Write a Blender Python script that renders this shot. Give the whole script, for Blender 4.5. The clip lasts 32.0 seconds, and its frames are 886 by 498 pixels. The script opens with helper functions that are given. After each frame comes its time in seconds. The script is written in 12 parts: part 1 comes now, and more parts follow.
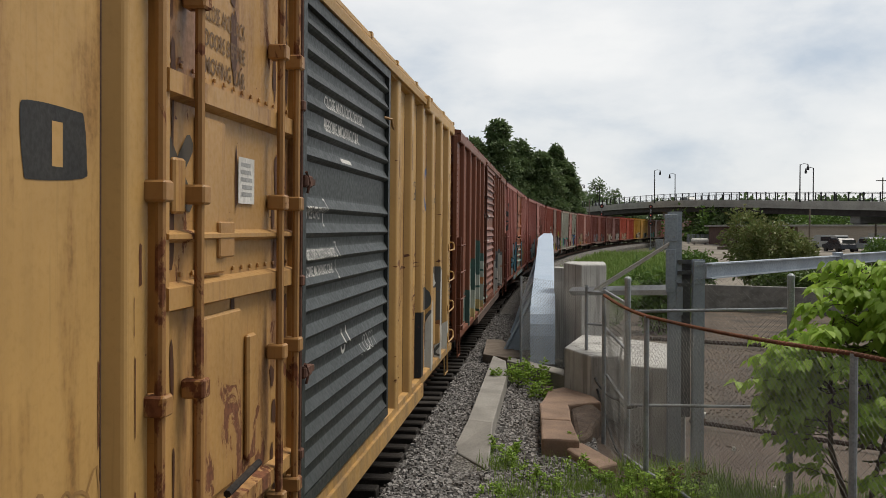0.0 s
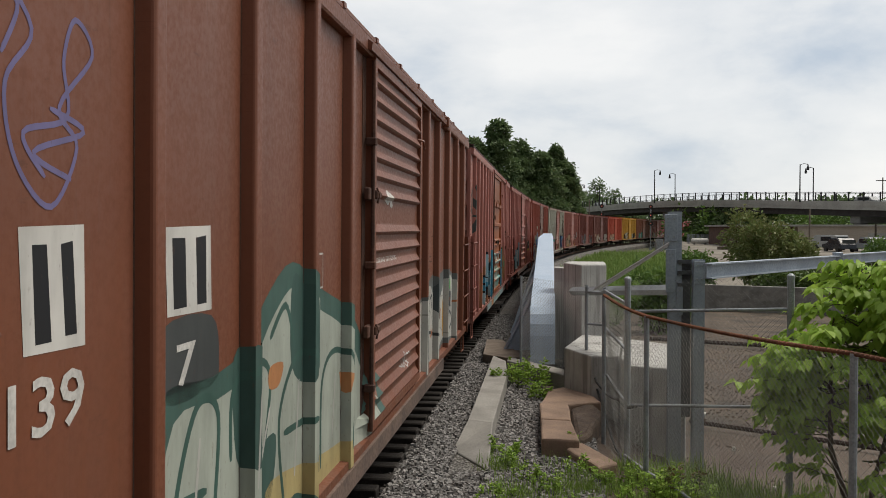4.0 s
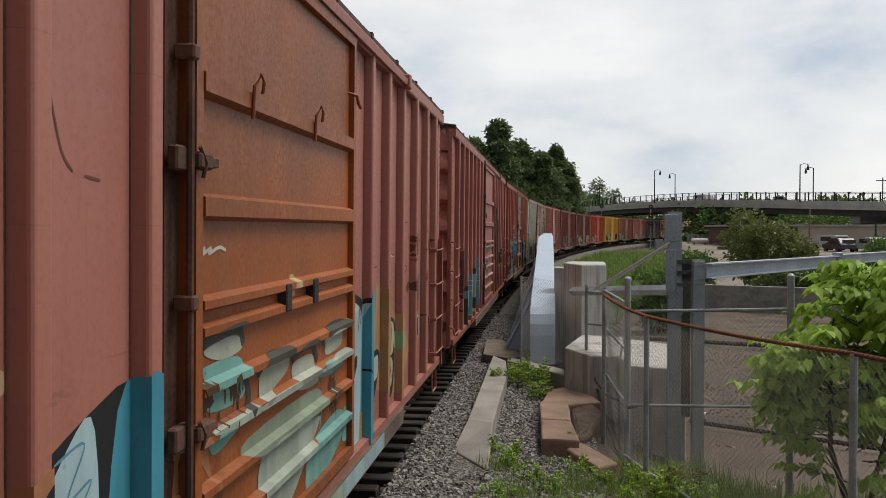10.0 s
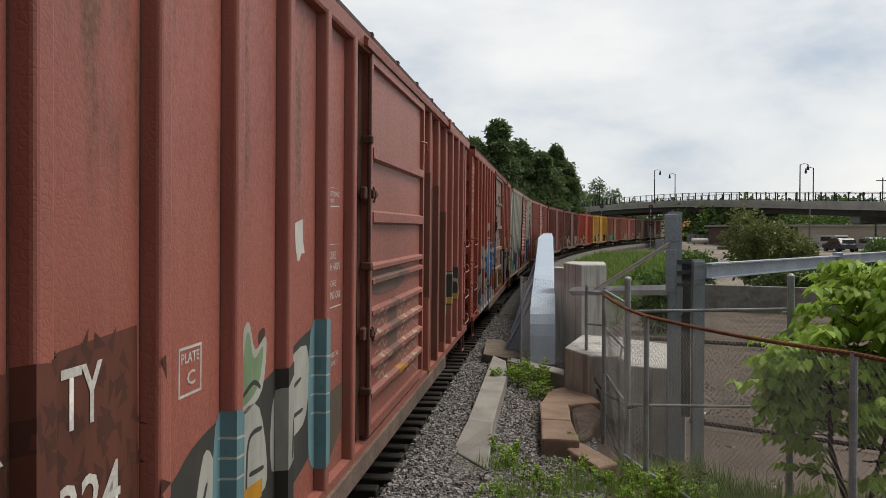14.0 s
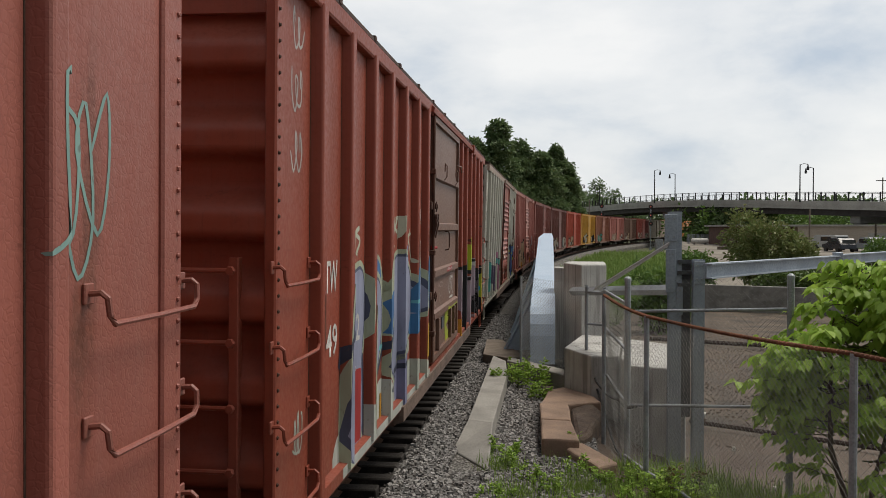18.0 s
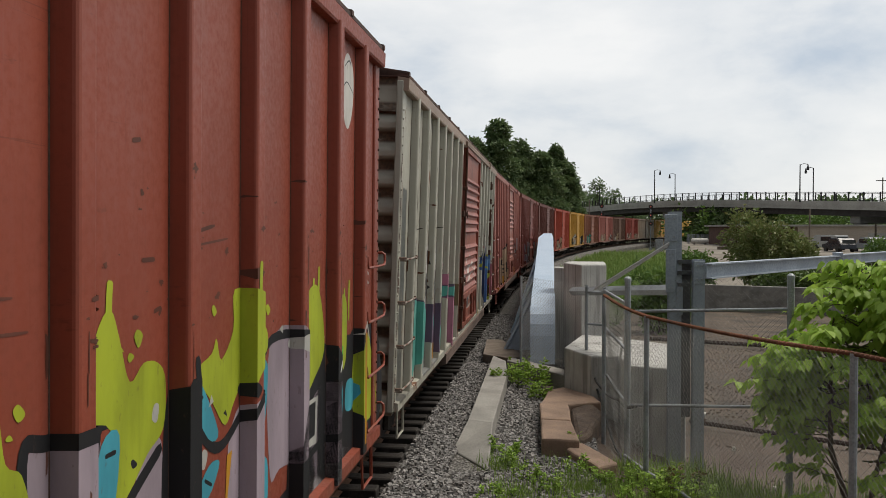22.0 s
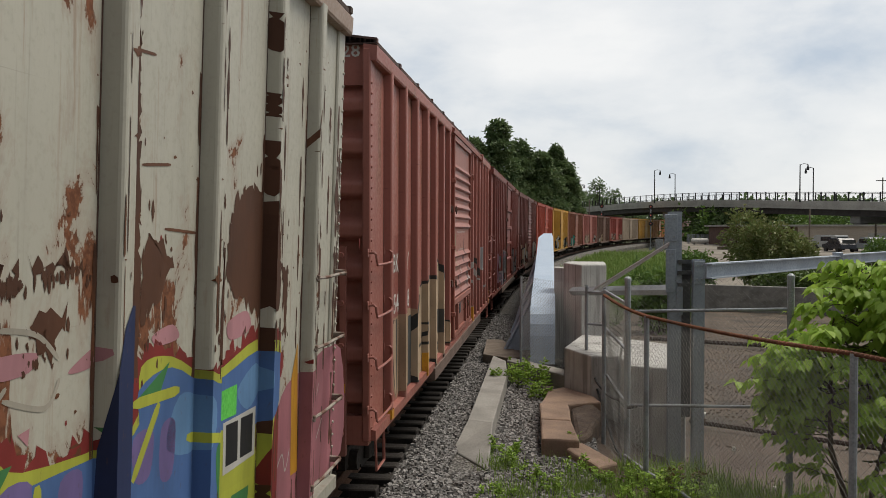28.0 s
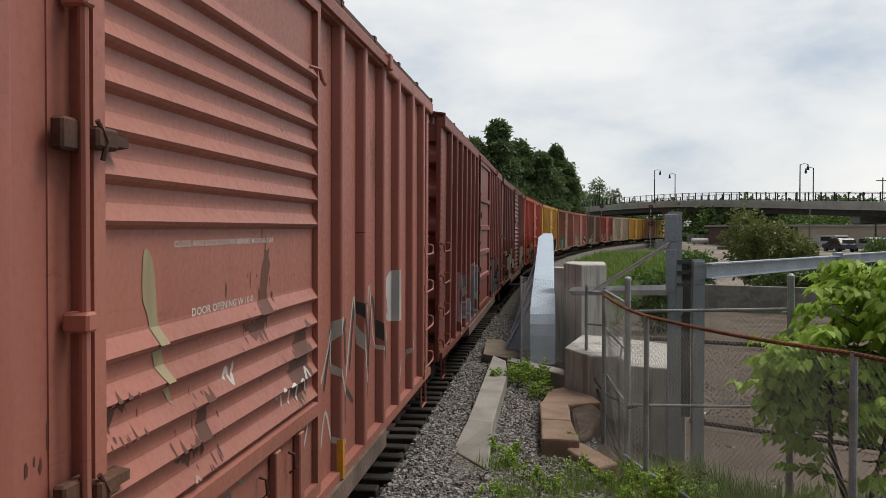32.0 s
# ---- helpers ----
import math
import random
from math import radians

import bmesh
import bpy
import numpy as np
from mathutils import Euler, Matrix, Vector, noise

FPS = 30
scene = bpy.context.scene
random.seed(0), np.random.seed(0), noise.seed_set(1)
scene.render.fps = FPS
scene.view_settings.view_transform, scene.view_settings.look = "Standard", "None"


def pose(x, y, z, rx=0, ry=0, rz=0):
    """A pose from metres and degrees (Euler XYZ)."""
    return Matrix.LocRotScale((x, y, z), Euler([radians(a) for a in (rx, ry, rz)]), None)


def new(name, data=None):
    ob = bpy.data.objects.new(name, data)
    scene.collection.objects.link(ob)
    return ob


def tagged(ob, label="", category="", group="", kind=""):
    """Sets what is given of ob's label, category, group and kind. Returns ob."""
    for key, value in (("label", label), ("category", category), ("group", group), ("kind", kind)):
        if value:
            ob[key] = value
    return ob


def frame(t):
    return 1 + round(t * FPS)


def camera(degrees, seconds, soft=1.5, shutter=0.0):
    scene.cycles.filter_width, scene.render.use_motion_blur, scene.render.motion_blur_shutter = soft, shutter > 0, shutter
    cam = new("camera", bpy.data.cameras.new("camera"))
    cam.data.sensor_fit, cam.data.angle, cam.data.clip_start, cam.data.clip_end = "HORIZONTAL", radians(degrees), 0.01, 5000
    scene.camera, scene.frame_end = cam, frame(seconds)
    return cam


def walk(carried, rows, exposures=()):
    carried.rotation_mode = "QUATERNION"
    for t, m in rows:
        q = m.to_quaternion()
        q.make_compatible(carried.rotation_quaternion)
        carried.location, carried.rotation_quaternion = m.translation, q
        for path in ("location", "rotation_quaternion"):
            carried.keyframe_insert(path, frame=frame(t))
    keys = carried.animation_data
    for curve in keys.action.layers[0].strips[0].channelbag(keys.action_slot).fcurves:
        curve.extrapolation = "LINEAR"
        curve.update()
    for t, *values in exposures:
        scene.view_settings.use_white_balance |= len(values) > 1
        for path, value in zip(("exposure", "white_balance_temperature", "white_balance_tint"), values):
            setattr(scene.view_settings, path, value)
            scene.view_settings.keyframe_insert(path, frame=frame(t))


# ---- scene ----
# ---------------------------------------------------------------- camera
EYE_Z = 3.05
cam = camera(52.2, 32.0, soft=0.5)
CAM_POSE = pose(0, 0, EYE_Z, 90 - 1.31, 0, 6.75)
walk(cam, [(0, CAM_POSE), (32.0, CAM_POSE)])

# ---------------------------------------------------------------- world and sun
scene.view_settings.exposure = 0.0
SUN_EL, SUN_ROT = 60.0, 62.0   # the sun stands ahead and to the right, behind thin cloud
world = bpy.data.worlds.new("world")
scene.world = world
world.use_nodes = True


def build_sky():
    nt = world.node_tree
    N, L = nt.nodes, nt.links
    bg = N["Background"]
    sky = N.new("ShaderNodeTexSky")
    sky.sky_type = "NISHITA"
    sky.sun_disc = False
    sky.sun_elevation, sky.sun_rotation = radians(SUN_EL), radians(SUN_ROT)
    tc = N.new("ShaderNodeTexCoord")
    mp = N.new("ShaderNodeMapping")
    mp.inputs["Scale"].default_value = (1.0, 1.0, 2.3)
    n1 = N.new("ShaderNodeTexNoise")
    n1.inputs["Scale"].default_value, n1.inputs["Detail"].default_value = 3.4, 9
    n1.inputs["Roughness"].default_value = 0.55
    n1.inputs["Distortion"].default_value = 0.15
    ramp = N.new("ShaderNodeValToRGB")
    e = ramp.color_ramp.elements
    e[0].position, e[0].color = 0.34, (5.3, 6.0, 6.85, 1)
    e[1].position, e[1].color = 0.68, (9.4, 9.35, 9.2, 1)
    m = ramp.color_ramp.elements.new(0.5)
    m.color = (7.9, 8.1, 8.25, 1)
    # thin cloud glows towards the sun and is duller on the other side
    glow = N.new("ShaderNodeVectorMath")
    glow.operation = "DOT_PRODUCT"
    glow.inputs[1].default_value = (0.45, 0.89, 0.0)
    side = N.new("ShaderNodeMapRange")
    for k, v in (("From Min", -0.75), ("From Max", 0.55), ("To Min", 0.5), ("To Max", 1.03)):
        side.inputs[k].default_value = v
    dim = N.new("ShaderNodeVectorMath")
    dim.operation = "SCALE"
    mix = N.new("ShaderNodeMix")
    mix.data_type = "RGBA"
    mix.inputs["Factor"].default_value = 0.9
    L.new(tc.outputs["Generated"], mp.inputs["Vector"])
    L.new(mp.outputs["Vector"], n1.inputs["Vector"])
    L.new(n1.outputs["Fac"], ramp.inputs["Fac"])
    L.new(sky.outputs["Color"], mix.inputs["A"])
    L.new(tc.outputs["Generated"], glow.inputs[0])
    L.new(glow.outputs["Value"], side.inputs["Value"])
    L.new(ramp.outputs["Color"], dim.inputs[0])
    L.new(side.outputs["Result"], dim.inputs["Scale"])
    L.new(dim.outputs["Vector"], mix.inputs["B"])
    L.new(mix.outputs["Result"], bg.inputs["Color"])
    bg.inputs["Strength"].default_value = 0.1


build_sky()
sun_data = bpy.data.lights.new("sun", "SUN")
sun_data.energy, sun_data.angle, sun_data.color = 2.9, radians(25), (1.0, 0.93, 0.82)
sun = new("sun", sun_data)
sun.rotation_euler = (radians(SUN_EL - 90), 0, radians(-SUN_ROT))


# ---------------------------------------------------------------- mesh helpers
def part(name, bm, mat, parent=None, label="", smooth=False):
    me = bpy.data.meshes.new(name)
    bm.to_mesh(me)
    bm.free()
    return shared(name, me, mat, parent, label, smooth)


def shared(name, me, mat=None, parent=None, label="", smooth=False):
    if mat is not None and not me.materials:
        me.materials.append(mat)
    if smooth:
        me.shade_smooth()
    ob = new(name, me)
    if parent is not None:
        ob.parent = parent
    if label:
        tagged(ob, label)
    return ob


def mesh_of(name, bm, mat, smooth=False):
    me = bpy.data.meshes.new(name)
    bm.to_mesh(me)
    bm.free()
    me.materials.append(mat)
    if smooth:
        me.shade_smooth()
    return me


def box(bm, x0, x1, y0, y1, z0, z1, bevel=0.0, m=None):
    r = bmesh.ops.create_cube(bm, size=1.0)
    vs = r["verts"]
    bmesh.ops.scale(bm, vec=(x1 - x0, y1 - y0, z1 - z0), verts=vs)
    bmesh.ops.translate(bm, vec=((x0 + x1) / 2, (y0 + y1) / 2, (z0 + z1) / 2), verts=vs)
    if bevel > 0:
        es = list({e for v in vs for e in v.link_edges})
        rb = bmesh.ops.bevel(bm, geom=es, offset=bevel, segments=1, affect="EDGES", profile=0.5)
        vs = list({v for f in rb["faces"] for v in f.verts} | {v for v in vs if v.is_valid})
    if m is not None:
        bmesh.ops.transform(bm, matrix=m, verts=vs)
    return vs


def tube(bm, pts, r, seg=6, cap=True):
    """A round bar through the points."""
    pts = [Vector(p) for p in pts]
    rings = []
    for i, p in enumerate(pts):
        d = (pts[min(i + 1, len(pts) - 1)] - pts[max(i - 1, 0)]).normalized()
        a = Vector((0, 0, 1)) if abs(d.z) < 0.9 else Vector((1, 0, 0))
        u = d.cross(a).normalized()
        v = d.cross(u)
        rr = r[i] if isinstance(r, (list, tuple)) else r
        rings.append([bm.verts.new(p + rr * (math.cos(2 * math.pi * k / seg) * u + math.sin(2 * math.pi * k / seg) * v)) for k in range(seg)])
    for A, B in zip(rings, rings[1:]):
        for k in range(seg):
            bm.faces.new((A[k], A[(k + 1) % seg], B[(k + 1) % seg], B[k]))
    if cap:
        bm.faces.new(rings[0][::-1])
        bm.faces.new(rings[-1])


def prism(bm, prof, axis, a, b):
    """A profile of (u, v) pushed along an axis from a to b. y: (u, v) are x, z; z: x, y; x: y, z."""
    def at(u, v, w):
        return {"y": (u, w, v), "z": (u, v, w), "x": (w, u, v)}[axis]
    A = [bm.verts.new(at(u, v, a)) for u, v in prof]
    B = [bm.verts.new(at(u, v, b)) for u, v in prof]
    n = len(prof)
    fs = [bm.faces.new(A), bm.faces.new(B[::-1])]
    for i in range(n):
        fs.append(bm.faces.new((A[i], B[i], B[(i + 1) % n], A[(i + 1) % n])))
    bmesh.ops.recalc_face_normals(bm, faces=fs)


def sheet_mesh(name, verts, faces, mat, smooth=False):
    me = bpy.data.meshes.new(name)
    me.from_pydata(verts, [], faces)
    me.update()
    me.materials.append(mat)
    if smooth:
        me.shade_smooth()
    return me


def empty(name, m=None):
    ob = new(name)
    ob.empty_display_size = 0.3
    if m is not None:
        ob.matrix_basis = m
    return ob


# ---------------------------------------------------------------- the line of the track
TRACK_X, RAIL_Z = -3.2, 0.18
CURVE_AT, CURVE_RAMP, CURVE_K = 20.2, 21.0, 0.001625
_g = np.arange(0.0, 480.0, 0.25)
_k = np.clip((_g - CURVE_AT) / CURVE_RAMP, 0, 1) * CURVE_K
_th = np.concatenate([[0], np.cumsum((_k[1:] + _k[:-1]) / 2 * 0.25)])
_px = TRACK_X + np.concatenate([[0], np.cumsum(np.sin((_th[1:] + _th[:-1]) / 2) * 0.25)])
_py = np.concatenate([[0], np.cumsum(np.cos((_th[1:] + _th[:-1]) / 2) * 0.25)])


def track(s, side=0.0):
    """Place and heading of the track's middle, s metres along, shifted to the right by side."""
    if s <= 0:
        return TRACK_X + side, s, 0.0
    x, y, th = (float(np.interp(s, _g, c)) for c in (_px, _py, _th))
    return x + side * math.cos(th), y - side * math.sin(th), th


def run(t):
    """Metres that the train has gone since the middle of the clip."""
    u = t - 16.0
    return 3.56 * u - 0.0115 * u * u - 0.000248 * u ** 3


# ---------------------------------------------------------------- materials
class Nodes:
    """A short way to write node materials."""

    def __init__(self, name):
        self.mat = bpy.data.materials.new(name)
        self.mat.use_nodes = True
        self.t = self.mat.node_tree
        self.bsdf = self.t.nodes["Principled BSDF"]
        self.coord = self.t.nodes.new("ShaderNodeTexCoord").outputs["Object"]
        self.geo = None

    def put(self, sock, v):
        if isinstance(v, bpy.types.NodeSocket):
            self.t.links.new(v, sock)
        elif isinstance(v, (tuple, list)) and len(v) == 3 and sock.type == "RGBA":
            sock.default_value = (*v, 1)
        elif sock.type == "RGBA" and isinstance(v, (int, float)):
            sock.default_value = (v, v, v, 1)
        else:
            sock.default_value = v

    def scaled(self, scale, loc=(0, 0, 0)):
        n = self.t.nodes.new("ShaderNodeMapping")
        self.t.links.new(self.coord, n.inputs["Vector"])
        n.inputs["Scale"].default_value = scale if isinstance(scale, tuple) else (scale,) * 3
        n.inputs["Location"].default_value = loc
        return n.outputs["Vector"]

    def noise(self, scale, detail=4, rough=0.55, loc=(0, 0, 0), distort=0.0, vec=None):
        n = self.t.nodes.new("ShaderNodeTexNoise")
        self.t.links.new(vec or self.scaled(scale, loc), n.inputs["Vector"])
        n.inputs["Scale"].default_value = 1.0
        n.inputs["Detail"].default_value, n.inputs["Roughness"].default_value = detail, rough
        n.inputs["Distortion"].default_value = distort
        return n.outputs["Fac"]

    def voronoi(self, scale, feature="F1", out="Distance", vec=None, loc=(0, 0, 0)):
        n = self.t.nodes.new("ShaderNodeTexVoronoi")
        n.feature = feature
        self.t.links.new(vec or self.scaled(scale, loc), n.inputs["Vector"])
        n.inputs["Scale"].default_value = 1.0
        return n.outputs[out]

    def ramp(self, f, a, b, lo=0.0, hi=1.0, smooth=True):
        n = self.t.nodes.new("ShaderNodeMapRange")
        n.interpolation_type = "SMOOTHSTEP" if smooth else "LINEAR"
        self.put(n.inputs["Value"], f)
        for k, v in (("From Min", a), ("From Max", b), ("To Min", lo), ("To Max", hi)):
            self.put(n.inputs[k], v)
        return n.outputs["Result"]

    def math(self, op, a, b=0.0):
        n = self.t.nodes.new("ShaderNodeMath")
        n.operation = op
        self.put(n.inputs[0], a)
        self.put(n.inputs[1], b)
        return n.outputs[0]

    def mix(self, f, a, b):
        n = self.t.nodes.new("ShaderNodeMix")
        n.data_type = "RGBA"
        self.put(n.inputs["Factor"], f)
        self.put(n.inputs["A"], a)
        self.put(n.inputs["B"], b)
        return n.outputs["Result"]

    def split(self, v=None):
        n = self.t.nodes.new("ShaderNodeSeparateXYZ")
        self.t.links.new(v or self.coord, n.inputs[0])
        return n.outputs

    def steps(self, f, colours):
        """Hard steps of colour along f from 0 to 1."""
        n = self.t.nodes.new("ShaderNodeValToRGB")
        n.color_ramp.interpolation = "CONSTANT"
        el = n.color_ramp.elements
        for i, c in enumerate(colours):
            e = el[i] if i < 2 else el.new(i / len(colours))
            e.position, e.color = i / len(colours), (*c, 1)
        self.put(n.inputs["Fac"], f)
        return n.outputs["Color"]

    def rand(self):
        return self.t.nodes.new("ShaderNodeObjectInfo").outputs["Random"]

    def island(self):
        return self.t.nodes.new("ShaderNodeNewGeometry").outputs["Random Per Island"]

    def done(self, colour, rough=0.6, metal=0.0, bump=None, strength=0.3, dist=0.01, spec=0.4):
        self.put(self.bsdf.inputs["Base Color"], colour)
        self.put(self.bsdf.inputs["Roughness"], rough)
        self.put(self.bsdf.inputs["Metallic"], metal)
        self.put(self.bsdf.inputs["Specular IOR Level"], spec)
        if bump is not None:
            b = self.t.nodes.new("ShaderNodeBump")
            b.inputs["Strength"].default_value, b.inputs["Distance"].default_value = strength, dist
            self.put(b.inputs["Height"], bump)
            self.t.links.new(b.outputs[0], self.bsdf.inputs["Normal"])
        return self.mat


def shade(c, k):
    return tuple(min(1.0, v * k) for v in c)


RUST = (0.10, 0.035, 0.014)
RUST_LIGHT = (0.18, 0.068, 0.03)


def grainy(name, c, c2=None, scale=6.0, fine=60.0, rough=0.75, metal=0.0, bump=0.3, dist=0.005, spec=0.35):
    """A surface of one stuff that varies at two scales."""
    n = Nodes(name)
    c2 = c2 or shade(c, 0.6)
    a = n.noise(scale, 5)
    b = n.noise(fine, 4)
    col = n.mix(n.ramp(a, 0.35, 0.68), c, c2)
    col = n.mix(n.ramp(b, 0.35, 0.75, 0.0, 0.45), col, shade(c2, 0.6))
    return n.done(col, n.ramp(b, 0.3, 0.7, rough - 0.08, min(1, rough + 0.1)), metal, b, bump, dist, spec)


def car_paint(name, base, seed, rust=0.25, patches=(), fade=0.15, low_dirt=0.3, spots=(), crackle=0, streaks=False, stains=()):
    """Old paint on steel: faded patches, streaks that run down, rust.
    patches: (y0, y1, z0, z1, colour) of overpaint. spots: (y0, y1, z0, z1, more) where it has rusted more."""
    if base[0] > 2 * base[1] and base[2] < 0.06:
        base = (base[0] * 1.06, base[1], base[2] * 0.9)
    n = Nodes(name)
    x, y, z = n.split()
    big = n.noise((0.4, 0.4, 0.5), 4, loc=(seed, seed * 2, 0))
    streak = n.noise((5.0, 5.0, 0.35), 5, 0.6, loc=(seed * 3, 0, 0))
    fine = n.noise(28, 4, 0.6, loc=(seed, 0, 3))
    col = n.mix(n.ramp(big, 0.3, 0.7), shade(base, 1 - fade), shade(base, 1 + fade))
    chalk = tuple(v * 0.8 + 0.05 for v in base)
    col = n.mix(n.ramp(streak, 0.45, 0.8, 0, 0.4), col, chalk)
    dents = n.noise((1.1, 1.1, 0.8), 3, loc=(seed, 7, 0))
    col = n.mix(n.ramp(streak, 0.5, 0.25, 0, 0.28), col, shade(base, 0.62))
    wob = n.noise((3, 3, 3), 4, loc=(seed, 5, 0))
    for y0, y1, z0, z1, c in patches:
        f = box_mask(n, y, n.math("ADD", z, n.math("MULTIPLY", n.math("SUBTRACT", wob, 0.5), 0.08)), y0 + 0.05, y1 + 0.05, z0, z1, 0.015, None)
        col = n.mix(n.math("MULTIPLY", f, 0.93), col, n.mix(n.ramp(streak, 0.4, 0.7, 0, 0.35), c, shade(c, 1.5)))
    scuff = n.noise((2.2, 2.2, 9.0), 5, 0.7, loc=(seed, 3, 8))
    col = n.mix(n.ramp(scuff, 0.66, 0.72, 0, 0.5), col, shade(base, 0.5))
    col = n.mix(n.ramp(fine, 0.5, 0.75, 0, 0.2), col, shade(base, 0.55))
    hair = n.noise((46, 46, 1.1), 5, 0.65, loc=(seed, 2, 4))
    col = n.mix(n.ramp(hair, 0.56, 0.74, 0, 0.3), col, shade(base, 0.45))
    col = n.mix(n.ramp(hair, 0.42, 0.26, 0, 0.25), col, chalk)
    scratch = n.noise((0.9, 0.9, 70), 4, 0.6, loc=(seed, 9, 1), distort=0.6)
    col = n.mix(n.math("MULTIPLY", n.ramp(scratch, 0.66, 0.7), n.ramp(big, 0.5, 0.6, 0, 0.45)), col, shade(base, 0.45))
    # rust: pits, and runs below them, more towards the sill and where spots say so
    pit = n.noise((3.0, 3.0, 1.6), 7, 0.68, loc=(seed, seed, 0), distort=0.5)
    more = n.ramp(z, 1.0, 3.4, 0.05, 0.0)
    for y0, y1, z0, z1, k in spots:
        f = box_mask(n, y, z, y0, y1, z0, z1, 0.5, None)
        more = n.math("ADD", more, n.math("MULTIPLY", f, k))
    level = n.math("ADD", pit, more)
    edge = 0.80 - 0.22 * rust
    rf = n.ramp(level, edge, edge + 0.03)
    rc = n.mix(n.ramp(fine, 0.35, 0.65), RUST, RUST_LIGHT)
    halo = n.ramp(level, edge - 0.09, edge, 0, 0.45)
    col = n.mix(halo, col, n.mix(0.45, base, RUST_LIGHT))
    col = n.mix(rf, col, rc)
    if streaks:
        run_ = n.noise((11, 11, 0.45), 6, 0.7, loc=(seed, 0, 2))
        col = n.mix(n.math("MULTIPLY", n.ramp(run_, 0.55, 0.7), n.ramp(big, 0.38, 0.6, 0.2, 0.85)), col, (0.20, 0.09, 0.04))
    for y0, y1, z0, z1, c in stains:
        f = box_mask(n, y, z, y0, y1, z0, z1, 0.3, None)
        g = n.ramp(n.noise((3.2, 3.2, 0.55), 6, 0.62, loc=(seed, y0, z0)), 0.52, 0.66)
        col = n.mix(n.math("MULTIPLY", n.math("MULTIPLY", f, g), 0.8), col, n.mix(n.ramp(fine, 0.3, 0.7), c, shade(c, 0.55)))
    dirt = n.math("MULTIPLY", n.ramp(z, 0.8, 1.9, low_dirt, 0.0), n.ramp(streak, 0.3, 0.7))
    col = n.mix(dirt, col, (0.09, 0.065, 0.05))
    h = n.math("SUBTRACT", n.math("ADD", n.math("MULTIPLY", fine, 0.35), n.math("MULTIPLY", dents, 4.5)), rf)
    if crackle:
        warp = n.t.nodes.new("ShaderNodeVectorMath")
        warp.operation = "MULTIPLY_ADD"
        nz = n.t.nodes.new("ShaderNodeTexNoise")
        n.t.links.new(n.scaled(crackle * 0.6), nz.inputs["Vector"])
        nz.inputs["Scale"].default_value = 1.0
        n.t.links.new(nz.outputs["Color"], warp.inputs[0])
        warp.inputs[1].default_value = (1.1, 1.1, 1.1)
        n.t.links.new(n.scaled(crackle, (seed, 0, 0)), warp.inputs[2])
        e = n.voronoi(crackle, "DISTANCE_TO_EDGE", "Distance", vec=warp.outputs[0])
        k = n.math("MULTIPLY", n.ramp(e, 0.0, 0.045, 1.0, 0.0), n.ramp(n.noise((0.9, 0.9, 2.2), 4, loc=(seed, 4, 0)), 0.44, 0.56))
        col = n.mix(n.math("MULTIPLY", k, 0.75 if crackle < 20 else 0.25), col, shade(base, 0.3))
        h = n.math("ADD", h, n.math("MULTIPLY", n.ramp(e, 0.0, 0.2), 2.2 if crackle < 20 else 0.45))
    return n.done(col, n.mix(rf, n.ramp(fine, 0.3, 0.7, 0.42, 0.6), 0.9), 0, h, 0.3, 0.005, 0.36)


def box_mask(n, y, z, y0, y1, z0, z1, soft, wob):
    if wob is not None:
        z = n.math("ADD", z, n.math("MULTIPLY", n.math("SUBTRACT", wob, 0.5), 1.1))
        y = n.math("ADD", y, n.math("MULTIPLY", n.math("SUBTRACT", wob, 0.5), 0.8))
    f = n.math("MULTIPLY", n.ramp(y, y0 - soft, y0 + soft), n.ramp(y, y1 - soft, y1 + soft, 1, 0))
    g = n.math("MULTIPLY", n.ramp(z, z0 - soft, z0 + soft), n.ramp(z, z1 - soft, z1 + soft, 1, 0))
    return n.math("MULTIPLY", f, g)


def ballast_material(name="ballast", bed_shade=0.0):
    n = Nodes(name)
    cell = n.voronoi(24, "F1", "Color")
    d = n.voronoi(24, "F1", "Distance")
    big = n.noise(0.8, 4)
    c = n.mix(n.split(cell)[0], (0.09, 0.085, 0.08), (0.30, 0.285, 0.265))
    # shade in the gaps between stones is drawn in the colour
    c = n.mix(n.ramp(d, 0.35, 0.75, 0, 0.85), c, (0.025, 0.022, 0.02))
    c = n.mix(n.ramp(big, 0.4, 0.7, 0, 0.4), c, (0.10, 0.085, 0.065))
    # darkens the colour for the shade under the train
    if bed_shade:
        c = n.mix(n.ramp(n.noise(3.0, 4), 0.25, 0.75, bed_shade - 0.2, bed_shade + 0.1), c, (0.022, 0.019, 0.017))
    return n.done(c, 0.95, 0, n.math("SUBTRACT", 1.0, d), 1.0, 0.03, 0.2)


def stone_material():
    n = Nodes("ballast_stone")
    r = n.island()
    c = n.mix(r, (0.065, 0.062, 0.06), (0.34, 0.325, 0.31))
    c = n.mix(n.ramp(n.noise(30, 4), 0.4, 0.7, 0, 0.5), c, (0.12, 0.10, 0.085))
    return n.done(c, 0.92, 0, n.noise(60, 3), 0.4, 0.004, 0.25)


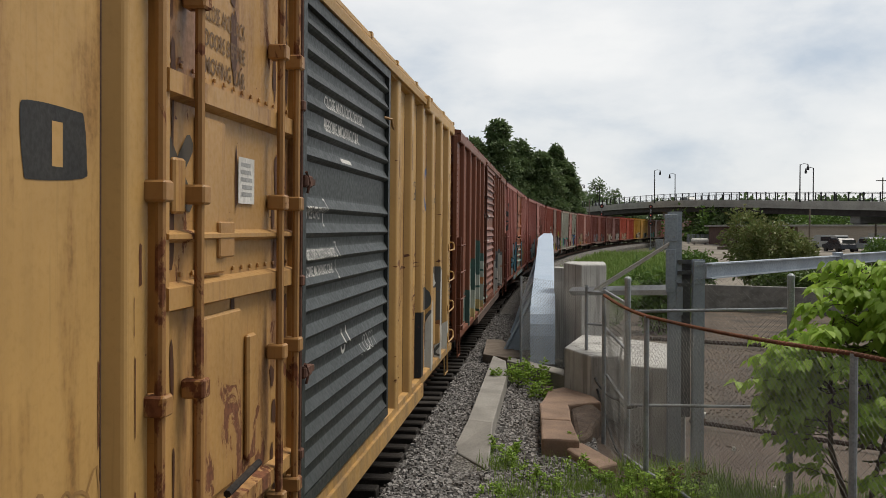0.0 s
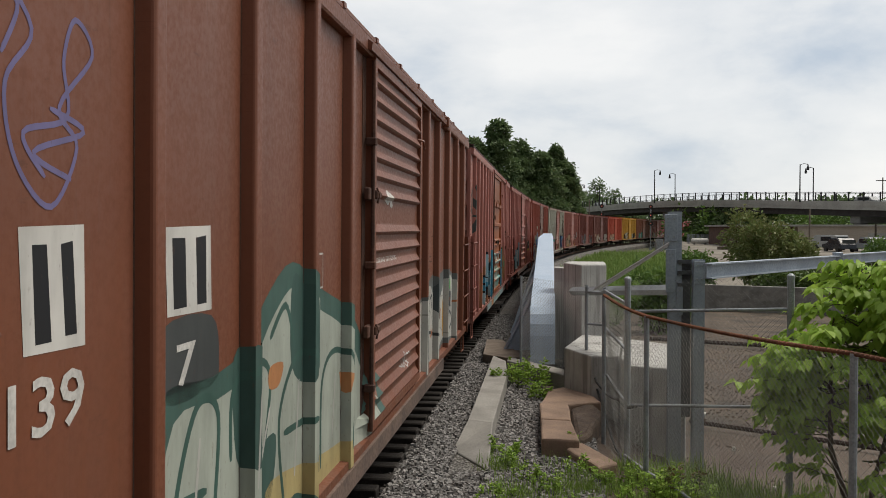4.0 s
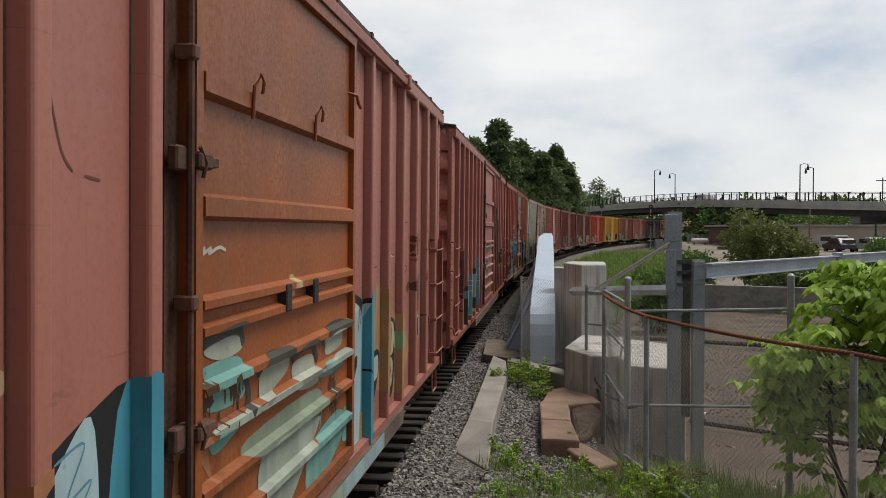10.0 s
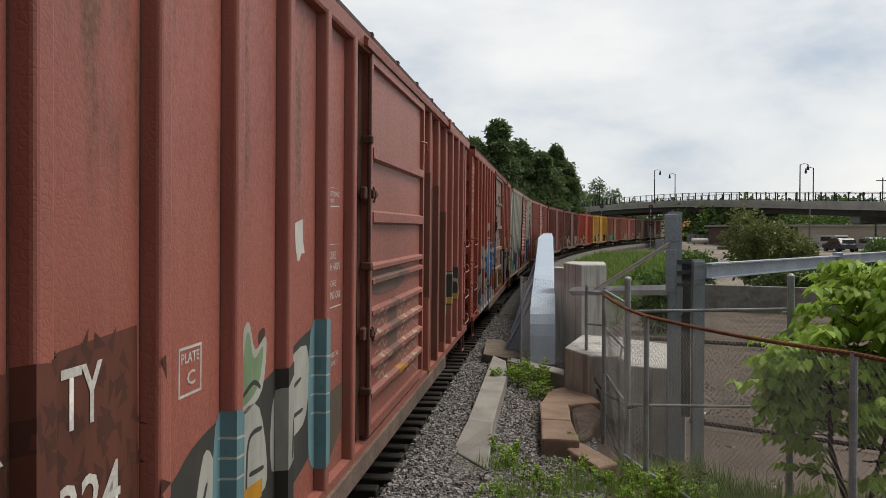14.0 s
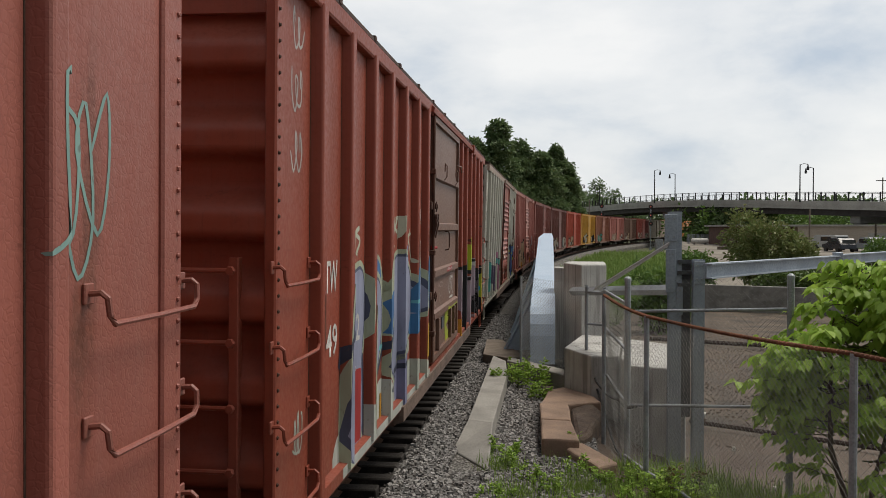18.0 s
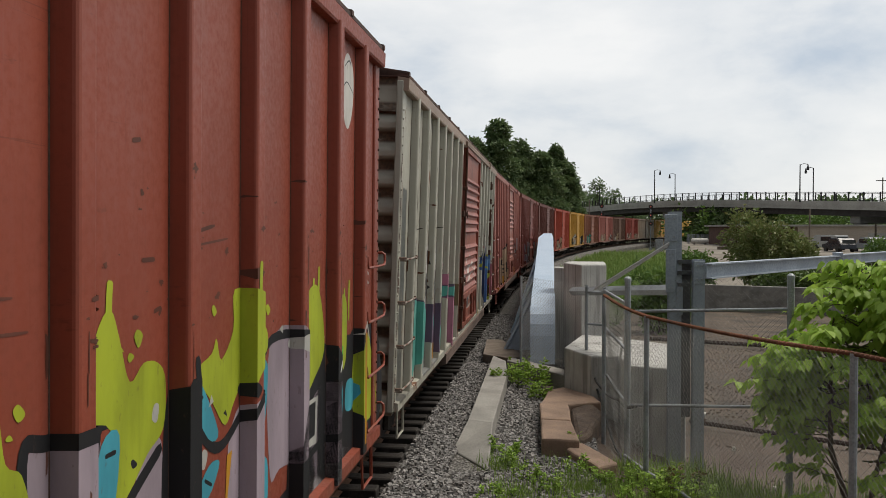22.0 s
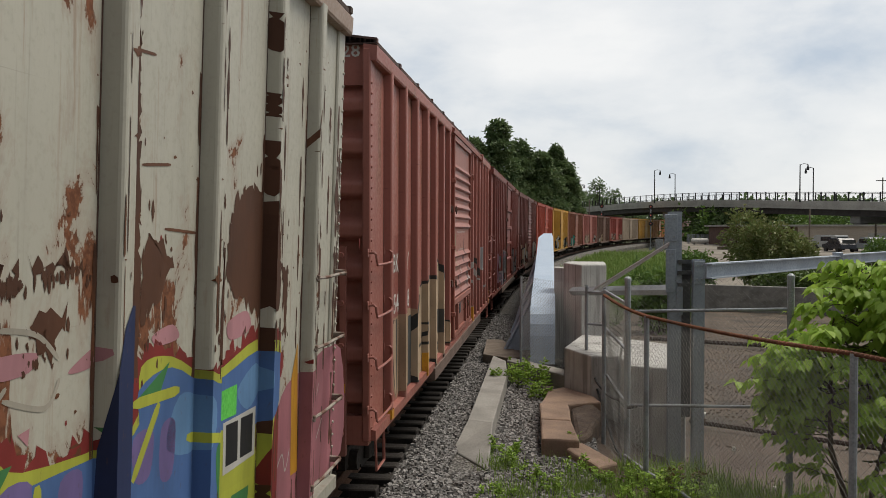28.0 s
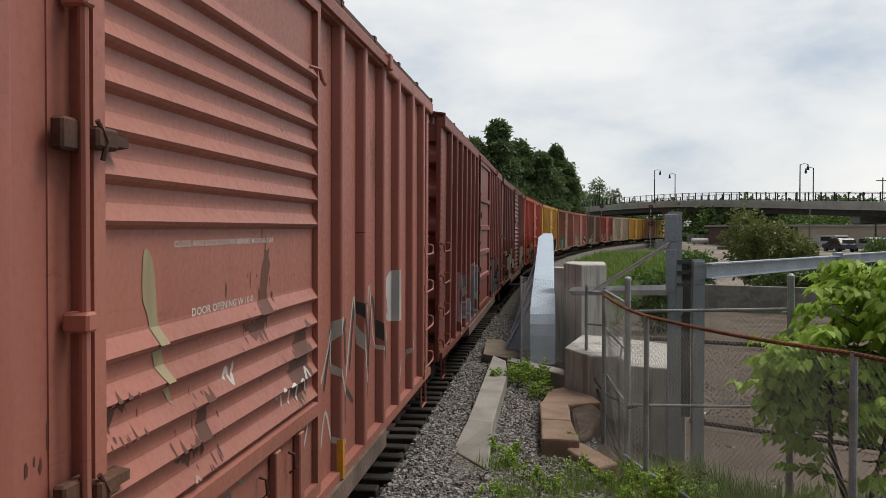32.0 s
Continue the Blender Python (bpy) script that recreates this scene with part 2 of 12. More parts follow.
def leaf_material(name, c, c2, rough=0.5, translucent=0.25):
    n = Nodes(name)
    col = n.mix(n.island(), c, c2)
    col = n.mix(n.ramp(n.noise(1.2, 3), 0.35, 0.7, 0, 0.5), col, shade(c2, 0.6))
    m = n.done(col, rough, 0, None, spec=0.3)
    t = n.t.nodes.new("ShaderNodeBsdfTranslucent")
    n.put(t.inputs["Color"], col)
    mx = n.t.nodes.new("ShaderNodeMixShader")
    mx.inputs[0].default_value = translucent
    n.t.links.new(n.bsdf.outputs[0], mx.inputs[1])
    n.t.links.new(t.outputs[0], mx.inputs[2])
    n.t.links.new(mx.outputs[0], n.t.nodes["Material Output"].inputs["Surface"])
    return m


def formed_concrete():
    """Concrete with the marks of upright boards and dark runs."""
    n = Nodes("formed_concrete")
    big = n.noise(1.4, 5)
    run = n.noise((7.0, 7.0, 0.5), 5)
    fine = n.noise(50, 3)
    c = n.mix(n.ramp(big, 0.35, 0.7), (0.50, 0.49, 0.46), (0.37, 0.36, 0.335))
    c = n.mix(n.ramp(run, 0.48, 0.72, 0, 0.6), c, (0.10, 0.095, 0.085))
    c = n.mix(n.ramp(fine, 0.5, 0.75, 0, 0.4), c, (0.14, 0.13, 0.12))
    x, y, z = n.split()
    w = n.math("FRACT", n.math("MULTIPLY", n.math("ADD", x, n.math("MULTIPLY", y, 0.6)), 6.0))
    seam = n.ramp(n.math("ABSOLUTE", n.math("SUBTRACT", w, 0.5)), 0.46, 0.5)
    c = n.mix(n.math("MULTIPLY", seam, 0.45), c, (0.10, 0.095, 0.09))
    return n.done(c, 0.9, 0, n.math("SUBTRACT", fine, seam), 0.4, 0.006)


def signal_lens():
    m = bpy.data.materials.new("signal_lens")
    m.use_nodes = True
    b = m.node_tree.nodes["Principled BSDF"]
    b.inputs["Base Color"].default_value = (0.5, 0.05, 0.03, 1)
    b.inputs["Emission Color"].default_value = (1, 0.25, 0.18, 1)
    b.inputs["Emission Strength"].default_value = 0.5
    return m


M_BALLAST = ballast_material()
M_BALLAST_SHADED = ballast_material("shaded_ballast", 0.75)
M_STONE_SHADED = grainy("shaded_stone", (0.075, 0.068, 0.062), (0.035, 0.031, 0.028), 4, 40, 0.9)
M_STONE = stone_material()
M_DIRT = grainy("dirt", (0.115, 0.085, 0.065), (0.075, 0.055, 0.042), 0.7, 14, 0.95, 0, 0.8, 0.02)
M_TIE = grainy("creosoted_wood", (0.035, 0.028, 0.023), (0.018, 0.015, 0.013), 5, 50, 0.85, 0, 0.6, 0.008)
M_RAIL = grainy("rail_steel", (0.12, 0.06, 0.035), (0.07, 0.035, 0.02), 3, 40, 0.7, 0.2)
M_CONCRETE = grainy("concrete", (0.31, 0.292, 0.262), (0.22, 0.207, 0.187), 1.6, 45, 0.88, 0, 0.35, 0.004)
M_CONCRETE_OLD = grainy("weathered_concrete", (0.27, 0.255, 0.23), (0.15, 0.14, 0.125), 2.2, 40, 0.9, 0, 0.5, 0.005)
M_GRANITE = grainy("granite", (0.33, 0.225, 0.16), (0.22, 0.15, 0.11), 2.0, 55, 0.85, 0, 0.7, 0.01)
M_GRANITE_DARK = grainy("split_granite", (0.13, 0.095, 0.07), (0.07, 0.05, 0.04), 4.0, 40, 0.92, 0, 1.0, 0.02)
M_GALV = grainy("galvanised_steel", (0.36, 0.40, 0.45), (0.27, 0.31, 0.36), 1.3, 30, 0.5, 0.35, 0.1, 0.001)
M_GALV_OLD = grainy("weathered_galvanised_pipe", (0.36, 0.385, 0.405), (0.24, 0.255, 0.265), 3, 50, 0.6, 0.4, 0.2, 0.002)
M_GIRDER = grainy("girder_paint", (0.42, 0.50, 0.60), (0.36, 0.45, 0.56), 0.9, 25, 0.45, 0.1, 0.1, 0.001)
M_RUST = grainy("rusted_pipe", (0.20, 0.075, 0.035), (0.10, 0.04, 0.02), 4, 45, 0.9, 0, 0.6, 0.004)
M_WIRE = grainy("chain_link_wire", (0.25, 0.245, 0.23), (0.14, 0.135, 0.125), 3, 60, 0.55, 0.5)
M_TIMBER = grainy("grey_timber", (0.20, 0.16, 0.125), (0.12, 0.095, 0.075), 3, 40, 0.9, 0, 0.5, 0.006)
M_GROUND = grainy("grassy_ground", (0.06, 0.085, 0.025), (0.085, 0.075, 0.04), 0.25, 6, 0.97, 0, 0.8, 0.05)
M_UNDER = grainy("underframe_grime", (0.035, 0.027, 0.022), (0.02, 0.016, 0.014), 3, 30, 0.9, 0, 0.5, 0.006)
M_WHEEL = grainy("wheel_steel", (0.06, 0.042, 0.032), (0.035, 0.026, 0.02), 4, 40, 0.7, 0.4)
M_BLACK = grainy("black_paint", (0.018, 0.018, 0.018), (0.03, 0.028, 0.026), 6, 40, 0.6)
M_WHITE = grainy("white_lettering", (0.62, 0.60, 0.56), (0.48, 0.46, 0.43), 5, 40, 0.7, 0, 0.05)
M_LEAF = leaf_material("young_leaf", (0.26, 0.42, 0.045), (0.42, 0.58, 0.10), 0.5, 0.45)
M_LEAF_BUSH = leaf_material("bush_leaf", (0.065, 0.11, 0.03), (0.12, 0.165, 0.045))
M_LEAF_TREE = leaf_material("oak_leaf", (0.09, 0.145, 0.06), (0.16, 0.215, 0.09))
M_GRASS = leaf_material("grass_blade", (0.15, 0.26, 0.045), (0.25, 0.34, 0.08), 0.6, 0.3)
M_GRASS_FAR = leaf_material("tall_grass", (0.12, 0.21, 0.04), (0.20, 0.28, 0.07), 0.7, 0.3)
M_BARK = grainy("bark", (0.09, 0.07, 0.05), (0.05, 0.038, 0.028), 5, 40, 0.95, 0, 0.8, 0.01)
M_BRIDGE = grainy("bridge_concrete", (0.36, 0.35, 0.32), (0.28, 0.27, 0.25), 0.4, 8, 0.9)
M_DARKSTEEL = grainy("dark_steel", (0.028, 0.028, 0.03), (0.018, 0.018, 0.02), 2, 20, 0.6, 0.3)
M_TAN = grainy("tan_cladding", (0.38, 0.33, 0.27), (0.33, 0.285, 0.235), 0.3, 6, 0.85)
M_BRICK = grainy("brick_wall", (0.115, 0.06, 0.045), (0.085, 0.045, 0.036), 0.8, 10, 0.9)
M_GLASS = grainy("dark_glass", (0.03, 0.035, 0.04), (0.02, 0.024, 0.028), 1, 6, 0.12, 0, 0.02, 0.001, 0.6)
M_STONE_BROWN = grainy("brown_stone", (0.20, 0.16, 0.13), (0.12, 0.09, 0.07), 3, 30, 0.95)
M_YARD = grainy("yard_dirt", (0.125, 0.092, 0.066), (0.05, 0.04, 0.031), 0.9, 14, 0.95, 0, 0.8, 0.02)
M_SAND = grainy("pale_dirt", (0.24, 0.21, 0.17), (0.13, 0.11, 0.085), 0.2, 4, 0.95, 0, 0.5, 0.03)
M_FORMED = formed_concrete()
M_DARKGALV = grainy("dark_galvanised", (0.10, 0.105, 0.11), (0.06, 0.062, 0.065), 3, 40, 0.6, 0.3)
M_RUSTDARK = grainy("dark_rust", (0.06, 0.04, 0.03), (0.035, 0.025, 0.02), 4, 45, 0.9)
M_WEED = leaf_material("weed_leaf", (0.20, 0.35, 0.045), (0.33, 0.46, 0.08), 0.55, 0.3)
M_WEED_RED = leaf_material("reddish_weed_leaf", (0.07, 0.12, 0.025), (0.17, 0.09, 0.035), 0.55, 0.3)
M_LEAF_BUSH2 = leaf_material("shrub_leaf", (0.085, 0.16, 0.035), (0.15, 0.235, 0.055))
M_STEM = grainy("green_stem", (0.10, 0.12, 0.04), (0.08, 0.07, 0.03), 5, 40, 0.8)
M_WEATHERING = grainy("weathering_steel", (0.05, 0.045, 0.042), (0.035, 0.03, 0.028), 1, 12, 0.85)
M_LENS = signal_lens()
M_TRACK = grainy("grimy_track_paint", (0.17, 0.115, 0.09), (0.085, 0.06, 0.05), 1.5, 25, 0.85, 0, 0.4, 0.004)
M_ROD = grainy("grimy_rod_paint", (0.12, 0.055, 0.035), (0.06, 0.03, 0.022), 3, 40, 0.85, 0, 0.4, 0.004)
M_BAR = grainy("bright_galvanised_bar", (0.58, 0.60, 0.60), (0.46, 0.48, 0.48), 3, 50, 0.5, 0.1)
M_VAN = grainy("pale_van_paint", (0.42, 0.43, 0.42), (0.36, 0.37, 0.37), 1, 10, 0.35)
M_CARDARK = grainy("dark_car_paint", (0.03, 0.035, 0.045), (0.025, 0.028, 0.034), 1, 10, 0.25)
M_CARGREY = grainy("silver_car_paint", (0.32, 0.34, 0.35), (0.28, 0.3, 0.31), 1, 10, 0.3)
M_RODRED = grainy("faded_red_rod", (0.30, 0.12, 0.09), (0.18, 0.07, 0.05), 6, 60, 0.7)
M_GAP_SHADE = grainy("gap_shade", (0.036, 0.02, 0.014), (0.02, 0.012, 0.009), 5, 40, 0.9)
M_WELD = grainy("weld_grime_and_shade", (0.085, 0.045, 0.032), (0.05, 0.028, 0.02), 5, 40, 0.9)
M_GREYPAINT = grainy("grey_print", (0.32, 0.32, 0.31), (0.24, 0.24, 0.23), 6, 50, 0.7)
M_STICKER = grainy("green_sticker", (0.12, 0.55, 0.08), (0.09, 0.45, 0.07), 5, 40, 0.6)
M_REFLECT = grainy("reflector", (0.55, 0.27, 0.02), (0.42, 0.20, 0.02), 5, 40, 0.5)
M_LEAF_OLIVE = leaf_material("olive_leaf", (0.13, 0.19, 0.055), (0.22, 0.22, 0.08))


# ---------------------------------------------------------------- the train
SILL, EAVE, PEAK, SIDE = 0.81, 4.61, 4.86, 1.45
EXT = 0.3            # the end platforms add this much to each body
SHARED = {}
FLATS = {"faded_red_door_c": (5, 7), "slate_door_paint": (12, 13), "red_door_paint": (6, 7)}    # rows of a corrugated door without ridges
PITCH = {"faded_red_door_c": 0.175, "red_door_paint": 0.165}
ZONE = {"faded_red_door_c": (1.66, 4.08), "red_door_paint": (1.66, 3.99)}     # where the ridges begin and end
SHAPE = {}           # where each car's posts and doors stand


def rib_mesh(key, mat, w0, w1, depth, z0, z1):
    bm = bmesh.new()
    prism(bm, [(SIDE - 0.004, -w0 / 2), (SIDE + depth, -w1 / 2), (SIDE + depth, w1 / 2), (SIDE - 0.004, w0 / 2)], "z", z0, z1)
    es = [e for e in bm.edges if abs(e.verts[0].co.x - e.verts[1].co.x) < 1e-4 and e.verts[0].co.x > SIDE + 0.01 and abs(e.verts[0].co.z - e.verts[1].co.z) > 1]
    bmesh.ops.bevel(bm, geom=es, offset=0.022, segments=3, affect="EDGES", profile=0.5)
    # dark strips at both feet of the post: grime and corner shade in colour
    for sy in (-1, 1):
        box(bm, SIDE - 0.004, SIDE + 0.002, sy * (w0 / 2 + 0.005) - 0.005, sy * (w0 / 2 + 0.005) + 0.005, z0, z1)
    for f in bm.faces:
        if all(v.co.x < SIDE + 0.0025 and abs(v.co.y) > w0 / 2 - 0.001 for v in f.verts):
            f.material_index = 1
    me = mesh_of(key, bm, mat, False)
    me.materials.append(M_WELD)
    return me


def ridge(f):
    """A door ridge: a sharp underside, then a slope back to the flat."""
    return f / 0.16 if f < 0.16 else max(0.0, 1 - (f - 0.16) / 0.46)


def bulge(f):
    """An end ridge: a hollow, a steep underside, a front and a long slope back on top."""
    def ease(u):
        u = min(1.0, max(0.0, u))
        return u * u * (3 - 2 * u)
    return ease((f - 0.2) / 0.16) * (1 - ease((f - 0.55) / 0.42))


def corrugated(bm, u0, u1, z0, z1, period, depth, base, flats=(), kind="round", axis="side", sharp=0.5):
    """A sheet with level ridges. axis side: u is y and the ridges stand out along x; end: u is x and they stand out along -y."""
    zs, steps = [], (22 if kind == "round" else 10)
    n = max(1, round((z1 - z0) / period))
    p = (z1 - z0) / n
    for i in range(n):
        for k in range(steps):
            f = k / steps
            z = z0 + (i + f) * p
            flat = any(a <= i < b for a, b in flats)
            if flat:
                d = 0.0
            elif kind == "round":
                d = depth * bulge(f)
            else:
                d = depth * ridge(f)
            zs.append((z, d))
    zs.append((z1, 0.0))
    prev = None
    for z, d in zs:
        if axis == "side":
            a, b = bm.verts.new((base + d, u0, z)), bm.verts.new((base + d, u1, z))
        else:
            a, b = bm.verts.new((u0, base - d, z)), bm.verts.new((u1, base - d, z))
        if prev:
            bm.faces.new((prev[0], prev[1], b, a)).smooth = kind == "round"
        prev = (a, b)


def rod_mesh(mat):
    """A straight hand rod between two short brackets."""
    if ("rod", mat.name) not in SHARED:
        bm = bmesh.new()
        tube(bm, [(SIDE + 0.085, -0.03, 0.0), (SIDE + 0.10, 0.3, -0.004), (SIDE + 0.105, 0.6, 0.003), (SIDE + 0.10, 0.86, 0.0)], 0.0125, 7)
        for y in (0.0, 0.83):
            box(bm, SIDE - 0.01, SIDE + 0.11, y - 0.014, y + 0.014, -0.022, 0.026, 0.006)
            box(bm, SIDE, SIDE + 0.014, y - 0.04, y + 0.04, -0.06, 0.06, 0.004)
        SHARED[("rod", mat.name)] = mesh_of("grab_iron", bm, mat)
    return SHARED[("rod", mat.name)]


def grab_mesh(mat):
    if ("grab", mat.name) not in SHARED:
        bm = bmesh.new()
        tube(bm, [(SIDE + 0.01, 0, 0.07), (SIDE + 0.06, 0, 0.075), (SIDE + 0.085, 0.002, 0.055), (SIDE + 0.09, 0.01, -0.01), (SIDE + 0.09, 0.05, -0.045),
                  (SIDE + 0.092, 0.45, -0.048), (SIDE + 0.09, 0.81, -0.045), (SIDE + 0.09, 0.85, -0.01), (SIDE + 0.085, 0.858, 0.055), (SIDE + 0.06, 0.86, 0.075), (SIDE + 0.01, 0.86, 0.07)], 0.013, 7)
        for y in (0, 0.86):
            box(bm, SIDE, SIDE + 0.014, y - 0.035, y + 0.035, 0.03, 0.11, 0.004)
        SHARED[("grab", mat.name)] = mesh_of("grab_iron", bm, mat)
    return SHARED[("grab", mat.name)]


def wheelset_mesh():
    if "wheelset" not in SHARED:
        bm = bmesh.new()
        for sx in (-1, 1):
            prof = [(0.0, 0.10), (0.05, 0.12), (0.06, 0.30), (0.02, 0.36), (0.0, 0.42), (0.10, 0.415), (0.105, 0.44), (0.135, 0.44), (0.135, 0.34), (0.10, 0.28), (0.11, 0.12), (0.13, 0.10)]
            n = 28
            rings = [[bm.verts.new((sx * (0.845 - d), r * math.cos(2 * math.pi * k / n), r * math.sin(2 * math.pi * k / n))) for k in range(n)] for d, r in prof]
            for A, B in zip(rings, rings[1:]):
                for k in range(n):
                    bm.faces.new((A[k], A[(k + 1) % n], B[(k + 1) % n], B[k]))
            for k in range(3):
                a = 2 * math.pi * k / 3
                box(bm, sx * 0.80 - 0.02, sx * 0.80 + 0.02, 0.18, 0.24, -0.03, 0.03, 0, Matrix.Rotation(a, 4, "X"))
        tube(bm, [(-1.05, 0, 0), (1.05, 0, 0)], 0.085, 12)
        bmesh.ops.recalc_face_normals(bm, faces=bm.faces)
        SHARED["wheelset"] = mesh_of("wheelset", bm, M_WHEEL)
    return SHARED["wheelset"]


def bogie_mesh():
    if "bogie" not in SHARED:
        bm = bmesh.new()
        for sx in (-1, 1):
            x0, x1 = (sx * 0.93, sx * 1.08)
            lo, hi = min(x0, x1), max(x0, x1)
            prism(bm, [(-1.15, 0.36), (-1.12, 0.56), (-0.75, 0.60), (-0.36, 0.76), (0.36, 0.76), (0.75, 0.60), (1.12, 0.56), (1.15, 0.36), (0.95, 0.36), (0.80, 0.46), (0.45, 0.30), (0.30, 0.18),
                       (-0.30, 0.18), (-0.45, 0.30), (-0.80, 0.46), (-0.95, 0.36)], "x", lo, hi)
            for y in (-0.15, 0.0, 0.15):
                tube(bm, [(sx * 1.10, y, 0.26), (sx * 1.10, y, 0.56)], 0.065, 8)
            for y in (-0.89, 0.89):
                tube(bm, [(sx * 1.02, y, 0.42), (sx * 1.17, y, 0.42)], 0.11, 10)
        box(bm, -1.2, 1.2, -0.22, 0.22, 0.50, 0.72, 0.03)
        SHARED["bogie"] = mesh_of("bogie", bm, M_UNDER)
    return SHARED["bogie"]


def frame_box(bm, x0, x1, y0, y1, z0, z1, w):
    box(bm, x0, x1, y0, y0 + w, z0, z1)
    box(bm, x0, x1, y1 - w, y1, z0, z1)
    box(bm, x0, x1, y0 + w, y1 - w, z0, z0 + w)
    box(bm, x0, x1, y0 + w, y1 - w, z1 - w, z1)


def lock_rod(parent, mat, y, z0, z1, x=SIDE + 0.15, r=0.024, n=4, b=0.045):
    bm = bmesh.new()
    tube(bm, [(x, y, z0), (x, y, z1)], r, 8)
    rod = part("lock_rod", bm, mat, parent)
    for i in range(n):
        z = z0 + (z1 - z0) * (i + 0.35) / n
        bm = bmesh.new()
        box(bm, x - 0.07, x + b * 0.9, y - b, y + b, z - b, z + b, 0.01)
        part("bracket", bm, mat, rod)
    return rod


RAILS = {"orange_door_paint": (3.58, 2.99, 2.52, 2.39, 2.10, 1.86, 1.60, 1.33), "faded_red_door": (3.58, 2.99, 2.52, 2.39, 2.10, 1.86, 1.60, 1.33), "brown_door_paint": (3.65, 2.905, 2.23, 1.62)}


def door_rails(mat):
    """Height and half width of the rails across a panel door."""
    return [(z, 0.03 if z < 2.6 and len(RAILS.get(mat.name, ())) > 4 else 0.055) for z in RAILS.get(mat.name, (1.7, 2.30, 2.90, 3.57))]


def door_foot(door, mat, base, y0, y1, z0, rail=1.60):
    """The flat foot of a door: the rail over it, the roller housings and the plates between them."""
    bm = bmesh.new()
    prism(bm, [(base - 0.004, rail - 0.06), (base + 0.045, rail - 0.05), (base + 0.045, rail + 0.04), (base - 0.004, rail + 0.055)], "y", y0 + 0.085, y1 - 0.085)
    part("door_rail", bm, mat, door)
    for f in (0.2, 0.68, 0.84):
        bm = bmesh.new()
        y = y0 + f * (y1 - y0)
        box(bm, base - 0.003, base + 0.05, y - 0.05, y + 0.05, z0 + 0.09, rail - 0.07, 0.008)
        part("roller_housing", bm, mat, door)
    bm = bmesh.new()
    y = y0 + 0.42 * (y1 - y0)
    box(bm, base - 0.003, base + 0.008, y - 0.13, y + 0.13, rail - 0.30, rail - 0.12, 0.003)
    part("plate", bm, M_DARKGALV, door, "small dark plate on the foot of the door")
    for f in (0.60, 0.78):
        bm = bmesh.new()
        y = y0 + f * (y1 - y0)
        tube(bm, [(base + 0.01, y, rail - 0.16), (base + 0.05, y, rail - 0.17), (base + 0.055, y + 0.02, rail - 0.26), (base + 0.01, y + 0.03, rail - 0.3)], 0.011, 6)
        part("pull", bm, M_ROD, door)


